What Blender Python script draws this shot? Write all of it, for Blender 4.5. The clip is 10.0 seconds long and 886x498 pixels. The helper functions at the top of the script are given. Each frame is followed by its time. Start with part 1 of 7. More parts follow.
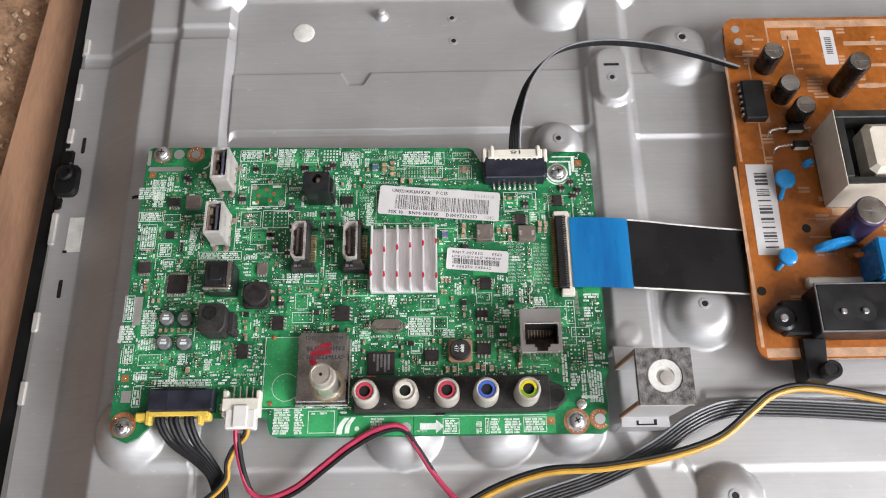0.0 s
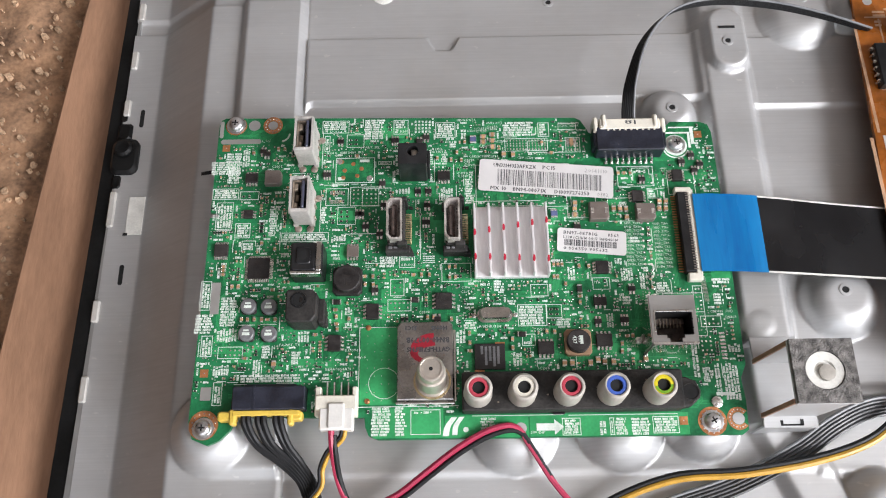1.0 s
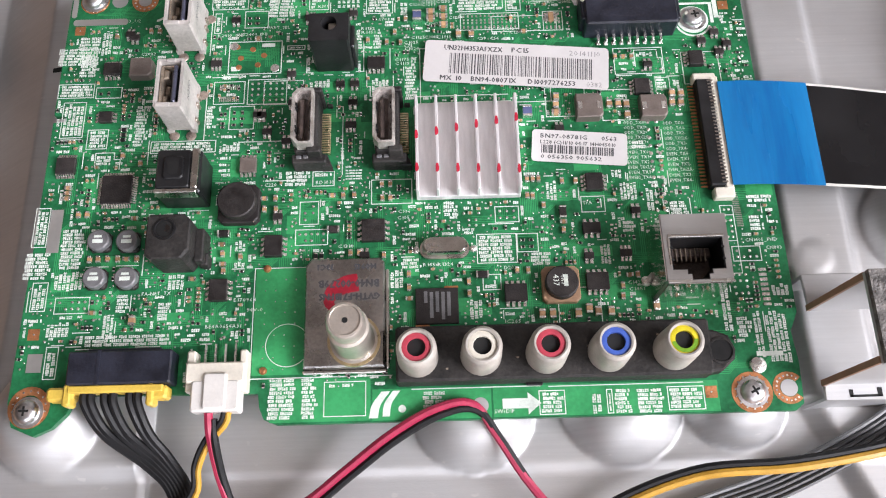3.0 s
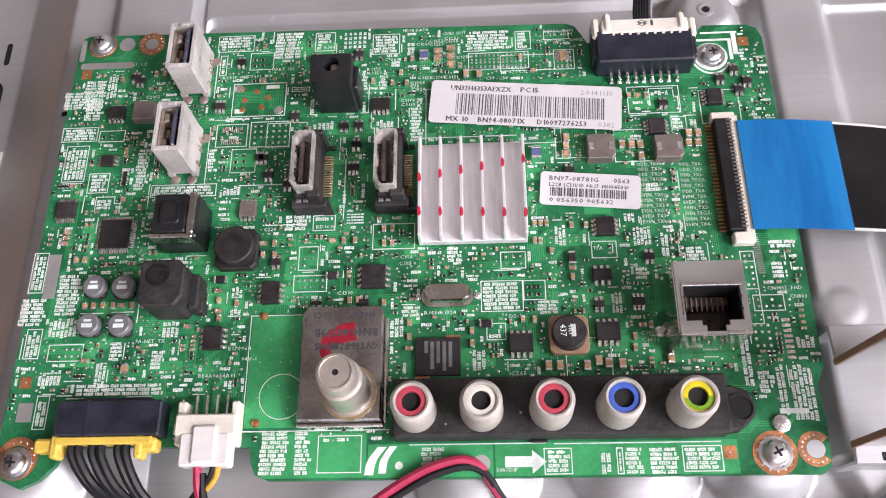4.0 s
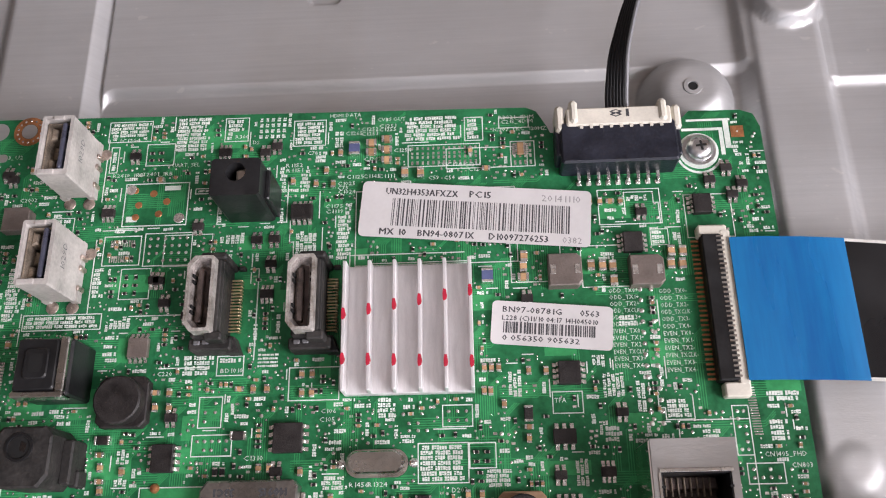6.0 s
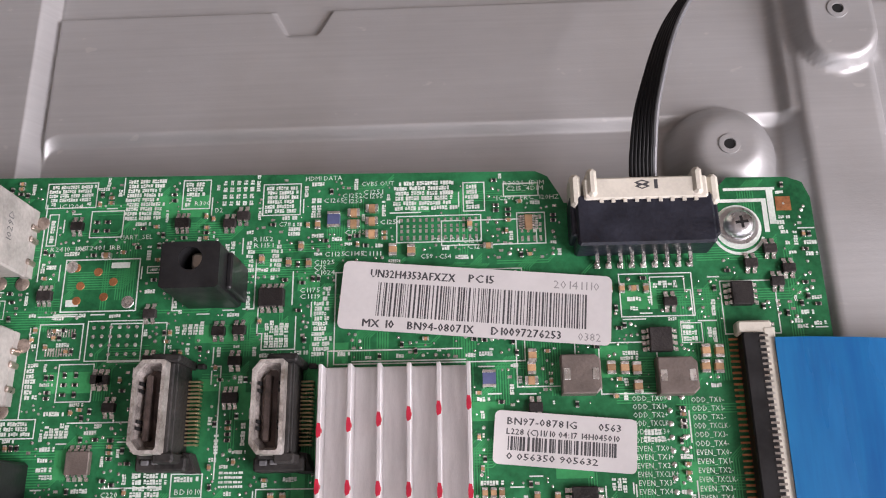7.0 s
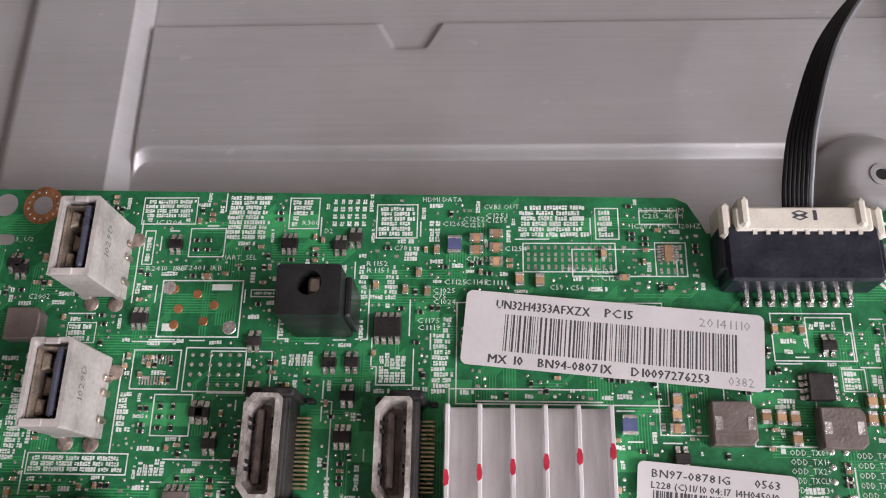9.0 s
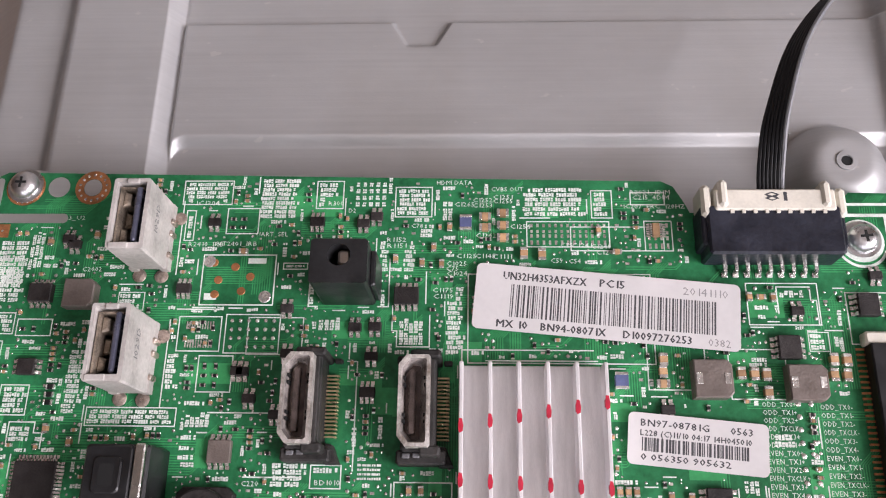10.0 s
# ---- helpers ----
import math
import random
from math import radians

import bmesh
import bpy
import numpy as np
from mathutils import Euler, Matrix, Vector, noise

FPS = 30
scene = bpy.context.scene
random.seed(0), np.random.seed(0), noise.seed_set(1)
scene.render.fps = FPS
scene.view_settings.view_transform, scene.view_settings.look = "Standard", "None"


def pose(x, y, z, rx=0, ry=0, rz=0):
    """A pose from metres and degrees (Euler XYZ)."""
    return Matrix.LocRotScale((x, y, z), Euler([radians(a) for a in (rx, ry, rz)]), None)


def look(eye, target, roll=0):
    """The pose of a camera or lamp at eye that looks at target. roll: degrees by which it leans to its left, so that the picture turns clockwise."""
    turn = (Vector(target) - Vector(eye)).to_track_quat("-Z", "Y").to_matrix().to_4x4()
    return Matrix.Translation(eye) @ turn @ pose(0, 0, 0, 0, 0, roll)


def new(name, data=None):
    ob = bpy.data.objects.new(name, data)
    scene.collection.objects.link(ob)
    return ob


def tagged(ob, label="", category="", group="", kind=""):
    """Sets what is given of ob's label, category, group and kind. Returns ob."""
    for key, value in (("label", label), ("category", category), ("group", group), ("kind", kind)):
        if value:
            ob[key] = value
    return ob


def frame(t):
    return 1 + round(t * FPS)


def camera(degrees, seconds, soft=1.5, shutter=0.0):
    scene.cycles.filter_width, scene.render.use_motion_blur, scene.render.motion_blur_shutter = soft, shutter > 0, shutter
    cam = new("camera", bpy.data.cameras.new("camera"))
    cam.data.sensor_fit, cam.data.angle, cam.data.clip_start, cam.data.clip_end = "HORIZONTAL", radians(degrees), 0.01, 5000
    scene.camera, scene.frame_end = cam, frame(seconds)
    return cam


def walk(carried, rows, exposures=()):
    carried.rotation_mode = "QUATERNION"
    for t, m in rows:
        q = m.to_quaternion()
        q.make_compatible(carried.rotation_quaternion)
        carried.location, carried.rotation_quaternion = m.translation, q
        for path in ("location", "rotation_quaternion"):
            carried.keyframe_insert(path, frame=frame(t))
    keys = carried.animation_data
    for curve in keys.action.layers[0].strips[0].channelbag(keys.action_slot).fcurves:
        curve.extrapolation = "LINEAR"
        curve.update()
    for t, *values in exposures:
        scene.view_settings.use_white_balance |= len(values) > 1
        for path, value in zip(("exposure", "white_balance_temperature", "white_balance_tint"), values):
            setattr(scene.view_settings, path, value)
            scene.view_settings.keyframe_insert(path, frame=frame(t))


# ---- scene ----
cam = camera(56.0, 10.0, soft=1.1)
PATH = [
    (0, (0.10790, -0.04793, 0.29122), (0.10757, 0.02559, 0.10523), -1.11),
    (0.5, (0.07949, -0.04394, 0.27454), (0.07910, 0.02782, 0.08786), -1.03),
    (1, (0.07340, -0.04045, 0.26166), (0.07233, 0.03176, 0.07516), -1.73),
    (1.5, (0.07360, -0.03785, 0.25992), (0.07331, 0.03314, 0.07294), -1.96),
    (2, (0.07888, -0.03230, 0.24043), (0.07964, 0.03562, 0.05232), -1.70),
    (2.5, (0.07643, -0.02947, 0.21084), (0.07713, 0.03692, 0.02218), -1.63),
    (2.7, (0.08061, -0.03176, 0.19897), (0.08186, 0.03573, 0.01071), -0.88),
    (3.8, (0.09532, -0.02209, 0.17715), (0.08659, 0.05232, -0.00829), -7.89),
    (4, (0.09638, -0.02554, 0.17970), (0.08596, 0.05177, -0.00446), -8.64),
    (4.5, (0.09534, -0.02564, 0.18157), (0.08439, 0.05148, -0.00263), -9.03),
    (5, (0.09716, -0.02167, 0.18190), (0.08678, 0.05513, -0.00248), -8.98),
    (5.5, (0.09954, 0.00053, 0.17750), (0.09278, 0.07121, -0.00948), -7.21),
    (6, (0.10671, 0.01800, 0.16145), (0.09821, 0.08749, -0.02589), -8.41),
    (6.2, (0.10697, 0.02568, 0.15627), (0.09833, 0.09565, -0.03089), -8.46),
    (7.3, (0.10546, 0.04851, 0.13895), (0.09852, 0.10861, -0.05168), -7.33),
    (7.5, (0.10234, 0.04911, 0.13442), (0.09542, 0.10942, -0.05615), -6.65),
    (8, (0.10288, 0.05338, 0.13570), (0.09349, 0.11745, -0.05353), -8.12),
    (8.5, (0.09530, 0.05173, 0.13443), (0.08506, 0.11784, -0.05405), -8.31),
    (9, (0.08780, 0.04958, 0.13550), (0.07707, 0.11817, -0.05207), -8.29),
    (9.5, (0.08396, 0.04345, 0.14815), (0.07548, 0.11199, -0.03955), -6.53),
    (10, (0.08472, 0.04186, 0.14937), (0.07640, 0.10865, -0.03897), -6.59),
]
walk(cam, [(t, look(eye, target, roll)) for t, eye, target, roll in PATH],
     exposures=[(0.0, 0.18, 6500, 12), (1.0, 0.3, 6450, 12), (2.5, 0.38, 6450, 14), (4.5, 0.38, 6500, 24), (5.5, 0.22, 6600, 20), (6.2, 0.0, 6600, 20), (7.4, -0.15, 6720, 23), (8.0, -0.29, 6680, 22), (9.0, -0.17, 6620, 21), (9.5, 0.05, 6650, 22), (10.0, 0.16, 6600, 22)])

# ---- light ----
world = bpy.data.worlds.new("sky")
world.use_nodes = True
scene.world = world
sky = world.node_tree.nodes.new("ShaderNodeTexSky")
sky.sky_type, sky.sun_disc = "NISHITA", False
sky.sun_elevation, sky.sun_rotation = radians(50), radians(90)
world.node_tree.links.new(sky.outputs[0], world.node_tree.nodes["Background"].inputs[0])
world.node_tree.nodes["Background"].inputs[1].default_value = 0.12


def area_lamp(name, eye, target, wide, high, watts, colour):
    lamp = bpy.data.lights.new(name, "AREA")
    lamp.shape, lamp.size, lamp.size_y, lamp.energy, lamp.color = "RECTANGLE", wide, high, watts, colour
    ob = new(name, lamp)
    ob.matrix_world = look(eye, target)
    return ob


area_lamp("window_light", (1.93, -0.85, 1.35), (0.0, 0.1, 0.2), 1.5, 1.2, 92, (0.97, 0.98, 1.0))
# added fill from the south, brightens faces turned to the camera; no real source
area_lamp("south_fill_light", (0.2, -2.14, 1.15), (0.1, 0.0, 0.2), 1.3, 1.5, 13, (0.97, 0.99, 1.0))

# ---- materials ----
def mat(name, colour, rough=0.5, metal=0.0, var=0.12, scale=60.0, bump=0.0, bscale=400.0, spec=0.5, second=None, coat=0.0, jitter=0.0, stretch=(1, 1, 1), rvar=0.1):
    """A surface with grain at two scales; lengths are in metres, so scale counts waves a metre."""
    m = bpy.data.materials.new(name)
    m.use_nodes = True
    nt = m.node_tree
    b = nt.nodes["Principled BSDF"]
    b.inputs["Metallic"].default_value = metal
    b.inputs["Specular IOR Level"].default_value = spec
    b.inputs["Coat Weight"].default_value = coat
    tc = nt.nodes.new("ShaderNodeNewGeometry")
    mp = nt.nodes.new("ShaderNodeMapping")
    mp.inputs["Scale"].default_value = stretch
    nt.links.new(tc.outputs["Position"], mp.inputs[0])
    n1 = nt.nodes.new("ShaderNodeTexNoise")
    n1.inputs["Scale"].default_value, n1.inputs["Detail"].default_value = scale, 4
    n2 = nt.nodes.new("ShaderNodeTexNoise")
    n2.inputs["Scale"].default_value, n2.inputs["Detail"].default_value = scale * 9, 3
    for n in (n1, n2):
        nt.links.new(mp.outputs[0], n.inputs["Vector"])
    add = nt.nodes.new("ShaderNodeMath")
    add.operation = "MULTIPLY_ADD"
    add.inputs[1].default_value = 0.45
    nt.links.new(n2.outputs[0], add.inputs[0])
    nt.links.new(n1.outputs[0], add.inputs[2])
    ramp = nt.nodes.new("ShaderNodeValToRGB")
    other = second or tuple(c * (1 - 2.2 * var) for c in colour)
    lift = tuple(min(1, c * (1 + var)) for c in colour)
    ramp.color_ramp.elements[0].position, ramp.color_ramp.elements[0].color = 0.48, (*other, 1)
    ramp.color_ramp.elements[1].position, ramp.color_ramp.elements[1].color = 0.92, (*lift, 1)
    nt.links.new(add.outputs[0], ramp.inputs[0])
    out = ramp.outputs[0]
    if jitter:
        info = nt.nodes.new("ShaderNodeObjectInfo")
        hsv = nt.nodes.new("ShaderNodeHueSaturation")
        rng = nt.nodes.new("ShaderNodeMapRange")
        rng.inputs[3].default_value, rng.inputs[4].default_value = 1 - jitter, 1 + jitter
        nt.links.new(info.outputs["Random"], rng.inputs[0])
        nt.links.new(rng.outputs[0], hsv.inputs["Value"])
        nt.links.new(out, hsv.inputs["Color"])
        out = hsv.outputs[0]
    nt.links.new(out, b.inputs["Base Color"])
    rr = nt.nodes.new("ShaderNodeMapRange")
    rr.inputs[1].default_value, rr.inputs[2].default_value = 0.35, 0.7
    rr.inputs[3].default_value, rr.inputs[4].default_value = max(0.03, rough - rvar), min(1, rough + rvar)
    nt.links.new(n1.outputs[0], rr.inputs[0])
    nt.links.new(rr.outputs[0], b.inputs["Roughness"])
    if bump:
        n3 = nt.nodes.new("ShaderNodeTexNoise")
        n3.inputs["Scale"].default_value, n3.inputs["Detail"].default_value = bscale, 3
        nt.links.new(mp.outputs[0], n3.inputs["Vector"])
        bp = nt.nodes.new("ShaderNodeBump")
        bp.inputs["Strength"].default_value, bp.inputs["Distance"].default_value = bump, 0.0006
        nt.links.new(n3.outputs[0], bp.inputs["Height"])
        nt.links.new(bp.outputs[0], b.inputs["Normal"])
    return m


STEEL = mat("galvanised_steel", (0.55, 0.55, 0.55), 0.47, 0.6, 0.03, 18, 0.06, 1200, stretch=(1, 3, 1), rvar=0.04)


def brushed(m):
    """Adds rolling streaks along x, warm smudges and small scuffs to sheet steel."""
    nt = m.node_tree
    b = nt.nodes["Principled BSDF"]
    geo = nt.nodes.new("ShaderNodeNewGeometry")
    base, rough = b.inputs["Base Color"].links[0].from_socket, b.inputs["Roughness"].links[0].from_socket

    def noise(stretch, detail, lo, hi, a, c):
        mp = nt.nodes.new("ShaderNodeMapping")
        mp.inputs["Scale"].default_value = stretch
        n = nt.nodes.new("ShaderNodeTexNoise")
        n.inputs["Scale"].default_value, n.inputs["Detail"].default_value = 1.0, detail
        r = nt.nodes.new("ShaderNodeMapRange")
        for k, val in enumerate((lo, hi, a, c), 1):
            r.inputs[k].default_value = val
        nt.links.new(geo.outputs["Position"], mp.inputs[0])
        nt.links.new(mp.outputs[0], n.inputs["Vector"])
        nt.links.new(n.outputs[0], r.inputs[0])
        return r.outputs[0]

    def mix(kind, fac, c1, c2):
        mx = nt.nodes.new("ShaderNodeMix")
        mx.data_type, mx.blend_type = "RGBA", kind
        for sock, val in ((mx.inputs[0], fac), (mx.inputs[6], c1), (mx.inputs[7], c2)):
            if isinstance(val, (float, tuple)):
                sock.default_value = val
            else:
                nt.links.new(val, sock)
        return mx.outputs[2]

    streak = noise((22, 1500, 60), 4, 0.3, 0.75, 0.0, 0.5)
    smudge = noise((30, 13, 20), 4, 0.5, 0.75, 0.0, 0.5)
    scuff = noise((260, 420, 300), 2, 0.70, 0.76, 0.0, 0.4)
    c = mix("MULTIPLY", streak, base, (0.86, 0.86, 0.86, 1.0))
    c = mix("MULTIPLY", smudge, c, (0.80, 0.76, 0.70, 1.0))
    c = mix("MIX", scuff, c, (0.72, 0.70, 0.67, 1.0))
    nt.links.new(c, b.inputs["Base Color"])
    add = nt.nodes.new("ShaderNodeMath")
    add.operation = "MULTIPLY_ADD"
    add.inputs[1].default_value = 0.09
    nt.links.new(streak, add.inputs[0])
    nt.links.new(rough, add.inputs[2])
    nt.links.new(add.outputs[0], b.inputs["Roughness"])


brushed(STEEL)
FLANGE = mat("frame_steel", (0.4, 0.4, 0.39), 0.5, 0.7, 0.08, 30, 0.1, 700)
BEZEL = mat("black_bezel_plastic", (0.007, 0.007, 0.007), 0.5, 0, 0.3, 80, 0.2, 900, spec=0.25)
GREEN = mat("green_solder_mask", (0.017, 0.175, 0.066), 0.42, 0, 0.25, 130, 0.1, 1500, spec=0.28)
GREEN_LIGHT = mat("green_mask_over_copper", (0.040, 0.33, 0.115), 0.4, 0, 0.15, 130, 0.1, 1500, spec=0.3)
SILK = mat("white_silkscreen_ink", (0.74, 0.81, 0.74), 0.6, 0, 0.12, 300)
SOLDER = mat("tin_solder", (0.86, 0.84, 0.80), 0.27, 0.9, 0.12, 600, 0.3, 2500)
COPPER = mat("bare_copper", (0.62, 0.27, 0.12), 0.4, 0.7, 0.2, 400, 0.2, 2000)
PACKAGE = mat("black_chip_package", (0.030, 0.026, 0.025), 0.5, 0, 0.25, 400, 0.25, 3000, jitter=0.3, spec=0.35)
PLASTIC = mat("black_moulded_plastic", (0.016, 0.016, 0.017), 0.38, 0, 0.25, 150, 0.05, 1500, spec=0.4)
NAVY = mat("blue_black_connector_plastic", (0.018, 0.02, 0.032), 0.42, 0, 0.25, 200, 0.15, 1500)
IVORY = mat("ivory_connector_plastic", (0.74, 0.70, 0.60), 0.45, 0, 0.07, 200, 0.1, 1500)
PLUG_WHITE = mat("clean_white_nylon", (0.72, 0.70, 0.66), 0.4, 0, 0.05, 200, 0.05, 900)
WHITE_PL = mat("white_port_plastic", (0.72, 0.71, 0.66), 0.5, 0, 0.1, 200, 0.15, 1200)
USB_PL = mat("grubby_white_plastic", (0.49, 0.46, 0.43), 0.5, 0, 0.15, 160, 0.2, 1200)
TIN = mat("dull_tinned_pad", (0.42, 0.41, 0.39), 0.45, 0.5, 0.05, 80)
BASE_COPPER = mat("brown_ceramic_base", (0.40, 0.25, 0.15), 0.5, 0, 0.12, 300)
RCA_BODY = mat("cream_jack_plastic", (0.43, 0.40, 0.355), 0.42, 0, 0.1, 200, 0.1, 1200)
YELLOW = mat("yellow_latch_plastic", (0.72, 0.50, 0.08), 0.45, 0, 0.1, 200)
SHELL = mat("worn_port_shell", (0.62, 0.59, 0.55), 0.45, 0.45, 0.15, 330, 0.4, 1500, second=(0.26, 0.225, 0.19))
GRIME = mat("dull_brown_metal", (0.40, 0.33, 0.26), 0.5, 0.6, 0.3, 400, 0.3, 1500)
MURK = mat("murky_contact_plastic", (0.12, 0.09, 0.08), 0.5, 0.2, 0.3, 500, 0.2, 1500)
MOTTLED = mat("worn_mottled_shell", (0.48, 0.43, 0.40), 0.5, 0.35, 0.3, 330, 0.4, 1500, second=(0.05, 0.04, 0.034))
NICKEL = mat("nickel_plated_steel", (0.63, 0.61, 0.57), 0.28, 1.0, 0.1, 150, 0.1, 900)
CAN = mat("tinned_shield_can", (0.40, 0.38, 0.36), 0.3, 0.95, 0.2, 160, 0.15, 900)
ALU = mat("extruded_aluminium", (0.84, 0.82, 0.82), 0.4, 0.4, 0.05, 150, 0.12, 1400, stretch=(8, 1, 1))
CHROME = mat("screw_steel", (0.74, 0.74, 0.75), 0.36, 1.0, 0.12, 300, 0.1, 900)
DUSTY = mat("dusty_black_plastic", (0.036, 0.033, 0.031), 0.6, 0, 0.3, 170, 0.3, 1200, second=(0.010, 0.010, 0.010), spec=0.3)
BRASS = mat("brassy_contact", (0.62, 0.50, 0.30), 0.35, 0.8, 0.15, 500)
MIRROR = mat("bright_rolled_shield", (0.72, 0.71, 0.69), 0.16, 1.0, 0.04, 60, 0.05, 300)
FADED = mat("faded_print", (0.30, 0.29, 0.29), 0.6, 0, 0.1, 500)
DARK = mat("dark_recess", (0.006, 0.006, 0.006), 0.8, 0, 0.1, 300)
PAPER = mat("white_label_paper", (0.64, 0.62, 0.61), 0.55, 0, 0.03, 120, 0.05, 800)
INK = mat("black_print", (0.06, 0.06, 0.065), 0.6, 0, 0.1, 500)
FFC_BLUE = mat("blue_ribbon_stiffener", (0.003, 0.18, 0.44), 0.32, 0, 0.06, 40, second=(0.002, 0.11, 0.34), stretch=(3, 0.3, 1))
FFC_BLACK = mat("black_ribbon_film", (0.010, 0.010, 0.011), 0.3, 0, 0.12, 40, 0.02, 200)
WIRE_BLACK = mat("black_wire_sleeve", (0.010, 0.010, 0.011), 0.55, 0, 0.2, 200, spec=0.3)
WIRE_GREY = mat("grey_wire_sleeve", (0.20, 0.205, 0.215), 0.42, 0, 0.1, 200)
WIRE_DARK = mat("charcoal_wire_sleeve", (0.045, 0.045, 0.048), 0.42, 0, 0.15, 200)
WIRE_RED = mat("crimson_wire_sleeve", (0.43, 0.030, 0.080), 0.42, 0, 0.12, 200)
WIRE_YELLOW = mat("yellow_wire_sleeve", (0.60, 0.33, 0.04), 0.4, 0, 0.1, 200)
CERAMIC = mat("tan_ceramic", (0.46, 0.28, 0.15), 0.45, 0, 0.15, 500, jitter=0.25)
RESIST = mat("black_resistor_film", (0.015, 0.015, 0.016), 0.4, 0, 0.2, 500)
BROWN_IND = mat("grey_brown_ferrite", (0.20, 0.165, 0.145), 0.45, 0.2, 0.1, 300, 0.2, 2000)
INDUCTOR_TOP = mat("grey_ferrite_top", (0.16, 0.16, 0.165), 0.4, 0, 0.15, 400, 0.1, 1500)
COAX = mat("warm_nickel_socket", (0.66, 0.60, 0.53), 0.38, 0.7, 0.08, 200, 0.1, 900)
MAROON = mat("dark_red_marker", (0.34, 0.008, 0.025), 0.5, 0, 0.2, 500)
RED_INK = mat("red_marker_ink", (0.55, 0.02, 0.05), 0.5, 0, 0.15, 700)
RCA_RED = mat("red_jack_ring", (0.50, 0.06, 0.09), 0.38, 0, 0.1, 300)
RCA_BLUE = mat("blue_jack_ring", (0.06, 0.13, 0.50), 0.38, 0, 0.1, 300)
RCA_GREEN = mat("green_jack_ring", (0.17, 0.36, 0.02), 0.38, 0, 0.1, 300)
RCA_YELLOW = mat("yellow_jack_ring", (0.70, 0.58, 0.02), 0.38, 0, 0.12, 300)
FOAM = mat("dark_felt_pad", (0.19, 0.18, 0.17), 0.95, 0, 0.5, 420, 1.0, 1800, second=(0.015, 0.014, 0.013))
WOOD = mat("brown_plywood", (0.36, 0.20, 0.12), 0.6, 0, 0.16, 22, 0.25, 300, stretch=(3, 0.6, 1))
EARTH = mat("rough_brown_floor", (0.34, 0.20, 0.115), 0.9, 0, 0.4, 60, 1.0, 180, second=(0.09, 0.05, 0.03))
CRUMB = mat("pale_crumbs", (0.36, 0.24, 0.15), 0.9, 0, 0.3, 150, 0.6, 900, jitter=0.4)
PHENOLIC = mat("orange_brown_phenolic_board", (0.38, 0.115, 0.018), 0.3, 0, 0.2, 60, 0.1, 900, coat=0.2)
PINK_INK = mat("pale_board_print", (0.55, 0.33, 0.20), 0.6, 0, 0.15, 200)
CAP_BLUE = mat("blue_capacitor_epoxy", (0.015, 0.26, 0.62), 0.25, 0, 0.1, 300, coat=0.4)
CAP_BROWN = mat("dark_capacitor_sleeve", (0.014, 0.011, 0.010), 0.25, 0, 0.2, 200)
TAPE = mat("cream_winding_tape", (0.72, 0.66, 0.55), 0.45, 0, 0.06, 200)
FERRITE = mat("grey_green_ferrite_core", (0.020, 0.021, 0.019), 0.5, 0, 0.15, 300, 0.2, 1500)
ORANGE = mat("orange_lead_coating", (0.70, 0.20, 0.03), 0.4, 0, 0.1, 300)
# for the unseen west wall: dark brown to darken what left-facing steel reflects
DARK_REFLECTED_WALL = mat("dark_brown_reflected_wall", (0.05, 0.034, 0.024), 0.8, 0, 0.15, 4, 0.1, 60, stretch=(1, 1, 0.2))
PLASTER = mat("plain_wall_plaster", (0.50, 0.48, 0.46), 0.9, 0, 0.06, 3, 0.1, 60)


# ---- mesh helpers; all lengths in millimetres ----
WORLD_OF = {}


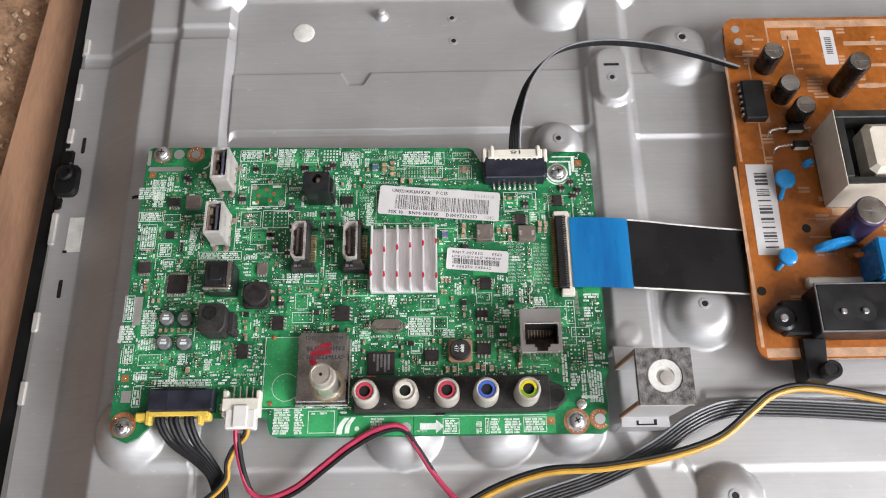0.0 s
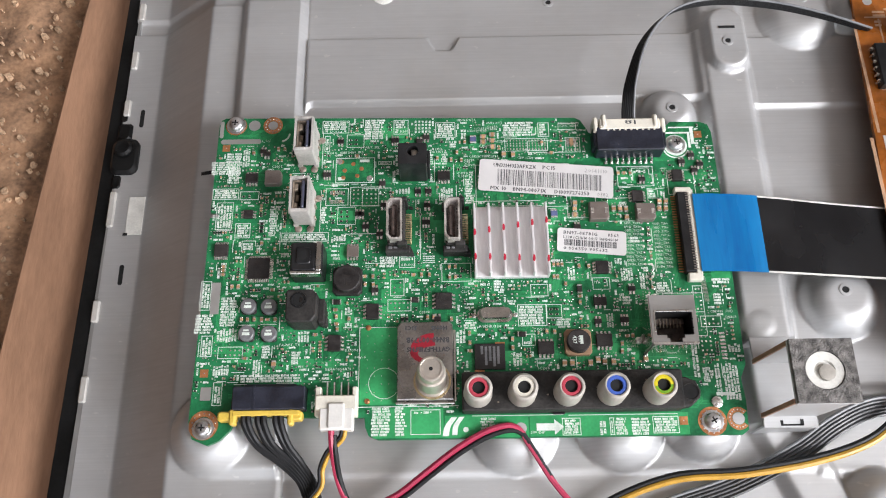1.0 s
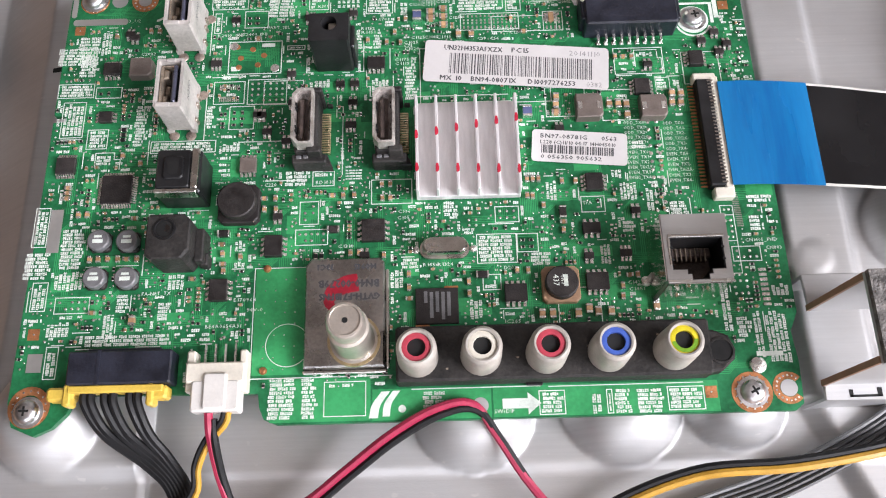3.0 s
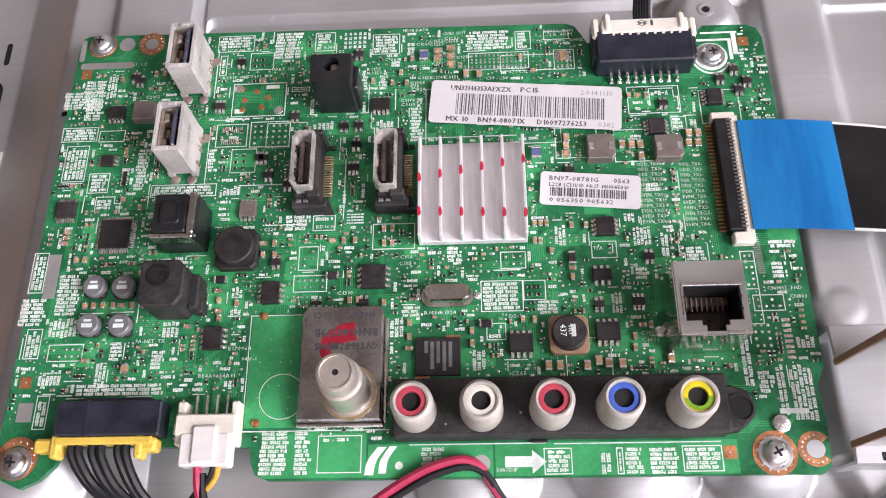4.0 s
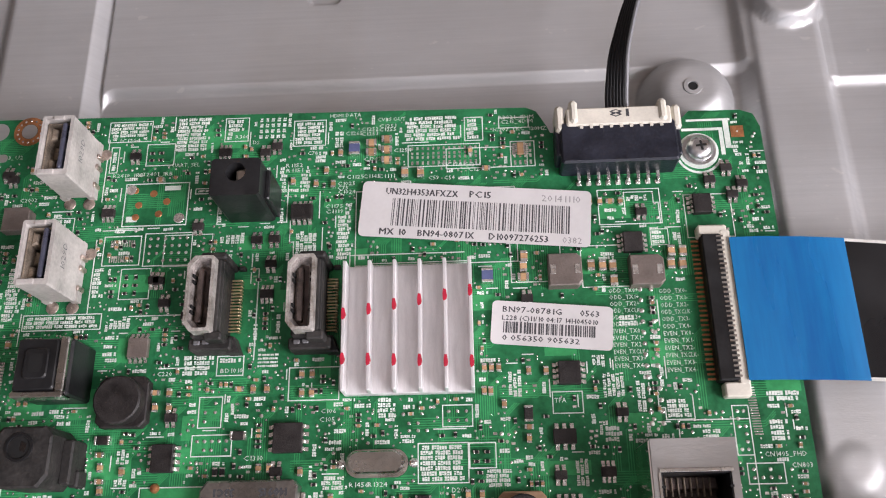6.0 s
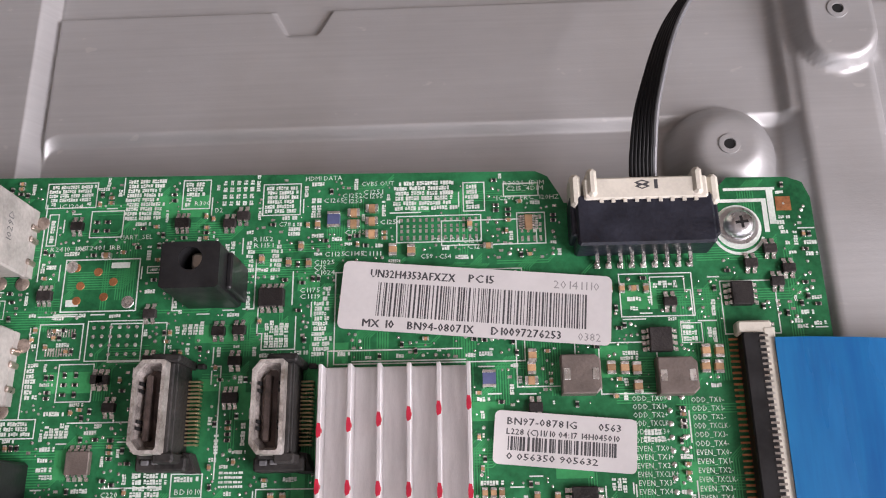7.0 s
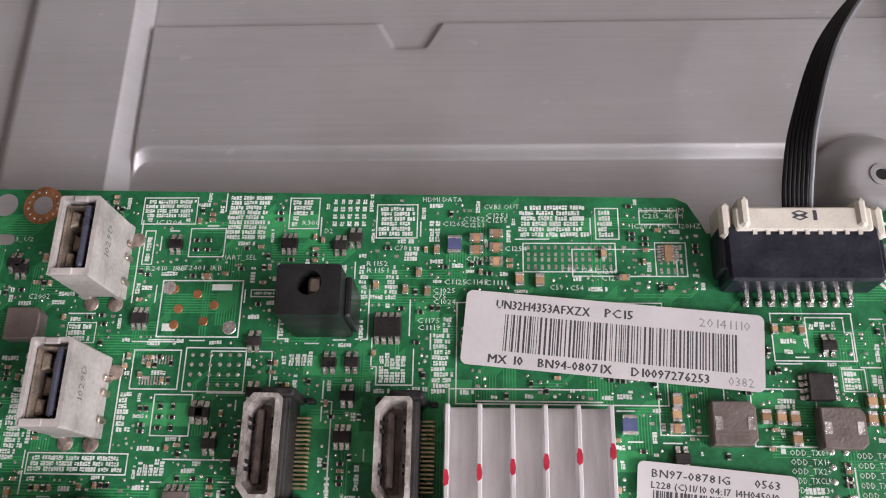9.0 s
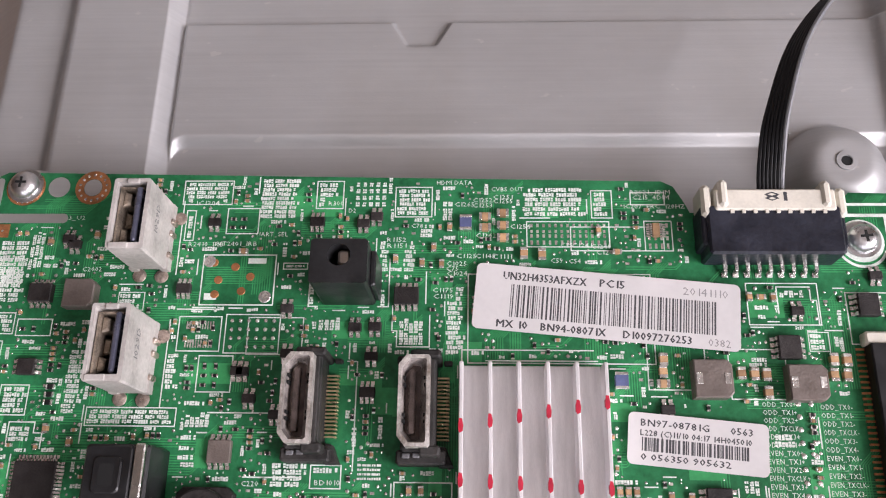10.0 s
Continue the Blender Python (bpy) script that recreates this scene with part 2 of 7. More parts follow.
class Form:
    """Collects the faces of one mesh, in millimetres."""

    def __init__(self):
        self.v, self.f, self.m = [], [], []

    def faces(self, verts, faces, mi=0):
        k = len(self.v)
        self.v += [tuple(p) for p in verts]
        self.f += [tuple(i + k for i in f) for f in faces]
        self.m += [mi] * len(faces)
        return self

    def prism(self, pts, z0, z1, mi=0, inset=0.0):
        n = len(pts)
        cx, cy = sum(p[0] for p in pts) / n, sum(p[1] for p in pts) / n
        up = [(x, y, z1) for x, y in pts]
        if inset:
            rim = [(x, y, z1 - inset) for x, y in pts]
            far = max(max(abs(x - cx), abs(y - cy)) for x, y in pts)
            up = [(x - inset * max(-1, min(1, (x - cx) / far * 1.6)), y - inset * max(-1, min(1, (y - cy) / far * 1.6)), z1) for x, y in pts]
            v = [(x, y, z0) for x, y in pts] + rim + up
            f = [tuple(range(2 * n, 3 * n)), tuple(range(n - 1, -1, -1))]
            for i in range(n):
                j = (i + 1) % n
                f += [(i, j, n + j, n + i), (n + i, n + j, 2 * n + j, 2 * n + i)]
            return self.faces(v, f, mi)
        v = [(x, y, z0) for x, y in pts] + up
        f = [tuple(range(n, 2 * n)), tuple(range(n - 1, -1, -1))]
        f += [(i, (i + 1) % n, n + (i + 1) % n, n + i) for i in range(n)]
        return self.faces(v, f, mi)

    def box(self, x0, x1, y0, y1, z0, z1, mi=0, c=0.0):
        """A block with its upper edges and corners taken off by c."""
        if not c:
            return self.prism([(x0, y0), (x1, y0), (x1, y1), (x0, y1)], z0, z1, mi)
        p = [(x0 + c, y0), (x1 - c, y0), (x1, y0 + c), (x1, y1 - c), (x1 - c, y1), (x0 + c, y1), (x0, y1 - c), (x0, y0 + c)]
        q = [(x0 + 1.6 * c, y0 + c), (x1 - 1.6 * c, y0 + c), (x1 - c, y0 + 1.6 * c), (x1 - c, y1 - 1.6 * c), (x1 - 1.6 * c, y1 - c), (x0 + 1.6 * c, y1 - c), (x0 + c, y1 - 1.6 * c), (x0 + c, y0 + 1.6 * c)]
        v = [(x, y, z0) for x, y in p] + [(x, y, z1 - c) for x, y in p] + [(x, y, z1) for x, y in q]
        f = [tuple(range(16, 24)), tuple(range(7, -1, -1))]
        for i in range(8):
            j = (i + 1) % 8
            f += [(i, j, 8 + j, 8 + i), (8 + i, 8 + j, 16 + j, 16 + i)]
        return self.faces(v, f, mi)

    def rim(self, outer, inner, z0, z1, depth, mi=0):
        """An open-mouthed shell: outer wall, flat lip, inner wall down to depth, and a floor there."""
        n = len(outer)
        v = [(x, y, z0) for x, y in outer] + [(x, y, z1) for x, y in outer] + [(x, y, z1) for x, y in inner] + [(x, y, depth) for x, y in inner]
        f = [(a * n + k, a * n + (k + 1) % n, (a + 1) * n + (k + 1) % n, (a + 1) * n + k) for a in range(3) for k in range(n)]
        return self.faces(v, f + [tuple(range(3 * n, 4 * n))], mi)

    def lathe(self, cx, cy, profile, seg=24, mi=0, cap0=True, cap1=True):
        """Turns a profile of (radius, z) round an upright axis."""
        n = len(profile)
        v = [(cx + r * math.cos(2 * math.pi * k / seg), cy + r * math.sin(2 * math.pi * k / seg), z) for r, z in profile for k in range(seg)]
        f = [(a * seg + k, a * seg + (k + 1) % seg, (a + 1) * seg + (k + 1) % seg, (a + 1) * seg + k) for a in range(n - 1) for k in range(seg)]
        if cap1:
            f.append(tuple(range((n - 1) * seg, n * seg)))
        if cap0:
            f.append(tuple(range(seg - 1, -1, -1)))
        return self.faces(v, f, mi)

    def tube(self, pts, r, seg=8, mi=0, flat=1.0):
        """A wire along a smooth line through the points."""
        ring = []
        pts = [Vector(p) for p in pts]
        n = len(pts)
        for i, p in enumerate(pts):
            d = (pts[min(i + 1, n - 1)] - pts[max(i - 1, 0)]).normalized()
            s = d.cross(Vector((0, 0, 1)))
            s = s.normalized() if s.length > 1e-4 else Vector((1, 0, 0))
            u = s.cross(d)
            ring += [p + s * (r * math.cos(2 * math.pi * k / seg)) + u * (r * flat * math.sin(2 * math.pi * k / seg)) for k in range(seg)]
        f = [(a * seg + k, a * seg + (k + 1) % seg, (a + 1) * seg + (k + 1) % seg, (a + 1) * seg + k) for a in range(n - 1) for k in range(seg)]
        f += [tuple(range((n - 1) * seg, n * seg)), tuple(range(seg - 1, -1, -1))]
        return self.faces(ring, f, mi)

    def quad(self, x0, y0, x1, y1, z, mi=0):
        return self.faces([(x0, y0, z), (x1, y0, z), (x1, y1, z), (x0, y1, z)], [(0, 1, 2, 3)], mi)

    def turned(self, deg, cx=0, cy=0):
        c, s = math.cos(radians(deg)), math.sin(radians(deg))
        self.v = [(cx + (x - cx) * c - (y - cy) * s, cy + (x - cx) * s + (y - cy) * c, z) for x, y, z in self.v]
        return self


def smooth_line(pts, steps=8):
    """Catmull-Rom through the points."""
    p = [Vector(q) for q in pts]
    p = [2 * p[0] - p[1]] + p + [2 * p[-1] - p[-2]]
    out = []
    for i in range(1, len(p) - 2):
        a, b, c, d = p[i - 1:i + 3]
        for k in range(steps):
            t = k / steps
            out.append(0.5 * (2 * b + (c - a) * t + (2 * a - 5 * b + 4 * c - d) * t * t + (3 * b - a - 3 * c + d) * t ** 3))
    return out + [p[-2]]


def rounded(x0, y0, x1, y1, r, seg=5):
    out = []
    for cx, cy, a in ((x1 - r, y1 - r, 0), (x0 + r, y1 - r, 90), (x0 + r, y0 + r, 180), (x1 - r, y0 + r, 270)):
        out += [(cx + r * math.cos(radians(a + 90 * k / seg)), cy + r * math.sin(radians(a + 90 * k / seg))) for k in range(seg + 1)]
    return out


def mesh_of(name, form, mats_, smooth=False):
    me = bpy.data.meshes.new(name)
    me.from_pydata([(x / 1000, y / 1000, z / 1000) for x, y, z in form.v], [], form.f)
    for m in (mats_ if isinstance(mats_, (list, tuple)) else [mats_]):
        me.materials.append(m)
    me.polygons.foreach_set("material_index", form.m)
    if smooth:
        me.polygons.foreach_set("use_smooth", [True] * len(me.polygons))
        me.set_sharp_from_angle(angle=radians(38))
    me.update()
    return me


def thing(name, label, category, at=(0, 0, 0), kind="", group=""):
    ob = new(name)
    ob.empty_display_size = 0.01
    ob.matrix_basis = pose(at[0] / 1000, at[1] / 1000, at[2] / 1000)
    WORLD_OF[ob.name] = ob.matrix_basis.copy()
    return tagged(ob, label, category, group, kind)


def part(name, form, material, parent=None, label="", at=(0, 0, 0), rz=0.0, smooth=False):
    """One mesh under a thing or a part; its form lies round the place at."""
    me = form if isinstance(form, bpy.types.Mesh) else mesh_of(name, form, material, smooth)
    ob = new(name, me)
    ob.matrix_basis = pose(at[0] / 1000, at[1] / 1000, at[2] / 1000, 0, 0, rz)
    WORLD_OF[ob.name] = ob.matrix_basis.copy()
    if parent:
        ob.parent = parent
        ob.matrix_parent_inverse = WORLD_OF[parent.name].inverted()
    return tagged(ob, label)


GLYPHS = {}


def glyph(ch):
    """The flat outline of one character of the built-in font, one unit high."""
    if ch not in GLYPHS:
        cu = bpy.data.curves.new("glyph", "FONT")
        cu.body, cu.resolution_u = ch, 1
        ob = bpy.data.objects.new("glyph", cu)
        scene.collection.objects.link(ob)
        me = bpy.data.meshes.new_from_object(ob.evaluated_get(bpy.context.evaluated_depsgraph_get()))
        vs = [(v.co.x / 0.72, v.co.y / 0.72) for v in me.vertices]
        GLYPHS[ch] = (vs, [tuple(p.vertices) for p in me.polygons], max((x for x, y in vs), default=0.3) + 0.1)
        bpy.data.objects.remove(ob)
        bpy.data.meshes.remove(me)
        bpy.data.curves.remove(cu)
    return GLYPHS[ch]


def letters(form, text, x, y, z, high, turn=0.0, fit=0.0, mi=0, flip=False):
    """Sets a line of writing from its lower left corner; fit: its length."""
    wide = sum(glyph(c)[2] if c != " " else 0.4 for c in text) * high
    sx = fit / wide if fit else 1.0
    c, s, at = math.cos(radians(turn)), math.sin(radians(turn)), 0.0
    for ch in text:
        if ch == " ":
            at += 0.4 * high * sx
            continue
        vs, fs, adv = glyph(ch)
        pts = []
        for gx, gy in vs:
            px, py = at + gx * high * sx, gy * high
            if flip:
                px, py = -px, -py
            pts.append((x + px * c - py * s, y + px * s + py * c, z))
        form.faces(pts, fs, mi)
        at += adv * high * sx


# ---- the setting ----
def slab(name, x0, x1, y0, y1, z0, z1, material, holes=(), axis="x"):
    f = Form()
    if not holes:
        f.box(x0, x1, y0, y1, z0, z1)
    for a0, a1, b0, b1 in holes:
        if axis == "x":
            f.box(x0, x1, y0, a0, z0, z1).box(x0, x1, a1, y1, z0, z1).box(x0, x1, a0, a1, z0, b0).box(x0, x1, a0, a1, b1, z1)
        else:
            f.box(x0, a0, y0, y1, z0, z1).box(a1, x1, y0, y1, z0, z1).box(a0, a1, y0, y1, z0, b0).box(a0, a1, y0, y1, b1, z1)
    return tagged(part(name, f, material), "unseen wall added to close in the light" if "wall" in name else "unseen ceiling added to bounce light", "wall" if "wall" in name else "ceiling", kind="structure")


# unseen walls and ceiling, added to bounce light and fill the steel's reflections
slab("wall_east", 2000, 2120, -2200, 2320, -40, 2500, PLASTER, [(-1600, -100, 750, 1950)], "x")
slab("wall_west", -1920, -1800, -2200, 2320, -40, 2500, DARK_REFLECTED_WALL)
slab("wall_north", -1800, 2000, 2200, 2320, -40, 2500, PLASTER)
# this opening is only there for the added south fill lamp
slab("wall_south", -1800, 2000, -2320, -2200, -40, 2500, PLASTER, [(-450, 850, 400, 1900)], "y")
slab("ceiling", -1920, 2120, -2320, 2320, 2500, 2560, PLASTER)


def rough_floor():
    """The uneven earthen floor, with finer relief near the plank."""
    f = Form()
    for x0, x1, y0, y1, n in ((-220, -60, -120, 320, 2.5),):
        nx, ny = int((x1 - x0) / n), int((y1 - y0) / n)
        v = []
        for j in range(ny + 1):
            for i in range(nx + 1):
                x, y = x0 + n * i, y0 + n * j
                edge = min(1, min(x - x0, x1 - x, y - y0, y1 - y) / 20)
                h = 3.0 * noise.noise(Vector((x / 30, y / 30, 0))) + 1.6 * noise.noise(Vector((x / 9, y / 9, 4))) + 0.8 * noise.noise(Vector((x / 3.5, y / 3.5, 9)))
                v.append((x, y, -36 + h * edge))
        f.faces(v, [(j * (nx + 1) + i, j * (nx + 1) + i + 1, (j + 1) * (nx + 1) + i + 1, (j + 1) * (nx + 1) + i) for j in range(ny) for i in range(nx)])
    a, b, c, d, e, g, h, k = -1920, -220, -60, 2120, -2320, -120, 320, 2320
    for x0, x1, y0, y1 in ((a, b, e, k), (c, d, e, k), (b, c, e, g), (b, c, h, k)):
        f.quad(x0, y0, x1, y1, -36)
    ob = part("floor", f, EARTH, smooth=True)
    return tagged(ob, "rough brown earthen floor with loose crumbs", "floor", kind="structure")


rough_floor()
f = Form()
rng = random.Random(5)
for _ in range(900):
    x, y, r = rng.uniform(-140, -62), rng.uniform(-30, 250), rng.choice([0.3, 0.4, 0.5, 0.7, 0.9, 1.2, 1.7])
    v = [(x + r * rng.uniform(0.6, 1) * math.cos(a), y + r * rng.uniform(0.6, 1) * math.sin(a), -35 + (rng.uniform(0.6, 1.4) if k else 0.0) * r * (0.9 if k else 0) - (0 if k else 1)) for k in (0, 1) for a in (0, 1.1, 2.2, 3.2, 4.3, 5.3)]
    f.faces(v, [(6, 7, 8, 9, 10, 11)] + [(i, (i + 1) % 6, 6 + (i + 1) % 6, 6 + i) for i in range(6)])
tagged(part("crumbs", f, CRUMB), "pale crumbs and grit scattered on the brown floor", "debris", kind="stuff")

f = Form().prism([(-118.0, -420), (700, -420), (700, 620), (-46.0, 620)], -35, -25, inset=1.2)
tagged(part("plank", f, WOOD), "brown plywood sheet under the television", "plywood", kind="")

# ---- the television's back ----
SIDE_TAB = mat("pale_grey_steel_tab", (0.62, 0.60, 0.56), 0.5, 0.4, 0.08, 60)
tv = thing("television_chassis", "opened television lying face down, bare galvanised steel back plate", "television", (100, 60, -25))


def ease(a, b, x):
    t = min(1, max(0, (x - a) / (b - a)))
    return t * t * (3 - 2 * t)


def ramp(a, b, x):
    """A straight slope with short rounded ends."""
    t = min(1, max(0, (x - a) / (b - a)))
    return 0.75 * t + 0.25 * t * t * (3 - 2 * t)


def band(a, b, w, x):
    """One between a and b, falling to nought over w outside."""
    return ease(a - w, a, x) * (1 - ease(b, b + w, x))


def dome(x, y, cx, cy, r, h, top):
    d = math.hypot(x - cx, y - cy)
    if d >= r:
        return 0.0
    if d <= top:
        return h
    t = (d - top) / (r - top)
    return h * (1 - t * t) ** 0.8 if t < 1 else 0.0


DOMES = [(0, 0.5, 13.5, 10.6, 5), (93, 0, 13.5, 10.6, 4), (126, 0.5, 13.5, 9.0, 3), (151, 1, 11.5, 10.6, 5), (1.5, 101, 8, 10.6, 5), (150, 92, 8, 10.6, 5),
         (152.6, 109.6, 10.5, 7.6, 4), (205, 151, 15, 6.6, 5), (156, 181, 17, 8.0, 5), (181, 184, 10, 6.0, 4), (13, 187, 14, 8.0, 5), (201, 40, 13, 7.0, 5), (173, 32, 10, 5.0, 2),
         (202, -25, 12, 7.0, 4), (262, 120, 12, 9.0, 5), (226, 152, 10, 9.0, 5)]


def plate(x, y):
    z = 0.0
    if x < 26:
        ledge = 1.0 - 1.6 * band(162, 167, 1.0, y) if y > 100 else 1.0
        z += ledge * (1 - ease(19.8, 22.8, x))
        ridge = 2.8 * ease(-2.7, 0.5, x) * (1 - ramp(19.8, 22.6, x))
        z += ridge * ease(-14, -10, y) if y < 20 else ridge
        z -= 18.0 * min(1, max(0, (-13.8 - x) / 23.2))
    z += 4.6 * band(168.5, 181.0, 4.5, x - (0.45 * min(0, y)) * -1) * (1.0 if y > 0 else 0.8)
    # the pressed step with its rounded corner, and the folded edge with its tongue
    if y < 140:
        lead = 24.5 + 3.5 - math.sqrt(max(0, 3.5 ** 2 - max(0, 3.5 - max(0, x - 23.0)) ** 2)) - 24.5
        z += 1.7 * ramp(116.2 - lead, 118.4 - lead * 0.8, y) * band(23.5, 166, 1.2, x)
    else:
        z += 1.7 * band(23.5, 166, 1.2, x)
    if 137 < y:
        half = 3.0 + 2.9 * min(1, max(0, (y - 139.0) / 5.3))
        tongue = ramp(138.7, 139.3, y) * (1 - ramp(half - 0.5, half + 0.5, abs(x - 73.0)))
        z -= 1.1 * max(ramp(144.2, 144.9, y), tongue) * band(23.5, 166, 1.0, x)
    if y > 170:
        z += 1.2 * ease(180, 182.5, y) * band(22, 166, 2, x)
    if x > 184:
        z += 1.2 * ease(112.5, 114.5, y) - 0.7 * ease(142, 143.2, y)
        z -= 1.0 * (1 - ease(-15.5, -13.5, y))
        z += 0.8 * band(9.5, 11.5, 1.2, y) * (1 if x > 198 else 0)
    elif x > 22 and y < 20:
        z -= 1.0 * (1 - ease(-14.0, -12.0, y))
    best = 0.0
    for cx, cy, r, h, top in DOMES:
        if abs(x - cx) < r and abs(y - cy) < r:
            best = max(best, dome(x, y, cx, cy, r, h, top) - z * 0)
    dx, dy = abs(x - 176), max(0, abs(y - 138.5) - 6)
    d = math.hypot(dx, dy)
    if d < 9.5:
        best = max(best, 7.8 * (1 - ease(6.0, 9.5, d)))
    return max(z, best) if best > 0 else z


def steel_plate():
    step = 0.8
    x0, x1, y0, y1 = -50, 340, -75, 260

    def lines(a, b, fine):
        out = [a]
        while out[-1] < b:
            out.append(out[-1] + (0.25 if any(p < out[-1] < q for p, q in fine) else step))
        return out
    xs = lines(x0, x1, ((18, 26), (65.5, 80.5)))
    ys = lines(y0, y1, ((113, 119.5), (138, 145.5)))
    nx, ny = len(xs) - 1, len(ys) - 1
    v = [(x, y, plate(x, y)) for y in ys for x in xs]
    w = nx + 1
    fs = [(j * w + i, j * w + i + 1, (j + 1) * w + i + 1, (j + 1) * w + i) for j in range(ny) for i in range(nx)]
    me = mesh_of("back_plate", Form().faces(v, fs), STEEL)
    me.polygons.foreach_set("use_smooth", [True] * len(me.polygons))
    return me


part("back_plate", steel_plate(), None, tv)
def edge_x(y, a, b):
    """Where the slightly skewed side of the set runs."""
    return a + b * (y + 17)


f = Form().prism([(edge_x(-75, -52.2, 0.0138) + 0.1, -75), (-49.9, -75), (-47.9, 260), (edge_x(260, -52.2, 0.0138) + 0.1, 260)], -24.9, -17.2)
part("side_frame", f, FLANGE, tv, "grey steel side frame")
f = Form().prism([(edge_x(-110, -58.4, 0.0165), -110), (edge_x(-110, -52.2, 0.0138), -110), (edge_x(300, -52.2, 0.0138), 300), (edge_x(300, -58.4, 0.0165), 300)], -24.9, -15.8, inset=0.9)
f.prism(rounded(-52.5, 99, -42.4, 113.5, 3.0), -17.2, -12.6, inset=1.0).lathe(-47.8, 108.8, [(3.6, -14), (3.5, -11.4), (2.6, -10.6), (1.5, -10.9)], 18).box(-52, -46, 113, 121, -17.2, -13.8, c=1.2).box(-52, -48.2, 121, 131, -17.2, -14.6, c=0.9).box(-52, -47.6, 93, 99.5, -17.2, -14.4, c=1.0)
f.v = [(x + 0.5, y, z - 2.2 if z > -24.8 else z) for x, y, z in f.v]
part("bezel", f, BEZEL, tv, "black plastic bezel edge with a small latch")
part("pale_tab", Form().box(-43.6, -37.6, 75.0, 90.0, -17.2, -16.7, c=0.2), WHITE_PL, tv, "pale cut-out tab on the frame")
for y0, y1 in ((78, 92), (124, 131), (145, 153), (42, 50), (14, 23), (168, 176)):
    part("clip_tab", Form().box(edge_x(y0, -52.2, 0.0138) + 0.2, edge_x(y0, -52.2, 0.0138) + 2.6, y0, y1, -17.2, -15.9, c=0.4), SIDE_TAB, tv, "pale clip tab beside the bezel")
for y, x in ((123, -42.8), (59.5, -43.0)):
    part("slot", Form().prism(rounded(x - 0.8, y - 3.8, x + 0.8, y + 3.8, 0.7), -17.1, -16.9), DARK, tv)
part("black_speck", Form().box(-44.2, -42.6, 74.6, 75.6, -16.9, -16.6), DARK, tv)


def plate_hole(x, y, r):
    z = plate(x, y)
    hole = part("screw_hole", Form().lathe(x, y, [(r + 0.9, z - 0.1), (r + 0.8, z + 0.25), (r, z + 0.3), (r * 0.9, z + 0.05)], 20, cap1=False), STEEL, tv, smooth=True)
    part("bore", Form().lathe(x, y, [(r * 0.95, z), (r * 0.9, z + 0.06)], 16), DARK, hole)


for x, y, r in ((152.5, 109.5, 1.1), (175.6, 136.5, 1.1), (206, 156, 1.5), (113, 160, 1.1), (112.5, 171.5, 1.1), (200.5, 42, 1.2), (202, -24, 1.3)):
    plate_hole(x, y, r)
part("slot", Form().box(172.8, 178.8, 141.9, 142.9, 7.6, 8.0), DARK, tv)
part("punched_dimple", Form().lathe(50.5, 165, [(4.6, 0.2), (4.4, 0.9), (3.4, 1.3)], 28), WHITE_PL, tv, "round pale punched disc", smooth=True)
part("locating_pin", Form().lathe(83, 173, [(3.2, 0.3), (2.6, 1.6), (1.7, 2.4), (1.6, 4.2), (1.0, 4.6)], 20), STEEL, tv, smooth=True)
part("slit", Form().prism([(-12, 89.4), (-6, 90.2), (-6, 91.8), (-12, 90.6)], 0.9, 1.15), DARK, tv)

# the spring bracket with its felt pad beside the board
def wall_of(pts, thick):
    """A thin upright sheet through the given corners, thickened along y."""
    n = len(pts)
    v = [(x, y - thick / 2, z) for x, y, z in pts] + [(x, y + thick / 2, z) for x, y, z in pts]
    return v, [tuple(range(n)), tuple(range(2 * n - 1, n - 1, -1))] + [(i, n + i, n + (i + 1) % n, (i + 1) % n) for i in range(n)]


f = Form().box(166.6, 183.8, 0.2, 18.0, 36.0, 37.0, c=0.25)
f.faces(*wall_of([(165.3, 17.4, 13.6), (181.0, 17.4, 13.6), (183.6, 17.4, 36.4), (167.2, 17.4, 36.4)], 0.8))
f.faces(*wall_of([(165.6, 1.2, 13.6), (181.4, 1.2, 13.6), (183.4, 1.2, 36.4), (166.8, 1.2, 36.4)], 0.8))
f.prism([(165.3, 16.9), (179.0, 17.0), (179.0, 25.0), (164.8, 25.0)], 13.2, 14.0, inset=0.2).prism([(165.3, -2.4), (181.5, -2.6), (181.4, 1.4), (165.6, 1.6)], 13.2, 14.0, inset=0.2)
f.box(165.0, 178.8, 24.2, 24.9, 1.0, 13.4).box(165.6, 181.2, -2.3, -1.7, 1.0, 13.4)
clip = part("spring_bracket", f, STEEL, tv, "bent steel spring bracket")
part("bracket_slot", Form().box(170.6, 176.8, -1.9, -1.4, 13.9, 14.06).box(170.4, 171.2, -1.9, -0.3, 13.9, 14.06).box(176.2, 177.2, -1.9, 0.0, 13.9, 14.06), DARK, clip)
part("bracket_hole", Form().lathe(172.5, 20.6, [(1.0, 13.9), (0.9, 14.06)], 16), GRIME, clip)
for y, z0, x0, x1 in ((17.0, 13.6, 165.3, 167.2), (0.8, 13.6, 165.6, 166.8)):
    part("cut_edge", Form().faces(*wall_of([(x0 - 0.5, y + 0.4, z0), (x0 + 0.2, y + 0.4, z0), (x1 + 0.2, y + 0.4, 36.2), (x1 - 0.5, y + 0.4, 36.2)], 1.3)), WOOD, clip, "brown rusted cut edge")
PX, PY, PT = 175.2, 9.1, 37.0
pad = Form()
ring = [(PX + 5.4 * math.cos(2 * math.pi * k / 32), PY + 5.4 * math.sin(2 * math.pi * k / 32)) for k in range(32)]
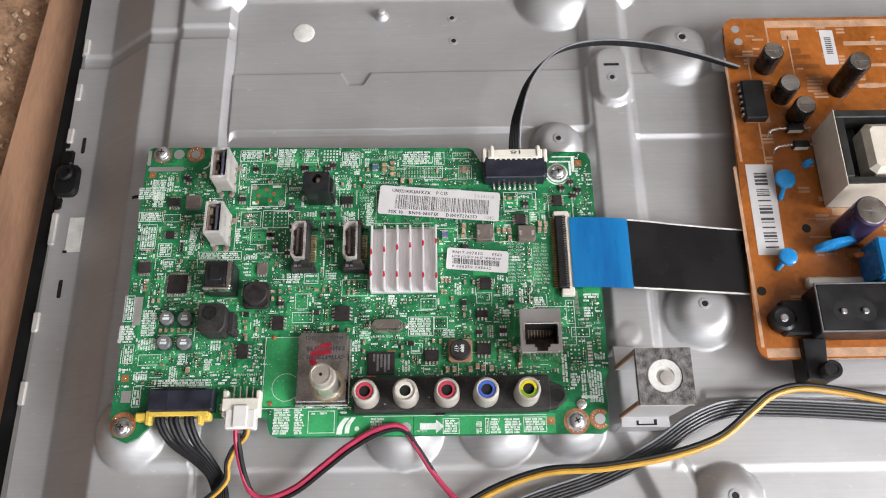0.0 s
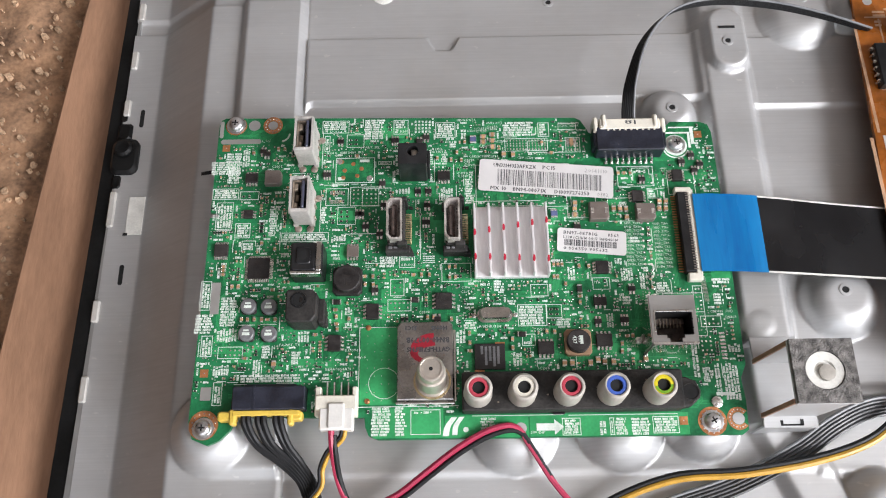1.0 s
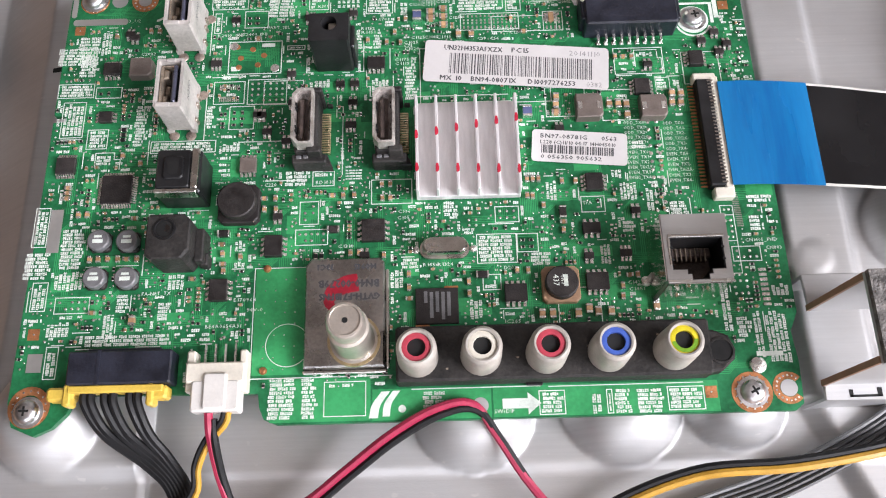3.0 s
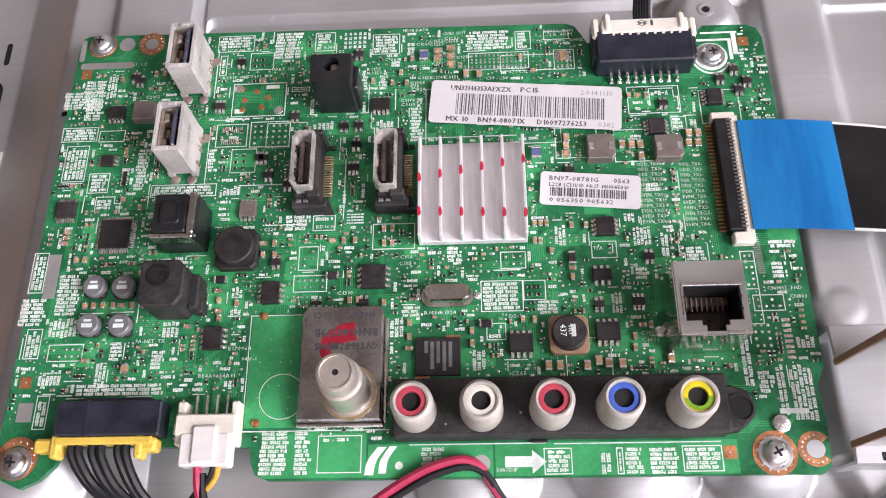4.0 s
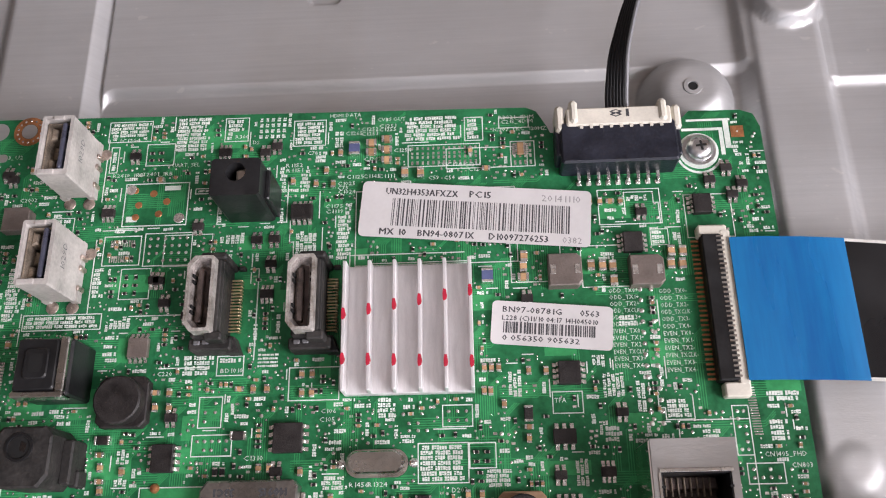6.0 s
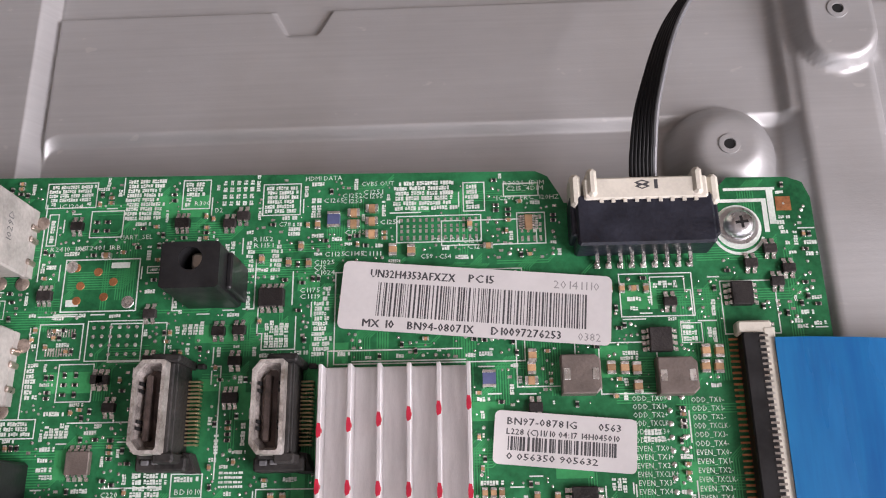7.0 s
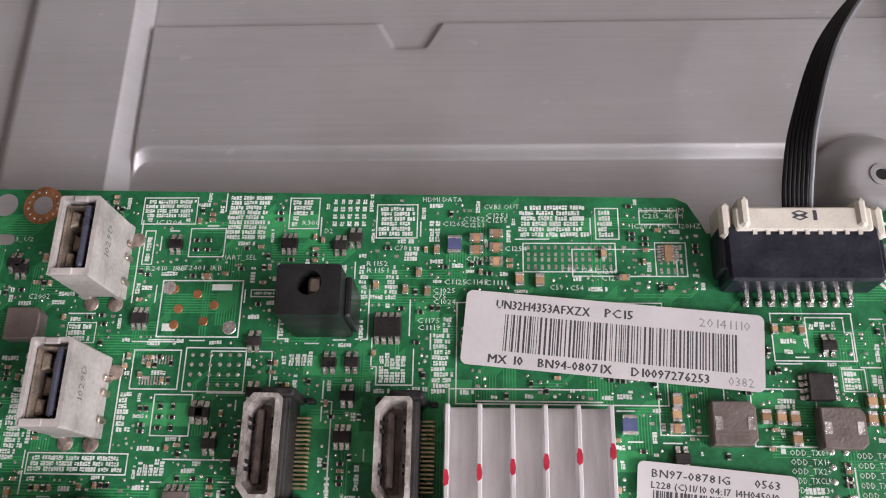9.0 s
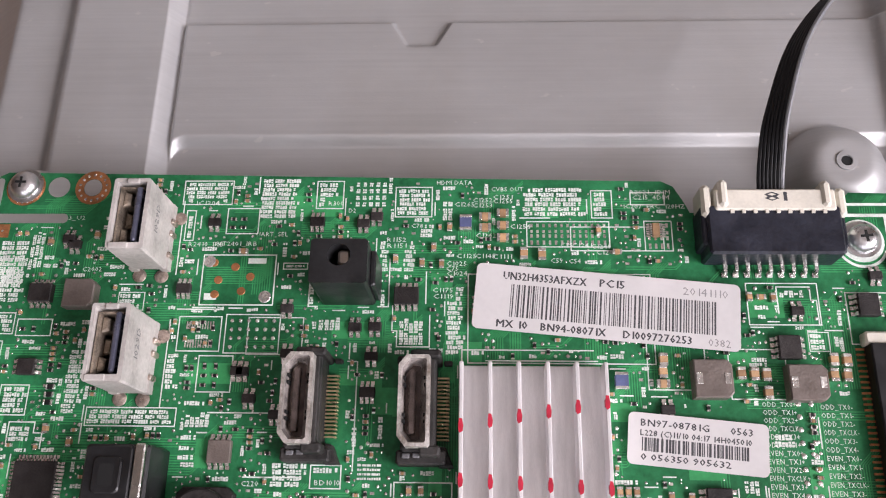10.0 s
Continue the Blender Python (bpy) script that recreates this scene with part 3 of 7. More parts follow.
sq = [(PX + 8.6 * max(-1, min(1, 1.42 * math.cos(2 * math.pi * k / 32))), PY + 8.8 * max(-1, min(1, 1.42 * math.sin(2 * math.pi * k / 32)))) for k in range(32)]
pad.faces([(x, y, PT) for x, y in sq] + [(x, y, PT + 1.4) for x, y in sq] + [(x, y, PT + 1.4) for x, y in ring] + [(x, y, PT) for x, y in ring],
          [(a * 32 + k, a * 32 + (k + 1) % 32, (a + 1) * 32 + (k + 1) % 32, (a + 1) * 32 + k) for a in range(3) for k in range(32)])
part("felt_pad", pad, FOAM, clip, "dark speckled felt pad")
part("collar", Form().lathe(PX, PY, [(5.4, PT), (5.2, PT + 1.1), (3.0, PT + 0.9), (2.6, PT + 0.3)], 32), WHITE_PL, clip, "white plastic collar", smooth=True)
part("collar_bore", Form().lathe(PX + 0.6, PY - 0.6, [(2.3, PT + 0.4), (2.2, PT + 1.2), (1.8, PT + 1.3)], 24), RCA_BODY, clip, smooth=True)


# ---- the main board ----
Z = 12.5
board = thing("main_board", "green television main board crowded with chips and ports", "circuit board", (80, 50, 10.9))
OUTLINE = [(-1.5, 105.2), (117.2, 103.2), (119.2, 102.2), (121.0, 99.0), (121.8, 97.2), (146.0, 97.0), (147.2, 98.6), (149.5, 101.0), (159.5, 100.8), (162.0, 99.8), (163.0, 97.0),
           (163.2, 74), (163.2, 17), (161.2, 12.8), (161.8, 6.0), (161.4, -2.6), (159.6, -4.0), (52.0, -4.0), (49.2, -2.8), (48.2, -0.4), (47.8, 2.6), (9.5, 3.2), (8.0, -0.5), (5.2, -3.4), (1.5, -5.0), (-3.2, -3.0),
           (-4.6, 2.0), (-4.0, 42), (-3.9, 68.2), (-1.2, 68.4), (-1.2, 70.0), (-3.9, 70.2), (-3.6, 102.5), (-3.0, 104.4)]
pcb = part("substrate", Form().prism(OUTLINE, 10.9, Z), GREEN, board, "green glass-fibre board")
BUSY = np.zeros((260, 380), bool)
TIGHT = np.zeros((520, 760), bool)


def claim(x0, y0, x1, y1, pad_=0.4):
    """Marks a stretch of the board as taken (half-millimetre cells)."""
    i0, i1 = int((x0 - pad_ + 10) * 2), int((x1 + pad_ + 10) * 2) + 1
    j0, j1 = int((y0 - pad_ + 10) * 2), int((y1 + pad_ + 10) * 2) + 1
    BUSY[max(0, j0):j1, max(0, i0):i1] = True
    TIGHT[max(0, int((y0 + 10) * 4)):int((y1 + 10) * 4) + 1, max(0, int((x0 + 10) * 4)):int((x1 + 10) * 4) + 1] = True


def is_gap(x0, y0, x1, y1):
    """Whether a small stretch lies clear of all forms themselves (quarter-millimetre cells)."""
    return not TIGHT[max(0, int((y0 + 10) * 4)):int((y1 + 10) * 4) + 1, max(0, int((x0 + 10) * 4)):int((x1 + 10) * 4) + 1].any()


def is_free(x0, y0, x1, y1):
    return not BUSY[max(0, int((y0 + 10) * 2)):int((y1 + 10) * 2) + 1, max(0, int((x0 + 10) * 2)):int((x1 + 10) * 2) + 1].any()


def inside(x, y):
    hit, n = False, len(OUTLINE)
    for i in range(n):
        (x0, y0), (x1, y1) = OUTLINE[i], OUTLINE[i - 1]
        if (y0 > y) != (y1 > y) and x < (x1 - x0) * (y - y0) / (y1 - y0) + x0:
            hit = not hit
    return hit


def usb(x, y, tall=12.4):
    """An upright white USB socket with a slotted mouth; x, y: its middle."""
    claim(x - 4, y - 7.8, x + 4.4, y + 7.5)
    f = Form().rim([(-3.1, -5.9), (-2.8, -6.2), (2.8, -6.2), (3.1, -5.9), (3.1, 5.9), (2.8, 6.2), (-2.8, 6.2), (-3.1, 5.9)], [(-2.55, -5.0), (-2.45, -5.1), (2.3, -5.1), (2.4, -5.0), (2.4, 5.5), (2.3, 5.6), (-2.45, 5.6), (-2.55, 5.5)], 1.6, tall, 3)
    f.box(-3.4, -2.0, -6.2, -4.0, 0, 1.7).box(2.0, 3.4, -6.2, -4.0, 0, 1.7).box(-3.2, 3.2, -4.0, 6.0, 0, 1.7)
    f.box(-0.9, 1.2, 5.2, 6.1, tall - 0.1, tall + 0.35, c=0.15).box(-2.6, 0.6, -6.1, -5.1, tall - 0.1, tall + 0.25, c=0.12)
    ob = part("usb_port", f, USB_PL, board, "upright white USB port, grubby", (x, y, Z))
    lining = Form().box(-2.28, -1.9, -4.8, 5.0, 3, tall - 0.9).box(-1.9, 1.6, 4.7, 5.1, 3, tall - 1.2)
    for y0, y1, dip in ((-4.4, -1.9, 2.0), (-1.5, 1.4, 3.4), (1.8, 4.5, 1.6)):
        lining.prism([(-1.9, y0), (-0.7, y0 + 0.4), (-0.7, y1 - 0.4), (-1.9, y1)], 3, tall - dip, inset=0.3)
    part("metal_lining", lining, GRIME, ob, "", (x, y, Z))
    part("tongue", Form().box(0.5, 1.5, -4.7, 5.0, 2.5, tall - 0.5, c=0.3).box(0.1, 0.6, -3.9, -2.4, 3, tall - 1.6, c=0.1).box(0.1, 0.6, 1.6, 3.4, 3, tall - 1.3, c=0.1), SLATE, ob, "blue-grey contact tongue", (x, y, Z))
    part("socket_floor", Form().box(-1.9, 1.4, -4.8, 5.0, 3, tall - 6), DARK, ob, "", (x, y, Z))
    for dx, dy in ((-2.0, -6.9), (1.9, -7.0), (4.0, 3.8)):
        part("solder_lug", Form().lathe(dx, dy, [(1.25, 0.02), (1.15, 0.2), (0.7, 0.38), (0.3, 0.4)], 14), LUG, ob, "", (x, y, Z), smooth=True)
    for dy in (-3.6, 0.4, 2.6):
        part("shell_tab", Form().box(3.0, 3.7, dy - 0.5, dy + 0.5, 0, 2.2, c=0.2), LUG, ob, "", (x, y, Z))
    g = Form()
    letters(g, "1029D", 0, 0, 0, 1.6, fit=5.4)
    g.v = [(3.13, v + 0.9 - 3.0, 9.6 - w) for u, v, w in [(b, a, 2.2 - b) for a, b, c in g.v]]
    part("moulded_number", g, INDUCTOR_TOP, ob, "", (x, y, Z))
    return ob


SLATE = mat("slate_blue_tongue", (0.10, 0.105, 0.15), 0.3, 0.3, 0.2, 250, 0.1, 900)
LUG = mat("coppery_solder", (0.52, 0.43, 0.37), 0.36, 0.75, 0.2, 500, 0.3, 1800)
usb(27.6, 92.2)
usb(27.2, 70.7)


def jack(x, y, w, d, h, hole, sloped=False):
    claim(x - w / 2, y - d / 2, x + w / 2, y + d / 2)
    f = Form()
    if sloped:
        f.prism([(-w / 2, -d / 2 + 1), (-w / 2 + 1.5, -d / 2), (w / 2 - 1.5, -d / 2), (w / 2, -d / 2 + 2), (w / 2, d / 2 - 1.5), (w / 2 - 1.5, d / 2), (-w / 2 + 0.6, d / 2), (-w / 2, d / 2 - 0.6)], 0, h, inset=0.35)
        f.box(w / 2 - 0.2, w / 2 + 1.8, -d / 2 + 0.8, d / 2 - 1.8, 0, h * 0.55, c=0.3).box(w / 2 + 0.6, w / 2 + 2.4, -d / 2 + 0.5, -d / 2 + 3.4, 0, 3.2, c=0.3)
    else:
        ang = [2 * math.pi * (k + 0.5) / 32 for k in range(32)]
        f.rim([(w / 2 * max(-1, min(1, 1.42 * math.cos(a))), d / 2 * max(-1, min(1, 1.42 * math.sin(a)))) for a in ang],
              [(hole[0] + 1.85 * math.cos(a), hole[1] + 1.85 * math.sin(a)) for a in ang], 0, h, h - 7)
        f.box(w / 2 - 0.1, w / 2 + 0.9, -d / 2 + 0.8, d / 2 - 0.6, 0, h * 0.7, c=0.25)
    ob = part("audio_jack", f, DUSTY if sloped else PLASTIC, board, "upright black audio jack", (x, y, Z))
    hx, hy = hole
    if sloped:
        part("socket_rim", Form().lathe(hx, hy, [(2.5, h - 0.05), (2.4, h + 0.22), (2.0, h + 0.25), (1.9, h + 0.02)], 24, cap0=False, cap1=False), PLASTIC, ob, "", (x, y, Z), smooth=True)
        part("socket_bore", Form().lathe(hx, hy, [(1.95, h), (1.85, h + 0.04)], 20), DARK, ob, "", (x, y, Z))
        # flat brown patch paints the reflection in the right half of the hole
        part("contact", Form().prism([(hx + 0.1, hy - 0.5), (hx + 1.1, hy - 0.9), (hx + 1.3, hy + 0.6), (hx + 0.3, hy + 1.1)], h + 0.045, h + 0.06), CAP_BROWN, ob, "", (x, y, Z))
    else:
        part("contact", Form().box(hx - 0.5, hx + 1.6, hy - 1.2, hy + 1.5, h - 7, h - 1.9, c=0.4), COAX, ob, "bright spring contact", (x, y, Z))
    return ob


jack(62.7, 83.9, 9.2, 7.4, 12.9, (0.0, 1.0))
jack(29.0, 35.0, 9.4, 10.2, 9.4, (-0.8, 1.6), True)


def optical(x, y):
    claim(x - 5, y - 5.5, x + 6, y + 5.5)
    ob = part("optical_port", Form().box(-4.6, 5.4, -5.0, 5.2, 0, 8.6, c=0.4), PLASTIC, board, "black optical audio port with a metal frame", (x, y, Z))
    part("metal_frame", Form().box(-4.4, 5.0, -5.4, -4.4, 6.6, 9.6, c=0.2).box(3.4, 5.0, -4.4, 5.2, 6.6, 9.6, c=0.2), NICKEL, ob, "", (x, y, Z))
    part("shutter", Form().prism(rounded(-4.2, -4.2, 3.2, 5.0, 0.6), 8.4, 9.5, inset=0.3).prism(rounded(-2.6, -2.2, 1.8, 3.2, 0.8), 9.4, 9.9, inset=0.2), PLASTIC, ob, "", (x, y, Z))
    part("opening", Form().prism(rounded(-1.6, -1.2, 0.8, 2.2, 0.5), 9.88, 9.93), DARK, ob, "", (x, y, Z))


optical(29.4, 50.4)


def hdmi(x, y):
    claim(x - 5.5, y - 9, x + 5.5, y + 8)
    ob = part("hdmi_port", Form().box(-2.8, 2.6, -7.4, 7.4, 0, 6.6, c=0.4), DUSTY, board, "upright HDMI port in a black holder", (x, y, Z))
    part("holder_foot", Form().box(-3.6, 4.2, -9.2, -7.0, 0, 4.6, c=0.3).prism([(3.0, -9.4), (5.4, -9.4), (4.2, -6.4), (3.0, -6.2)], 0, 3.0, inset=0.3).box(0.2, 3.4, -8.2, -6.6, 0, 8.0, c=0.3), DUSTY, ob, "", (x, y, Z))
    part("holder_spine", Form().box(1.7, 2.5, -7.0, 6.9, 6.1, 7.8, c=0.2).box(-1.4, 3.4, 6.9, 8.2, 0, 8.2, c=0.3).box(-3.8, -1.2, 6.4, 7.9, 0, 4.5, c=0.3).box(3.6, 5.0, 7.0, 7.8, 0, 1.2, c=0.2), DUSTY, ob, "", (x, y, Z))
    # the mouth of the shell, long side along y, with two cut corners
    def mouth(o):
        a, b = 2.45 + o, 7.0 + o
        return [(-a + 1.2, b), (-a, b - 1.5), (-a, -b + 1.5), (-a + 1.2, -b), (a - 0.3, -b), (a, -b + 0.3), (a, b - 0.3), (a - 0.3, b)]
    out, inn = mouth(0.0), mouth(-0.55)
    n = len(out)
    v = [(x_, y_, 3) for x_, y_ in out] + [(x_, y_, 9.8) for x_, y_ in out] + [(x_, y_, 9.8) for x_, y_ in inn] + [(x_, y_, 4) for x_, y_ in inn]
    fs = [(a * n + k, a * n + (k + 1) % n, (a + 1) * n + (k + 1) % n, (a + 1) * n + k) for a in range(3) for k in range(n)]
    part("shell", Form().faces(v, [q[::-1] for q in fs]), SHELL, ob, "bright metal shell mouth", (x - 0.6, y, Z))
    flare, throat = mouth(-0.5), mouth(-1.25)
    part("lining", Form().faces([(a, b, 9.5) for a, b in flare] + [(a - 0.45, b, 6.6) for a, b in throat], [(k, (k + 1) % n, n + (k + 1) % n, n + k) for k in range(n)]), MOTTLED, ob, "brown-stained lining", (x - 0.6, y, Z))
    part("cavity", Form().prism(mouth(-0.9), 5.0, 6.75), MURK, ob, "", (x - 0.6, y, Z))
    for sx in (-1.72, 1.42):
        for ny_ in (-3.4, -2.4, 2.2, 3.3):
            part("spring_nick", Form().box(sx, sx + 0.32, ny_, ny_ + 0.5, 7.2, 8.9), DARK, ob, "", (x - 0.6, y, Z))
    for fx, fy in ((-2.6, -7.9), (-1.0, -7.8)):
        part("foot_peg", Form().box(fx, fx + 1.2, fy - 0.4, fy + 0.4, 4.5, 5.0, c=0.15), INDUCTOR_TOP, ob, "", (x, y, Z))
    part("contact_tongue", Form().box(-0.9, 0.1, -5.0, 5.0, 4, 8.2, c=0.2), MURK, ob, "", (x - 0.6, y, Z))
    pins = Form()
    for k in range(9):
        pins.box(-0.95, -0.6, -4.2 + k * 1.05, -3.8 + k * 1.05, 5, 8.0)
    part("contacts", pins, GRIME, ob, "", (x - 0.6, y, Z))
    for k in range(17):
        part("pin", Form().box(2.5, 4.3, -5.2 + k * 0.62, -4.9 + k * 0.62, 0.9, 1.3, c=0.08).box(4.0, 4.6, -5.2 + k * 0.62, -4.9 + k * 0.62, 0.05, 1.25, c=0.08), BRASS, ob, "", (x, y, Z))


hdmi(57.4, 62.9)
hdmi(75.6, 62.6)


def heat_sink():
    x0, x1, y0, y1 = 81.8, 105.3, 45.4, 69.4
    claim(x0, y0, x1, y1)
    ob = part("heat_sink", Form().box(x0, x1, y0, y1, Z + 0.6, Z + 2.4, c=0.15), ALU, board, "finned aluminium heat sink with red marks")
    for k in range(6):
        x = x0 + 0.35 + k * (x1 - x0 - 0.7) / 5
        fin = part("fin", Form().box(x - 0.35, x + 0.35, y0 + 0.05, y1 - 0.05, Z + 2.3, Z + 6.2, c=0.14), ALU, ob)
        for my in (51.0 - k * 0.2, 59.2 + k * 0.75):
            part("red_mark", Form().prism([(x - 0.2, my - 1.1), (x + 0.3, my - 0.8), (x + 0.39, my + 0.1), (x + 0.2, my + 1.1), (x - 0.25, my + 1.2), (x - 0.39, my + 0.4), (x - 0.38, my - 0.6)], Z + 5.2, Z + 6.225), RED_INK, fin, "red ink mark")


heat_sink()


def barcode(form, x0, y0, x1, y1, z, seed, mi=0):
    r, x = random.Random(seed), x0
    while x < x1 - 0.3:
        w = r.choice((0.11, 0.11, 0.2, 0.31))
        form.quad(x, y0, x + w, y1, z, mi)
        x += w + r.choice((0.16, 0.2, 0.3, 0.42))


def sticker_one():
    """The long label, turned a little and lifting at one end."""
    cx, cy = 106.2, 79.8
    claim(84, 73, 128, 87)
    f = Form()
    pts = rounded(-22.1, -5.75, 22.1, 5.75, 1.0)
    f.prism(pts, 1.25, 1.37)
    ob = part("label_sticker", f, PAPER, board, "white paper label with bar code", (cx, cy, Z), -5.1)
    g = Form()
    letters(g, "UN32H4353AFXZX", -17.6, 3.2, 1.376, 1.4, fit=14.2)
    letters(g, "PC15", -1.4, 3.3, 1.376, 1.4, fit=4.4)
    letters(g, "MX 10", -18.2, -5.2, 1.376, 1.35, fit=5.4)
    letters(g, "BN94-08071X", -10.8, -5.2, 1.376, 1.35, fit=11.0)
    letters(g, "D10097276253", 2.8, -5.2, 1.376, 1.35, fit=11.4)
    thin = list(g.v), list(g.f)
    for k, dx in enumerate((0.06, 0.12)):
        g.faces([(x + dx, y + 0.02, z + 0.002 * (k + 1)) for x, y, z in thin[0]], thin[1])
    letters(g, "20141110", 12.6, 3.2, 1.376, 1.4, fit=7.6, mi=1)
    letters(g, "0382", 16.8, -5.2, 1.376, 1.35, fit=3.8, mi=1)
    barcode(g, -16, -3.3, 18.4, 2.4, 1.375, 3)
    part("print", g, [INK, FADED], ob, "", (cx, cy, Z), -5.1)


def sticker_two():
    cx, cy = 119.6, 57.4
    claim(108.3, 52.5, 131, 62.3)
    ob = part("label_sticker", Form().prism(rounded(-11.0, -4.1, 11.0, 4.1, 0.9), 0.9, 1.02), PAPER, board, "small white label with bar code", (cx, cy, Z), -5.2)
    g = Form()
    barcode(g, -8.8, -1.9, 8.0, 0.2, 1.025, 8)
    letters(g, "BN97-08781G", -9.2, 2.0, 1.026, 1.15, fit=11.0)
    letters(g, "0563", 5.0, 2.0, 1.026, 1.15, fit=3.6)
    letters(g, "L228 (C)11/10 04:17 14H045010", -9.2, 0.5, 1.026, 0.95, fit=17.6)
    letters(g, "0 056350 905632", -9.0, -3.3, 1.026, 1.05, fit=14.2)
    g.faces([(x + 0.07, y + 0.03, z + 0.002) for x, y, z in g.v[:]], list(g.f))
    part("print", g, INK, ob, "", (cx, cy, Z), -5.2)


sticker_one()
sticker_two()


def power_connector():
    """The blue-black pin header with the white plug marked 18."""
    claim(121.5, 84, 146.5, 97)
    ob = part("pin_header", Form().box(123.0, 145.2, 87.6, 96.2, Z, Z + 6.0, c=0.4).box(122.2, 125.6, 89.5, 96.4, Z, Z + 5.2, c=0.3).box(142.8, 146.0, 89.0, 96.2, Z, Z + 5.2, c=0.3), NAVY, board, "blue-black pin header")
    for k in range(9):
        x = 126.6 + k * 1.9
        part("pin", Form().box(x - 0.3, x + 0.3, 86.2, 88.0, Z + 0.8, Z + 1.3).box(x - 0.3, x + 0.3, 85.7, 86.6, Z + 0.05, Z + 1.2, c=0.15).box(x - 0.5, x + 0.5, 85.3, 86.2, Z + 0.02, Z + 0.3, c=0.1), SOLDER, ob)
    return ob


power_connector()


def ribbon_socket():
    claim(145.5, 43, 156, 76)
    ob = part("ribbon_socket", Form().box(148.0, 151.6, 46.2, 73.6, Z, Z + 2.8, c=0.25), PLASTIC, board, "flat-cable socket")
    part("ivory_actuator", Form().box(151.4, 153.4, 45.4, 74.6, Z, Z + 2.3, c=0.3).box(147.6, 153.0, 73.4, 75.6, Z, Z + 2.2, c=0.3).box(148.8, 153.4, 43.4, 46.0, Z, Z + 2.2, c=0.3), IVORY, ob, "ivory latch bar")
    for k in range(30):
        y = 46.9 + k * 0.9
        part("pin", Form().box(146.6, 148.1, y - 0.16, y + 0.16, Z + 0.02, Z + 0.35), COPPER, ob)
    for k in range(30):
        y = 46.9 + k * 0.9
        part("contact_tooth", Form().box(150.6, 151.9, y - 0.18, y + 0.18, Z + 2.5, Z + 2.95), NICKEL, ob)


ribbon_socket()


SHIELD = mat("brushed_port_shield", (0.42, 0.41, 0.395), 0.38, 0.8, 0.03, 60, 0.08, 900, stretch=(1, 3, 1))


def network_port():
    x0, x1, y0, y1, h = 132.8, 146.2, 20.4, 35.2, 13.0
    claim(x0 - 1, y0 - 0.6, x1, y1)
    m0, m1, n0, n1 = x0 + 1.3, x1 - 1.2, 23.0, 30.0
    mouth = [(m0, n0), (137.0, n0), (137.0, 22.0), (137.8, 22.0), (137.8, 20.8), (141.4, 20.8), (141.4, 22.0), (142.2, 22.0), (142.2, n0), (m1, n0), (m1, n1), (m0, n1)]
    # the lid has as many corners as the mouth, so that the flat between them closes cleanly
    lid = [(x0, y0 + 1.2), (x0, y0), (136.6, y0), (137.4, y0), (138.6, y0), (140.6, y0), (141.8, y0), (142.6, y0), (x1, y0), (x1, y0 + 1.2), (x1, y1), (x0, y1)]
    ob = part("network_port", Form().rim(lid, mouth, Z, Z + h, Z + 3), SHIELD, board, "upright shielded network port")
    part("mouth_lip", Form().box(m0 - 0.3, m1 + 0.3, n1, n1 + 0.6, Z + h, Z + h + 0.25, c=0.1).box(m0 - 0.5, m0, n0 + 1.0, n1, Z + h, Z + h + 0.15, c=0.06).box(x0, 137.6, y0 - 0.15, y0 + 0.45, Z + h - 0.1, Z + h + 0.12, c=0.05).box(141.6, x1, y0 - 0.15, y0 + 0.45, Z + h - 0.1, Z + h + 0.12, c=0.05), NICKEL, ob, "bright folded lip")
    mid = Vector((139.6, 25.6))
    part("socket_liner", Form().rim([mid + (Vector(p) - mid) * 0.995 for p in mouth], [mid + (Vector(p) - mid) * 0.955 for p in mouth], Z + 3, Z + h - 0.2, Z + 3.2), PLASTIC, ob, "black plastic liner")
    part("cavity_floor", Form().box(m0 + 0.2, m1 - 0.2, n0 + 0.25, n1 - 0.2, Z + 3, Z + 3.3), MURK, ob)
    part("contact_block", Form().box(135.0, 144.2, 27.6, n1 - 0.2, Z + 3.2, Z + 7.0, c=0.3), MURK, ob)
    for k in range(8):
        part("contact", Form().box(135.6 + k * 1.02, 135.85 + k * 1.02, 26.6, 29.6, Z + 6.9, Z + 7.4, c=0.08), GRIME, ob)
    for sy in (25.0, 27.6):
        for sx in (m0 - 0.1, m1 - 0.5):
            part("spring_slit", Form().box(sx, sx + 0.6, sy, sy + 0.35, Z + h + 0.01, Z + h + 0.17), DARK, ob)
    part("shield_side", Form().box(x0 - 0.3, x0 - 0.02, y0 + 0.4, y1 - 0.3, Z, Z + h - 0.3), MIRROR, ob, "mirror-bright rolled shield")
    part("shield_front", Form().box(x0 + 0.3, x1 - 0.3, y0 - 0.3, y0 - 0.02, Z, Z + h - 0.5), MIRROR, ob, "mirror-bright rolled shield")
    part("shield_tab", Form().box(x0 - 0.8, x0 - 0.3, 24.4, 26.0, Z, Z + 3.0, c=0.2), NICKEL, ob)
    part("solder_lug", Form().lathe(x0 - 1.2, 24.8, [(1.2, Z + 0.02), (1.1, Z + 0.4), (0.5, Z + 0.8)], 14), SOLDER, ob, smooth=True)


network_port()


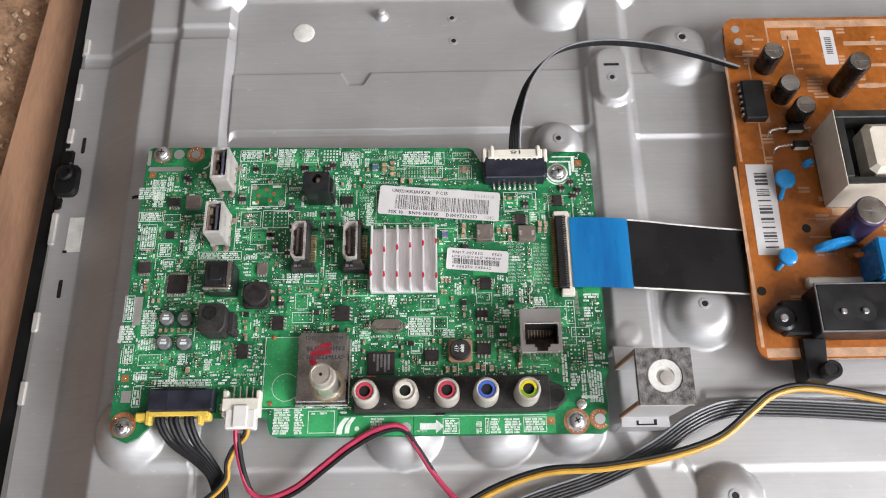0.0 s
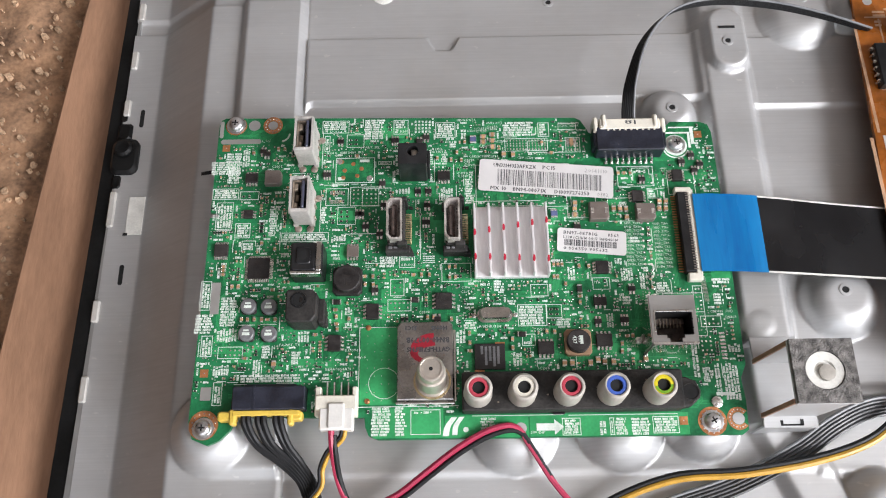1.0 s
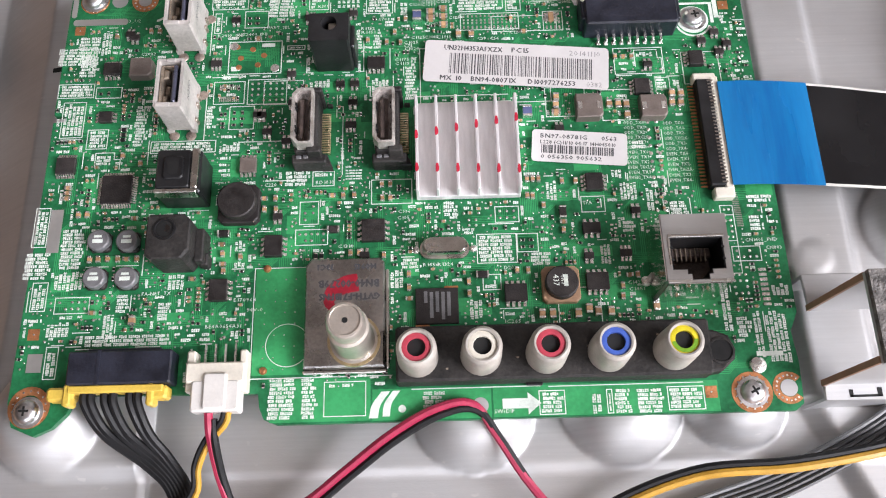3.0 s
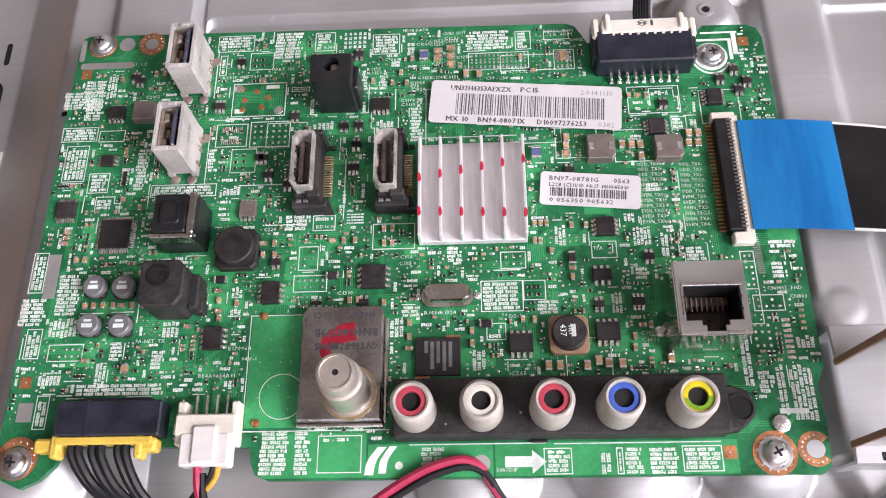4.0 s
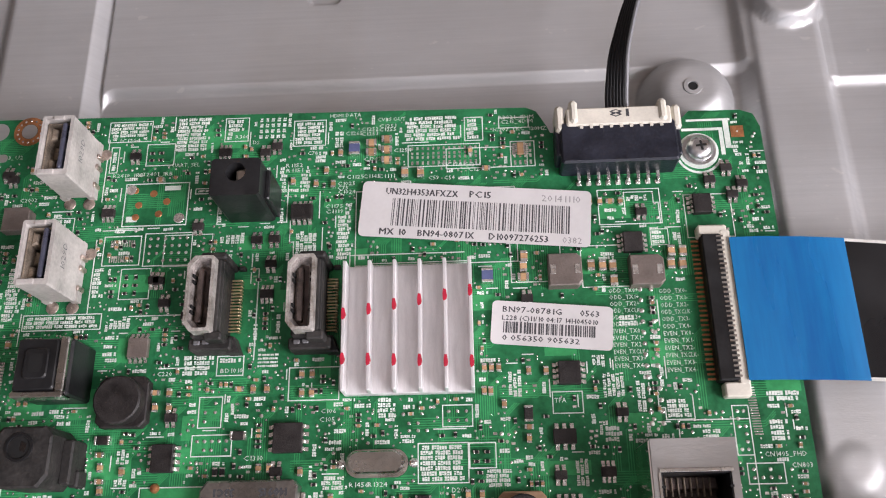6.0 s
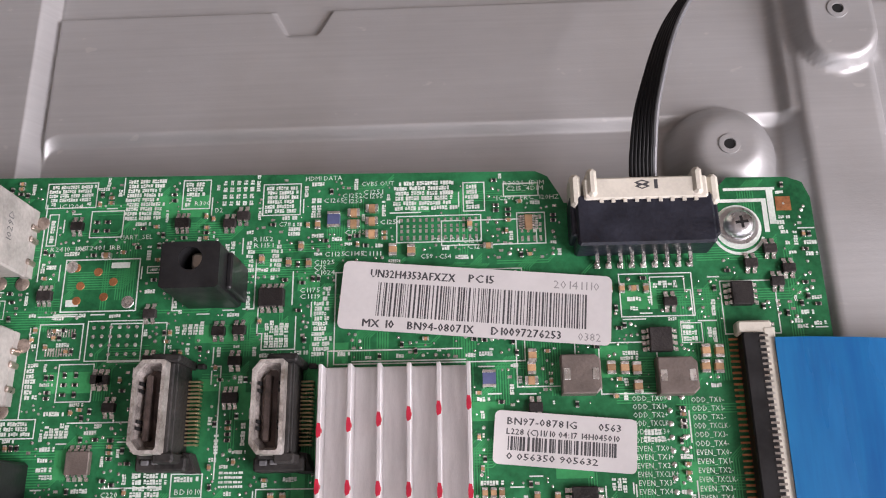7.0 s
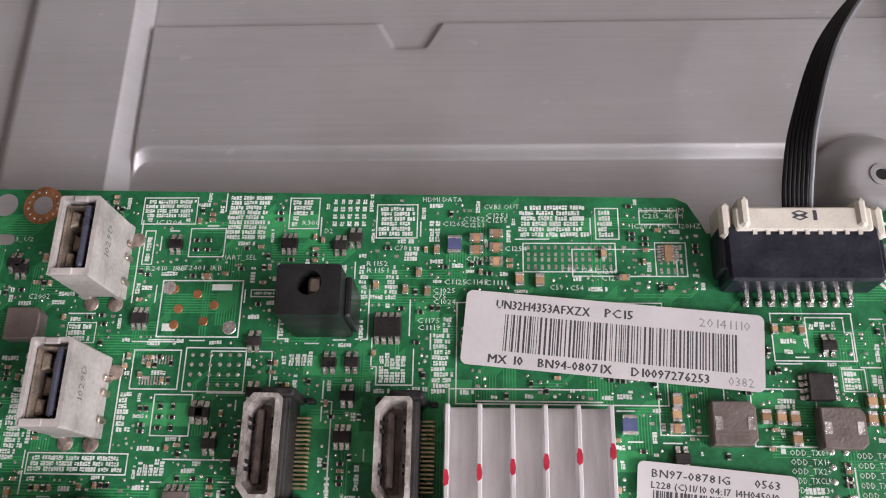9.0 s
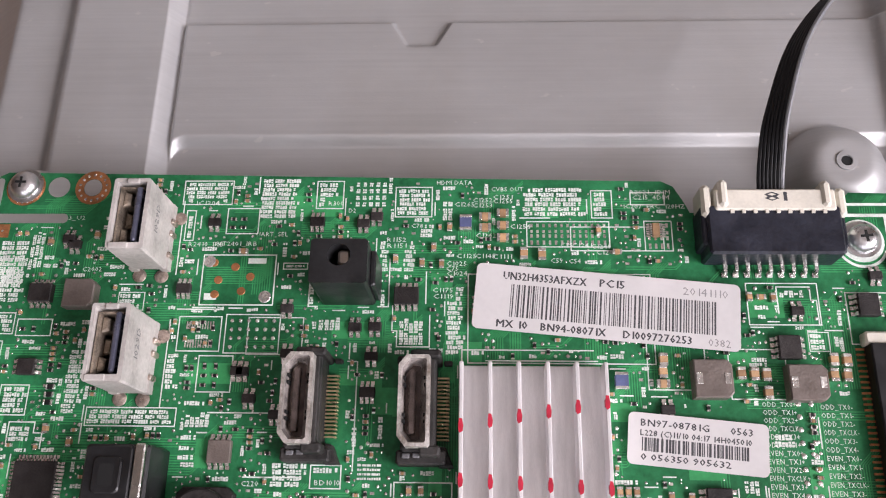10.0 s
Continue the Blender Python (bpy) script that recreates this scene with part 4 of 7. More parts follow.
def tuner():
    x0, x1, y0, y1, h = 57.6, 74.6, 7.0, 31.0, 3.4
    claim(x0, y0, x1, y1)
    ob = part("tuner_can", Form().prism([(x0 + 1.2, y1), (x0, y1 - 1.6), (x0, y0), (x1, y0), (x1, y1 - 1.0), (x1 - 1.0, y1)], Z, Z + h, inset=0.35), CAN, board, "tinned tuner can with aerial socket")
    ax, ay = 68.2, 12.6
    part("aerial_socket", Form().lathe(ax, ay, [(5.0, Z + h - 0.1), (5.0, Z + h + 0.6), (4.5, Z + h + 0.8), (4.5, Z + 7.4), (4.25, Z + 8.0), (4.25, Z + 14.6), (3.75, Z + 15.2), (3.75, Z + 19.3), (3.5, Z + 19.9), (3.05, Z + 20.0), (2.95, Z + 19.7), (0.6, Z + 19.7), (0.5, Z + 18)], 40), COAX, ob, "threaded coaxial socket", smooth=True)
    part("socket_bore", Form().lathe(ax, ay, [(0.55, Z + 19.6), (0.5, Z + 19.74)], 16), DARK, ob)
    part("front_rail", Form().box(x0 - 0.4, x1 + 0.4, y0 - 0.9, y0 - 0.1, Z + 0.1, Z + 1.4, c=0.2), NICKEL, ob, "bright folded front edge")
    part("side_rail", Form().box(x1 + 0.1, x1 + 0.9, y0, y1 - 2, Z + 0.1, Z + 1.2, c=0.2), NICKEL, ob, "bright folded side edge")
    part("socket_flange", Form().lathe(ax, ay, [(5.7, Z + h - 0.1), (5.6, Z + h + 0.22), (5.1, Z + h + 0.26)], 28), BRASS, ob, smooth=True)
    g = Form()
    letters(g, "GVTH-F71BFNS", 73.6, 23.0, Z + h + 0.02, 1.5, fit=13.2, flip=True)
    letters(g, "BN40-00279B", 73.4, 26.0, Z + h + 0.02, 1.7, fit=13.2, flip=True)
    letters(g, "140915", 73.0, 29.6, Z + h + 0.02, 1.3, fit=5.2, flip=True)
    letters(g, "33C1", 63.6, 29.6, Z + h + 0.02, 1.3, fit=3.6, flip=True)
    heavy = list(g.v), list(g.f)
    for dx, dy in ((0.14, 0.04), (0.26, 0.0), (0.1, -0.12)):
        g.faces([(x + dx, y + dy, z + dx * 0.01) for x, y, z in heavy[0]], heavy[1])
    part("print", g, INK, ob)
    r = Form()
    arc = smooth_line([(69.0, 25.4, 0), (66.6, 25.0, 0), (63.8, 23.6, 0), (62.8, 21.2, 0), (64.0, 19.4, 0), (66.0, 18.6, 0)], 6)
    sides = []
    for k, a in enumerate(arc):
        d = (arc[min(k + 1, len(arc) - 1)] - arc[max(k - 1, 0)]).normalized()
        w = 0.7 + 1.3 * max(0.0, min(1.0, (a.y - 19.0) / 6.0))
        sides.append((a - Vector((-d.y, d.x, 0)) * w, a + Vector((-d.y, d.x, 0)) * w))
    for (a0, a1), (b0, b1) in zip(sides, sides[1:]):
        r.faces([(q.x, q.y, Z + h + 0.012) for q in (a0, b0, b1, a1)], [(0, 1, 2, 3)])
    part("marker_stroke", r, MAROON, ob, "red marker stroke")
    for x, y in ((59.6, 6.8), (72.6, 6.9), (74.2, 6.9), (48.6, 30.2), (48.6, 7.4)):
        part("solder_lug", Form().lathe(x, y, [(0.9, Z + 0.02), (0.7, Z + 0.5), (0.3, Z + 0.7)], 10), SOLDER if x > 50 else COPPER, ob if x > 50 else board, smooth=True)


tuner()


def rca_block():
    claim(76.5, 3.0, 147, 15.2)
    ob = part("av_jack_block", Form().box(77.0, 142.2, 3.2, 14.8, Z, Z + 5.4, c=0.5).prism([(141, 3.6), (144.5, 4.0), (147.2, 6.4), (147.6, 8.6), (146.4, 11.4), (143.5, 12.6), (141, 12.8)], Z, Z + 4.0, inset=0.5), DUSTY, board, "black block of five round audio and video jacks")
    part("screw_eye", Form().lathe(144.4, 8.1, [(2.3, Z + 3.6), (2.25, Z + 4.06)], 24), DARK, ob)
    part("eye_rim", Form().lathe(144.4, 8.1, [(2.9, Z + 3.6), (2.8, Z + 4.25), (2.4, Z + 4.3), (2.3, Z + 4.05)], 24, cap0=False, cap1=False), DUSTY, ob, smooth=True)
    for k in range(9):
        part("dust_fleck", Form().box(80 + k * 7.3, 80.5 + k * 7.3, 4.4 + (k * 37 % 9), 4.8 + (k * 37 % 9), Z + 5.38, Z + 5.45, c=0.05), GRIME, ob)
    part("notch", Form().box(104, 107.5, 2.6, 3.6, Z, Z + 1.0, c=0.2), PLASTIC, ob)
    for x, m, name in ((81.6, RCA_RED, "red"), (94.6, IVORY, "white"), (108.0, RCA_RED, "red"), (120.8, RCA_BLUE, "blue"), (134.2, RCA_YELLOW, "yellow")):
        y = 8.2
        j = part("jack", Form().lathe(x, y, [(4.25, Z + 5.3), (4.2, Z + 8), (4.0, Z + 13.9), (3.75, Z + 14.6), (3.3, Z + 14.9), (2.95, Z + 14.8), (2.85, Z + 14.3)], 36, cap1=False), RCA_BODY, ob, "cream socket with a " + name + " ring", smooth=True)
        part("colour_ring", Form().lathe(x, y, [(2.9, Z + 13.6), (2.88, Z + 14.35), (2.5, Z + 14.5), (1.85, Z + 14.4), (1.8, Z + 13.6)], 32, cap1=False), m, j, smooth=True)
        if name == "yellow":
            arc = [math.radians(190 + 10 * k) for k in range(18)]
            f = Form()
            f.prism([(x + 2.6 * math.cos(a), y + 2.6 * math.sin(a)) for a in arc] + [(x + 1.84 * math.cos(a), y + 1.84 * math.sin(a)) for a in arc[::-1]], Z + 14.2, Z + 14.53)
            part("green_half_ring", f, RCA_GREEN, j, "green half of the ring")
        part("bore", Form().lathe(x, y, [(1.82, Z + 13.7), (1.76, Z + 8), (0.3, Z + 7.9)], 20), DARK, j)
        part("centre_contact", Form().box(x - 1.1, x - 0.7, y - 0.7, y + 0.7, Z + 9, Z + 13.4).box(x + 0.7, x + 1.1, y - 0.7, y + 0.7, Z + 9, Z + 13.4), NICKEL, j)


rca_block()


def bottom_sockets():
    claim(5, -3, 31.5, 12)
    ob = part("wifi_socket", Form().box(9.0, 30.6, 4.6, 11.6, Z, Z + 4.8, c=0.35).box(15.2, 15.8, 4.5, 11.7, Z, Z + 4.95).box(12.0, 27.5, 11.4, 12.6, Z, Z + 2.6, c=0.2), NAVY, board, "long blue-black cable socket")
    claim(34, -3, 48, 13)
    f = Form().box(33.6, 45.8, 4.4, 8.6, Z, Z + 4.6, c=0.3).box(33.4, 35.2, 2.6, 11.4, Z, Z + 3.4, c=0.3).box(44.4, 46.0, 2.6, 11.4, Z, Z + 3.4, c=0.3)
    part("wire_socket", f, IVORY, board, "ivory four-pin wire socket")
    for k in range(4):
        part("pin", Form().box(36.6 + k * 2.1, 37.0 + k * 2.1, 8.4, 13.0, Z + 1.6, Z + 2.1), SOLDER, board)


bottom_sockets()


# ---- small parts of the main board ----
def chip(x, y, w, d, h=1.1, pins="lr", count=4, name="chip", rz=0.0, label="", material=None, pitch=0.0):
    """A moulded chip with bent legs on the sides named (l, r, t, b)."""
    claim(x - w / 2 - 1, y - d / 2 - 1, x + w / 2 + 1, y + d / 2 + 1)
    ob = part(name, Form().box(-w / 2, w / 2, -d / 2, d / 2, 0.12, h, c=0.12), material or PACKAGE, board, label, (x, y, Z), rz)
    for side in pins:
        length = d if side in "lr" else w
        gap = pitch or length / count
        for k in range(count):
            o = (k - (count - 1) / 2) * gap
            pw, reach = min(0.34, gap * 0.33), 1.0
            f = Form()
            sx = 1 if side in "rt" else -1
            edge = (w if side in "lr" else d) / 2
            pts = [(edge - 0.05, h * 0.55), (edge + 0.3, h * 0.55), (edge + 0.45, 0.12), (edge + reach, 0.1)]
            v = []
            for a, b in pts:
                for q in (-pw, pw):
                    p = (sx * a, o + q) if side in "lr" else (o + q, sx * a)
                    v += [(*p, b), (*p, b + 0.16)]
            f.faces(v, [q for i in range(3) for q in ((4 * i + 1, 4 * i + 3, 4 * i + 7, 4 * i + 5), (4 * i, 4 * i + 1, 4 * i + 5, 4 * i + 4), (4 * i + 2, 4 * i + 6, 4 * i + 7, 4 * i + 3))] + [(12, 13, 15, 14)])
            part("leg", f, SOLDER, ob, "", (x, y, Z), rz)
    return ob


for x, y, w, d, pins, n in ((38.2, 25.3, 3.9, 4.9, "lr", 4), (49.8, 35.2, 3.9, 4.9, "lr", 4), (72.0, 38.3, 5.2, 5.2, "lr", 4), (103.0, 22.8, 4.9, 3.9, "tb", 4), (120.9, 24.9, 4.9, 3.9, "tb", 4),
                            (122.2, 48.6, 3.9, 4.2, "lr", 4), (120.7, 37.5, 4.0, 2.6, "tb", 3), (149.4, 80.4, 3.4, 3.9, "lr", 4), (135.7, 73.1, 3.6, 3.9, "lr", 4), (72.6, 81.6, 4.2, 3.0, "tb", 4),
                            (9.0, 81.9, 4.0, 3.2, "tb", 4), (8.7, 69.0, 3.0, 2.8, "lr", 3), (0.9, 56.5, 4.4, 4.0, "tb", 8)):
    chip(x, y, w, d, 1.5 if n == 4 else 1.1, pins, n)
chip(43.1, 55.4, 3.8, 3.6, 1.2, "tb", 4, material=BROWN_IND)
chip(13.4, 50.1, 6.9, 6.9, 1.2, "lrtb", 12, "microcontroller", label="square many-legged chip")
chip(151.8, 74.6, 2.6, 2.2, 0.9, "lr", 3)
for x, y in ((64.6, 95.0), (38.0, 95.2), (50.4, 42.4), (115.4, 62.8), (155.0, 88.0), (151.6, 85.6), (157.6, 84.6), (12.2, 92.0), (70.0, 32.6), (131.0, 41.5), (45.5, 68.5), (47.0, 64.0), (51.6, 61.4), (52.8, 71.6), (66.9, 96.3), (64.0, 76.2), (67.4, 76.3), (67.0, 71.2), (52.2, 79.4), (44.6, 68.6), (137.9, 79.4), (13.4, 91.0), (155.5, 82.4), (119.6, 31.0)):
    chip(x, y, 2.2, 1.5, 0.9, "tb", 2, "transistor")
for x, y in ((56.4, 95.3), (33.9, 82.9), (127.8, 31.4), (66.6, 65.2)):
    chip(x, y, 2.6, 1.7, 0.9, "tb", 3, "small_regulator")


def memory():
    ob = chip(85.8, 20.4, 9.3, 8.0, 0.9, "", 0, "memory_chip", label="mottled black memory chip")
    for dx, dy in ((3.2, 4.3), (-3.2, -4.3)):
        part("orange_pad", Form().box(dx - 1.5, dx + 1.5, dy - 0.35, dy + 0.35, 0.02, 0.1), COPPER, ob, "", (85.8, 20.4, Z))
    g = Form()
    for k, (wd, off) in enumerate(((5.4, -0.4), (6.2, 0.0), (4.6, -0.9), (5.8, -0.2), (2.6, -2.0))):
        g.box(2.2 - k * 1.25, 2.95 - k * 1.25, -wd / 2 - off, wd / 2 - off, 0.9, 0.905)
    part("marking", g, INDUCTOR_TOP, ob, "", (85.8, 20.4, Z))


memory()


def drum_inductor(x, y, r, h, base, topm, bars, name="inductor", label="round ferrite power inductor", basem=None):
    claim(x - base / 2, y - base / 2, x + base / 2, y + base / 2)
    b = base / 2
    ob = part(name, Form().prism([(-b, -b + r * 0.25), (-b + r * 0.25, -b), (b - r * 0.25, -b), (b, -b + r * 0.25), (b, b - r * 0.25), (b - r * 0.25, b), (-b + r * 0.25, b), (-b, b - r * 0.25)], 0, h * 0.45, inset=0.2), basem or PACKAGE, board, label, (x, y, Z))
    part("core", Form().lathe(0, 0, [(r, h * 0.3), (r, h - 0.25), (r - 0.3, h)], 28), topm, ob, "", (x, y, Z), smooth=True)
    g = Form()
    for bx, by, w, d in bars:
        g.box(bx - w / 2, bx + w / 2, by - d / 2, by + d / 2, h, h + 0.02)
    if bars:
        part("marking", g, SILK, ob, "", (x, y, Z))
    return ob


for x, y in ((11.2, 37.3), (17.6, 37.1), (11.2, 28.6), (18.1, 28.4)):
    drum_inductor(x, y, 2.45, 2.6, 4.6, INDUCTOR_TOP, [(0.0, 0.75, 1.7, 0.55), (0.0, -0.35, 2.3, 0.9)])
drum_inductor(41.8, 45.2, 4.3, 4.6, 9.2, PACKAGE, [], label="large black drum inductor")
ob = drum_inductor(112.8, 24.3, 3.6, 3.6, 8.2, PACKAGE, [(0.8, 0.2, 0.9, 2.6)], basem=BASE_COPPER, label="dark round inductor marked 4R7 on a copper base")
g = Form()
letters(g, "4R7", -0.2, 1.6, 3.62, 1.3, -90, fit=2.6)
letters(g, "437", -1.9, 1.5, 3.62, 1.3, -90, fit=2.6)
part("marking", g, SILK, ob, "", (112.8, 24.3, Z))

claim(82.5, 31.2, 93, 36)
f = Form().prism(rounded(82.8, 31.7, 92.8, 35.5, 1.88, 8), Z + 0.4, Z + 3.4, inset=0.4).prism(rounded(82.3, 31.2, 93.3, 36.0, 2.3, 8), Z + 0.1, Z + 0.6)
ob = part("crystal_can", f, NICKEL, board, "oblong silver crystal can")
for x in (81.4, 94.2):
    part("solder_tab", Form().lathe(x, 33.6, [(0.9, Z), (0.7, Z + 0.4), (0.3, Z + 0.6)], 10), SOLDER, ob, smooth=True)


def brick_inductor(x, y, w, d, h, terminals=True):
    claim(x - w / 2 - 0.6, y - d / 2 - 0.4, x + w / 2 + 0.6, y + d / 2 + 0.4)
    ob = part("coil_block", Form().prism([(-w / 2, -d / 2), (w / 2 - 0.8, -d / 2), (w / 2, -d / 2 + 0.8), (w / 2, d / 2 - 0.8), (w / 2 - 0.8, d / 2), (-w / 2, d / 2)], 0, h, inset=0.2), BROWN_IND, board, "grey-brown moulded coil", (x, y, Z))
    if terminals:
        for sx in (-1, 1):
            part("terminal", Form().box(sx * w * 0.36 - 0.5, sx * w * 0.36 + 0.5, -0.9, 0.9, h - 0.02, h + 0.08, c=0.03), SOLDER, ob, "", (x, y, Z))


brick_inductor(137.6, 67.1, 6.2, 5.8, 2.6)
brick_inductor(122.6, 67.6, 6.2, 6.2, 2.6)
brick_inductor(16.3, 81.6, 5.4, 5.0, 2.4, False)


def two_ended(kind, w, d, h, body, end=0.25):
    """The shared mesh of a small brick with tinned ends along x."""
    e = w * end
    f = Form().box(-w / 2 + e, w / 2 - e, -d / 2, d / 2, 0.02, h, 0, c=0.05)
    f.box(-w / 2, -w / 2 + e, -d / 2 - 0.02, d / 2 + 0.02, 0, h + 0.02, 1, c=0.05).box(w / 2 - e, w / 2, -d / 2 - 0.02, d / 2 + 0.02, 0, h + 0.02, 1, c=0.05)
    return mesh_of(kind, f, [body, SOLDER])


CAP_L = two_ended("capacitor", 2.1, 1.3, 1.1, CERAMIC)
CAP_M = two_ended("capacitor", 1.6, 0.85, 0.8, CERAMIC)
CAP_S = two_ended("capacitor", 1.05, 0.55, 0.5, CERAMIC)
RES_M = two_ended("resistor", 1.6, 0.85, 0.5, RESIST, 0.2)
RES_S = two_ended("resistor", 1.05, 0.55, 0.4, RESIST, 0.24)
DIODE = two_ended("diode", 2.8, 1.5, 1.1, PACKAGE, 0.14)
FILTER = two_ended("noise_filter", 2.8, 2.1, 1.3, mat("slate_blue_ceramic", (0.10, 0.12, 0.24), 0.4, 0, 0.1, 400), 0.18)
JOINED = {"capacitor": Form(), "resistor": Form()}
COUNT = {"capacitor": 0, "resistor": 0}


def small(kind, me, x, y, rz=0.0):
    """A separate little part, or past the first few hundred a piece of the joined rest."""
    COUNT[kind] = COUNT.get(kind, 0) + 1
    if COUNT[kind] <= 290:
        part(kind, me, None, board, "", (x, y, Z), rz)
        return
    c, s = math.cos(radians(rz)), math.sin(radians(rz))
    JOINED[kind].faces([(x + (v.co.x * c - v.co.y * s) * 1000, y + (v.co.x * s + v.co.y * c) * 1000, Z + v.co.z * 1000) for v in me.vertices], [tuple(p.vertices) for p in me.polygons])
    JOINED[kind].m[-len(me.polygons):] = [p.material_index for p in me.polygons]


CAPS_LEFT = [(47.1, 47.0), (49.7, 46.9), (47.3, 44.3), (49.9, 44.2), (9.0, 33.4), (10.9, 33.4), (13.0, 33.4), (15.3, 33.3), (17.2, 33.3), (19.5, 33.2), (5.2, 44.2), (7.2, 44.2), (38.2, 36.1), (38.5, 33.9), (38.7, 31.5), (38.9, 29.9), (13.7, 58.8), (18.0, 56.7), (18.1, 43.0), (32.2, 28.2), (42.5, 33.1), (11.0, 21.1), (19.9, 19.1)]
CAPS_TOP = [(86.0, 96.2), (86.0, 94.2), (89.1, 96.9), (89.1, 94.6), (89.1, 92.3), (92.7, 89.4), (95.8, 89.2), (79.8, 94.3), (77.1, 90.5), (70.5, 88.4), (75.1, 87.7), (78.5, 87.5), (17.2, 92.8), (19.3, 92.7), (108.7, 89.8), (105.7, 93.7), (43.7, 89.8), (8.9, 91.5), (128.3, 81.9), (130.3, 81.8), (132.2, 81.8), (134.2, 81.7)]
CAPS_MID = [(115.2, 71.0), (115.0, 69.0), (114.9, 67.0), (129.7, 68.7), (127.6, 68.8), (131.6, 68.6), (131.6, 65.7), (142.7, 71.2), (144.8, 71.1), (142.4, 68.7), (144.5, 68.6), (114.6, 39.3), (114.5, 37.3), (106.9, 45.9), (108.1, 45.8), (110.4, 43.4), (115.0, 49.3), (118.1, 49.2), (73.9, 49.7), (75.8, 49.7), (74.0, 46.3), (75.8, 46.3), (65.1, 47.2), (67.6, 47.2), (62.6, 47.3)]
CAPS_LOW = [(108.4, 18.0), (110.7, 18.0), (116.2, 17.9), (118.6, 18.9), (120.5, 18.3), (123.3, 18.2), (92.9, 25.8), (92.9, 23.1), (128.1, 26.3), (129.9, 26.3), (133.1, 19.0), (79.8, 24.8), (79.8, 22.3), (79.8, 27.9), (66.9, 33.2), (68.8, 33.2), (74.3, 32.5), (106.0, 28.0), (103.6, 28.1), (126.4, 23.9), (126.2, 21.5)]
for x, y in CAPS_LEFT + CAPS_TOP + CAPS_MID + CAPS_LOW:
    big = (x, y) in CAPS_TOP[:7] or (x, y) in CAPS_MID[:11] or y < 20
    rz = 90 if (int(x * 7 + y * 3) % 5) else 0
    if (x, y) in CAPS_TOP[:5]:
        rz = 0
    small("capacitor", CAP_L if big else CAP_M, x, y, rz)
    w = 1.1
    claim(x - w, y - w, x + w, y + w, 0)
for x, y, rz in ((63.0, 38.9, 0), (95.9, 27.3, 0), (114.6, 41.6, 90), (38.5, 38.6, 0)):
    small("diode", DIODE, x, y, rz)
    claim(x - 1.8, y - 1.4, x + 1.8, y + 1.4)
for x, y in ((82.6, 95.0), (108.2, 67.4)):
    small("noise_filter", FILTER, x, y, 90)
    claim(x - 1.5, y - 1.6, x + 1.5, y + 1.6)


# ---- printing, pads and traces ----
COUNT["resistor"] = COUNT.get("resistor", 0)
class Printed(Form):
    """Flat print: every piece lies a hair above or below the next."""

    def faces(self, verts, faces, mi=0):
        lift = (len(self.f) * 7919 % 997) / 997 * 0.018
        return Form.faces(self, [(p[0], p[1], p[2] + lift) for p in verts], faces, mi)


silk, pads, traces = Printed(), Form(), Printed()
ZS = Z + 0.045


KEPT = BUSY.copy()


def frame_line(x0, y0, x1, y1, w=0.2):
    silk.quad(x0, y0, x1, y0 + w, ZS).quad(x0, y1 - w, x1, y1, ZS).quad(x0, y0 + w, x0 + w, y1 - w, ZS).quad(x1 - w, y0 + w, x1, y1 - w, ZS)


def bars(x, y, length, high, r, upright=False):
    """A line of lettering too small to read, as little bars."""
    at, cw = 0.0, high * 0.62
    left = r.choice((3, 4, 5, 5, 6))
    while at + cw <= length:
        if left:
            mx, my = (x - high / 2, y + at + cw / 2) if upright else (x + at + cw / 2, y + high / 2)
            if not KEPT[max(0, min(259, int((my + 10) * 2))), max(0, min(379, int((mx + 10) * 2)))]:
                lo, hi = r.choice((0.0, 0.0, 0.0, 0.15)), r.choice((1.0, 1.0, 1.0, 0.85))
                cut = r.uniform(0.35, 0.65) if r.random() < 0.45 else 0.0
                for q0, q1 in ((lo * high, (cut - 0.06) * high), ((cut + 0.06) * high, hi * high)) if cut else ((lo * high, hi * high),):
                    p0, p1 = at, at + cw * r.choice((0.78, 0.86, 0.94))
                    if upright:
                        silk.quad(x - q1, y + p0, x - q0, y + p1, ZS)
                    else:
                        silk.quad(x + p0, y + q0, x + p1, y + q1, ZS)
            left -= 1
        else:
            left = r.choice((4, 5, 5, 6, 8))
        at += cw if left else cw * 0.8


def solder_dot(x, y, r=0.42):
    pads.lathe(x, y, [(r, Z + 0.01), (r * 0.8, Z + r * 0.35), (r * 0.35, Z + r * 0.5)], 8, cap0=False)


SIGNALS = ["ODD_TX0", "ODD_TX1", "ODD_TX2", "ODD_TXCLK", "ODD_TX3", "ODD_TX4", "EVEN_TX0", "EVEN_TX1", "EVEN_TX2", "EVEN_TXCLK", "EVEN_TX3", "EVEN_TX4"]


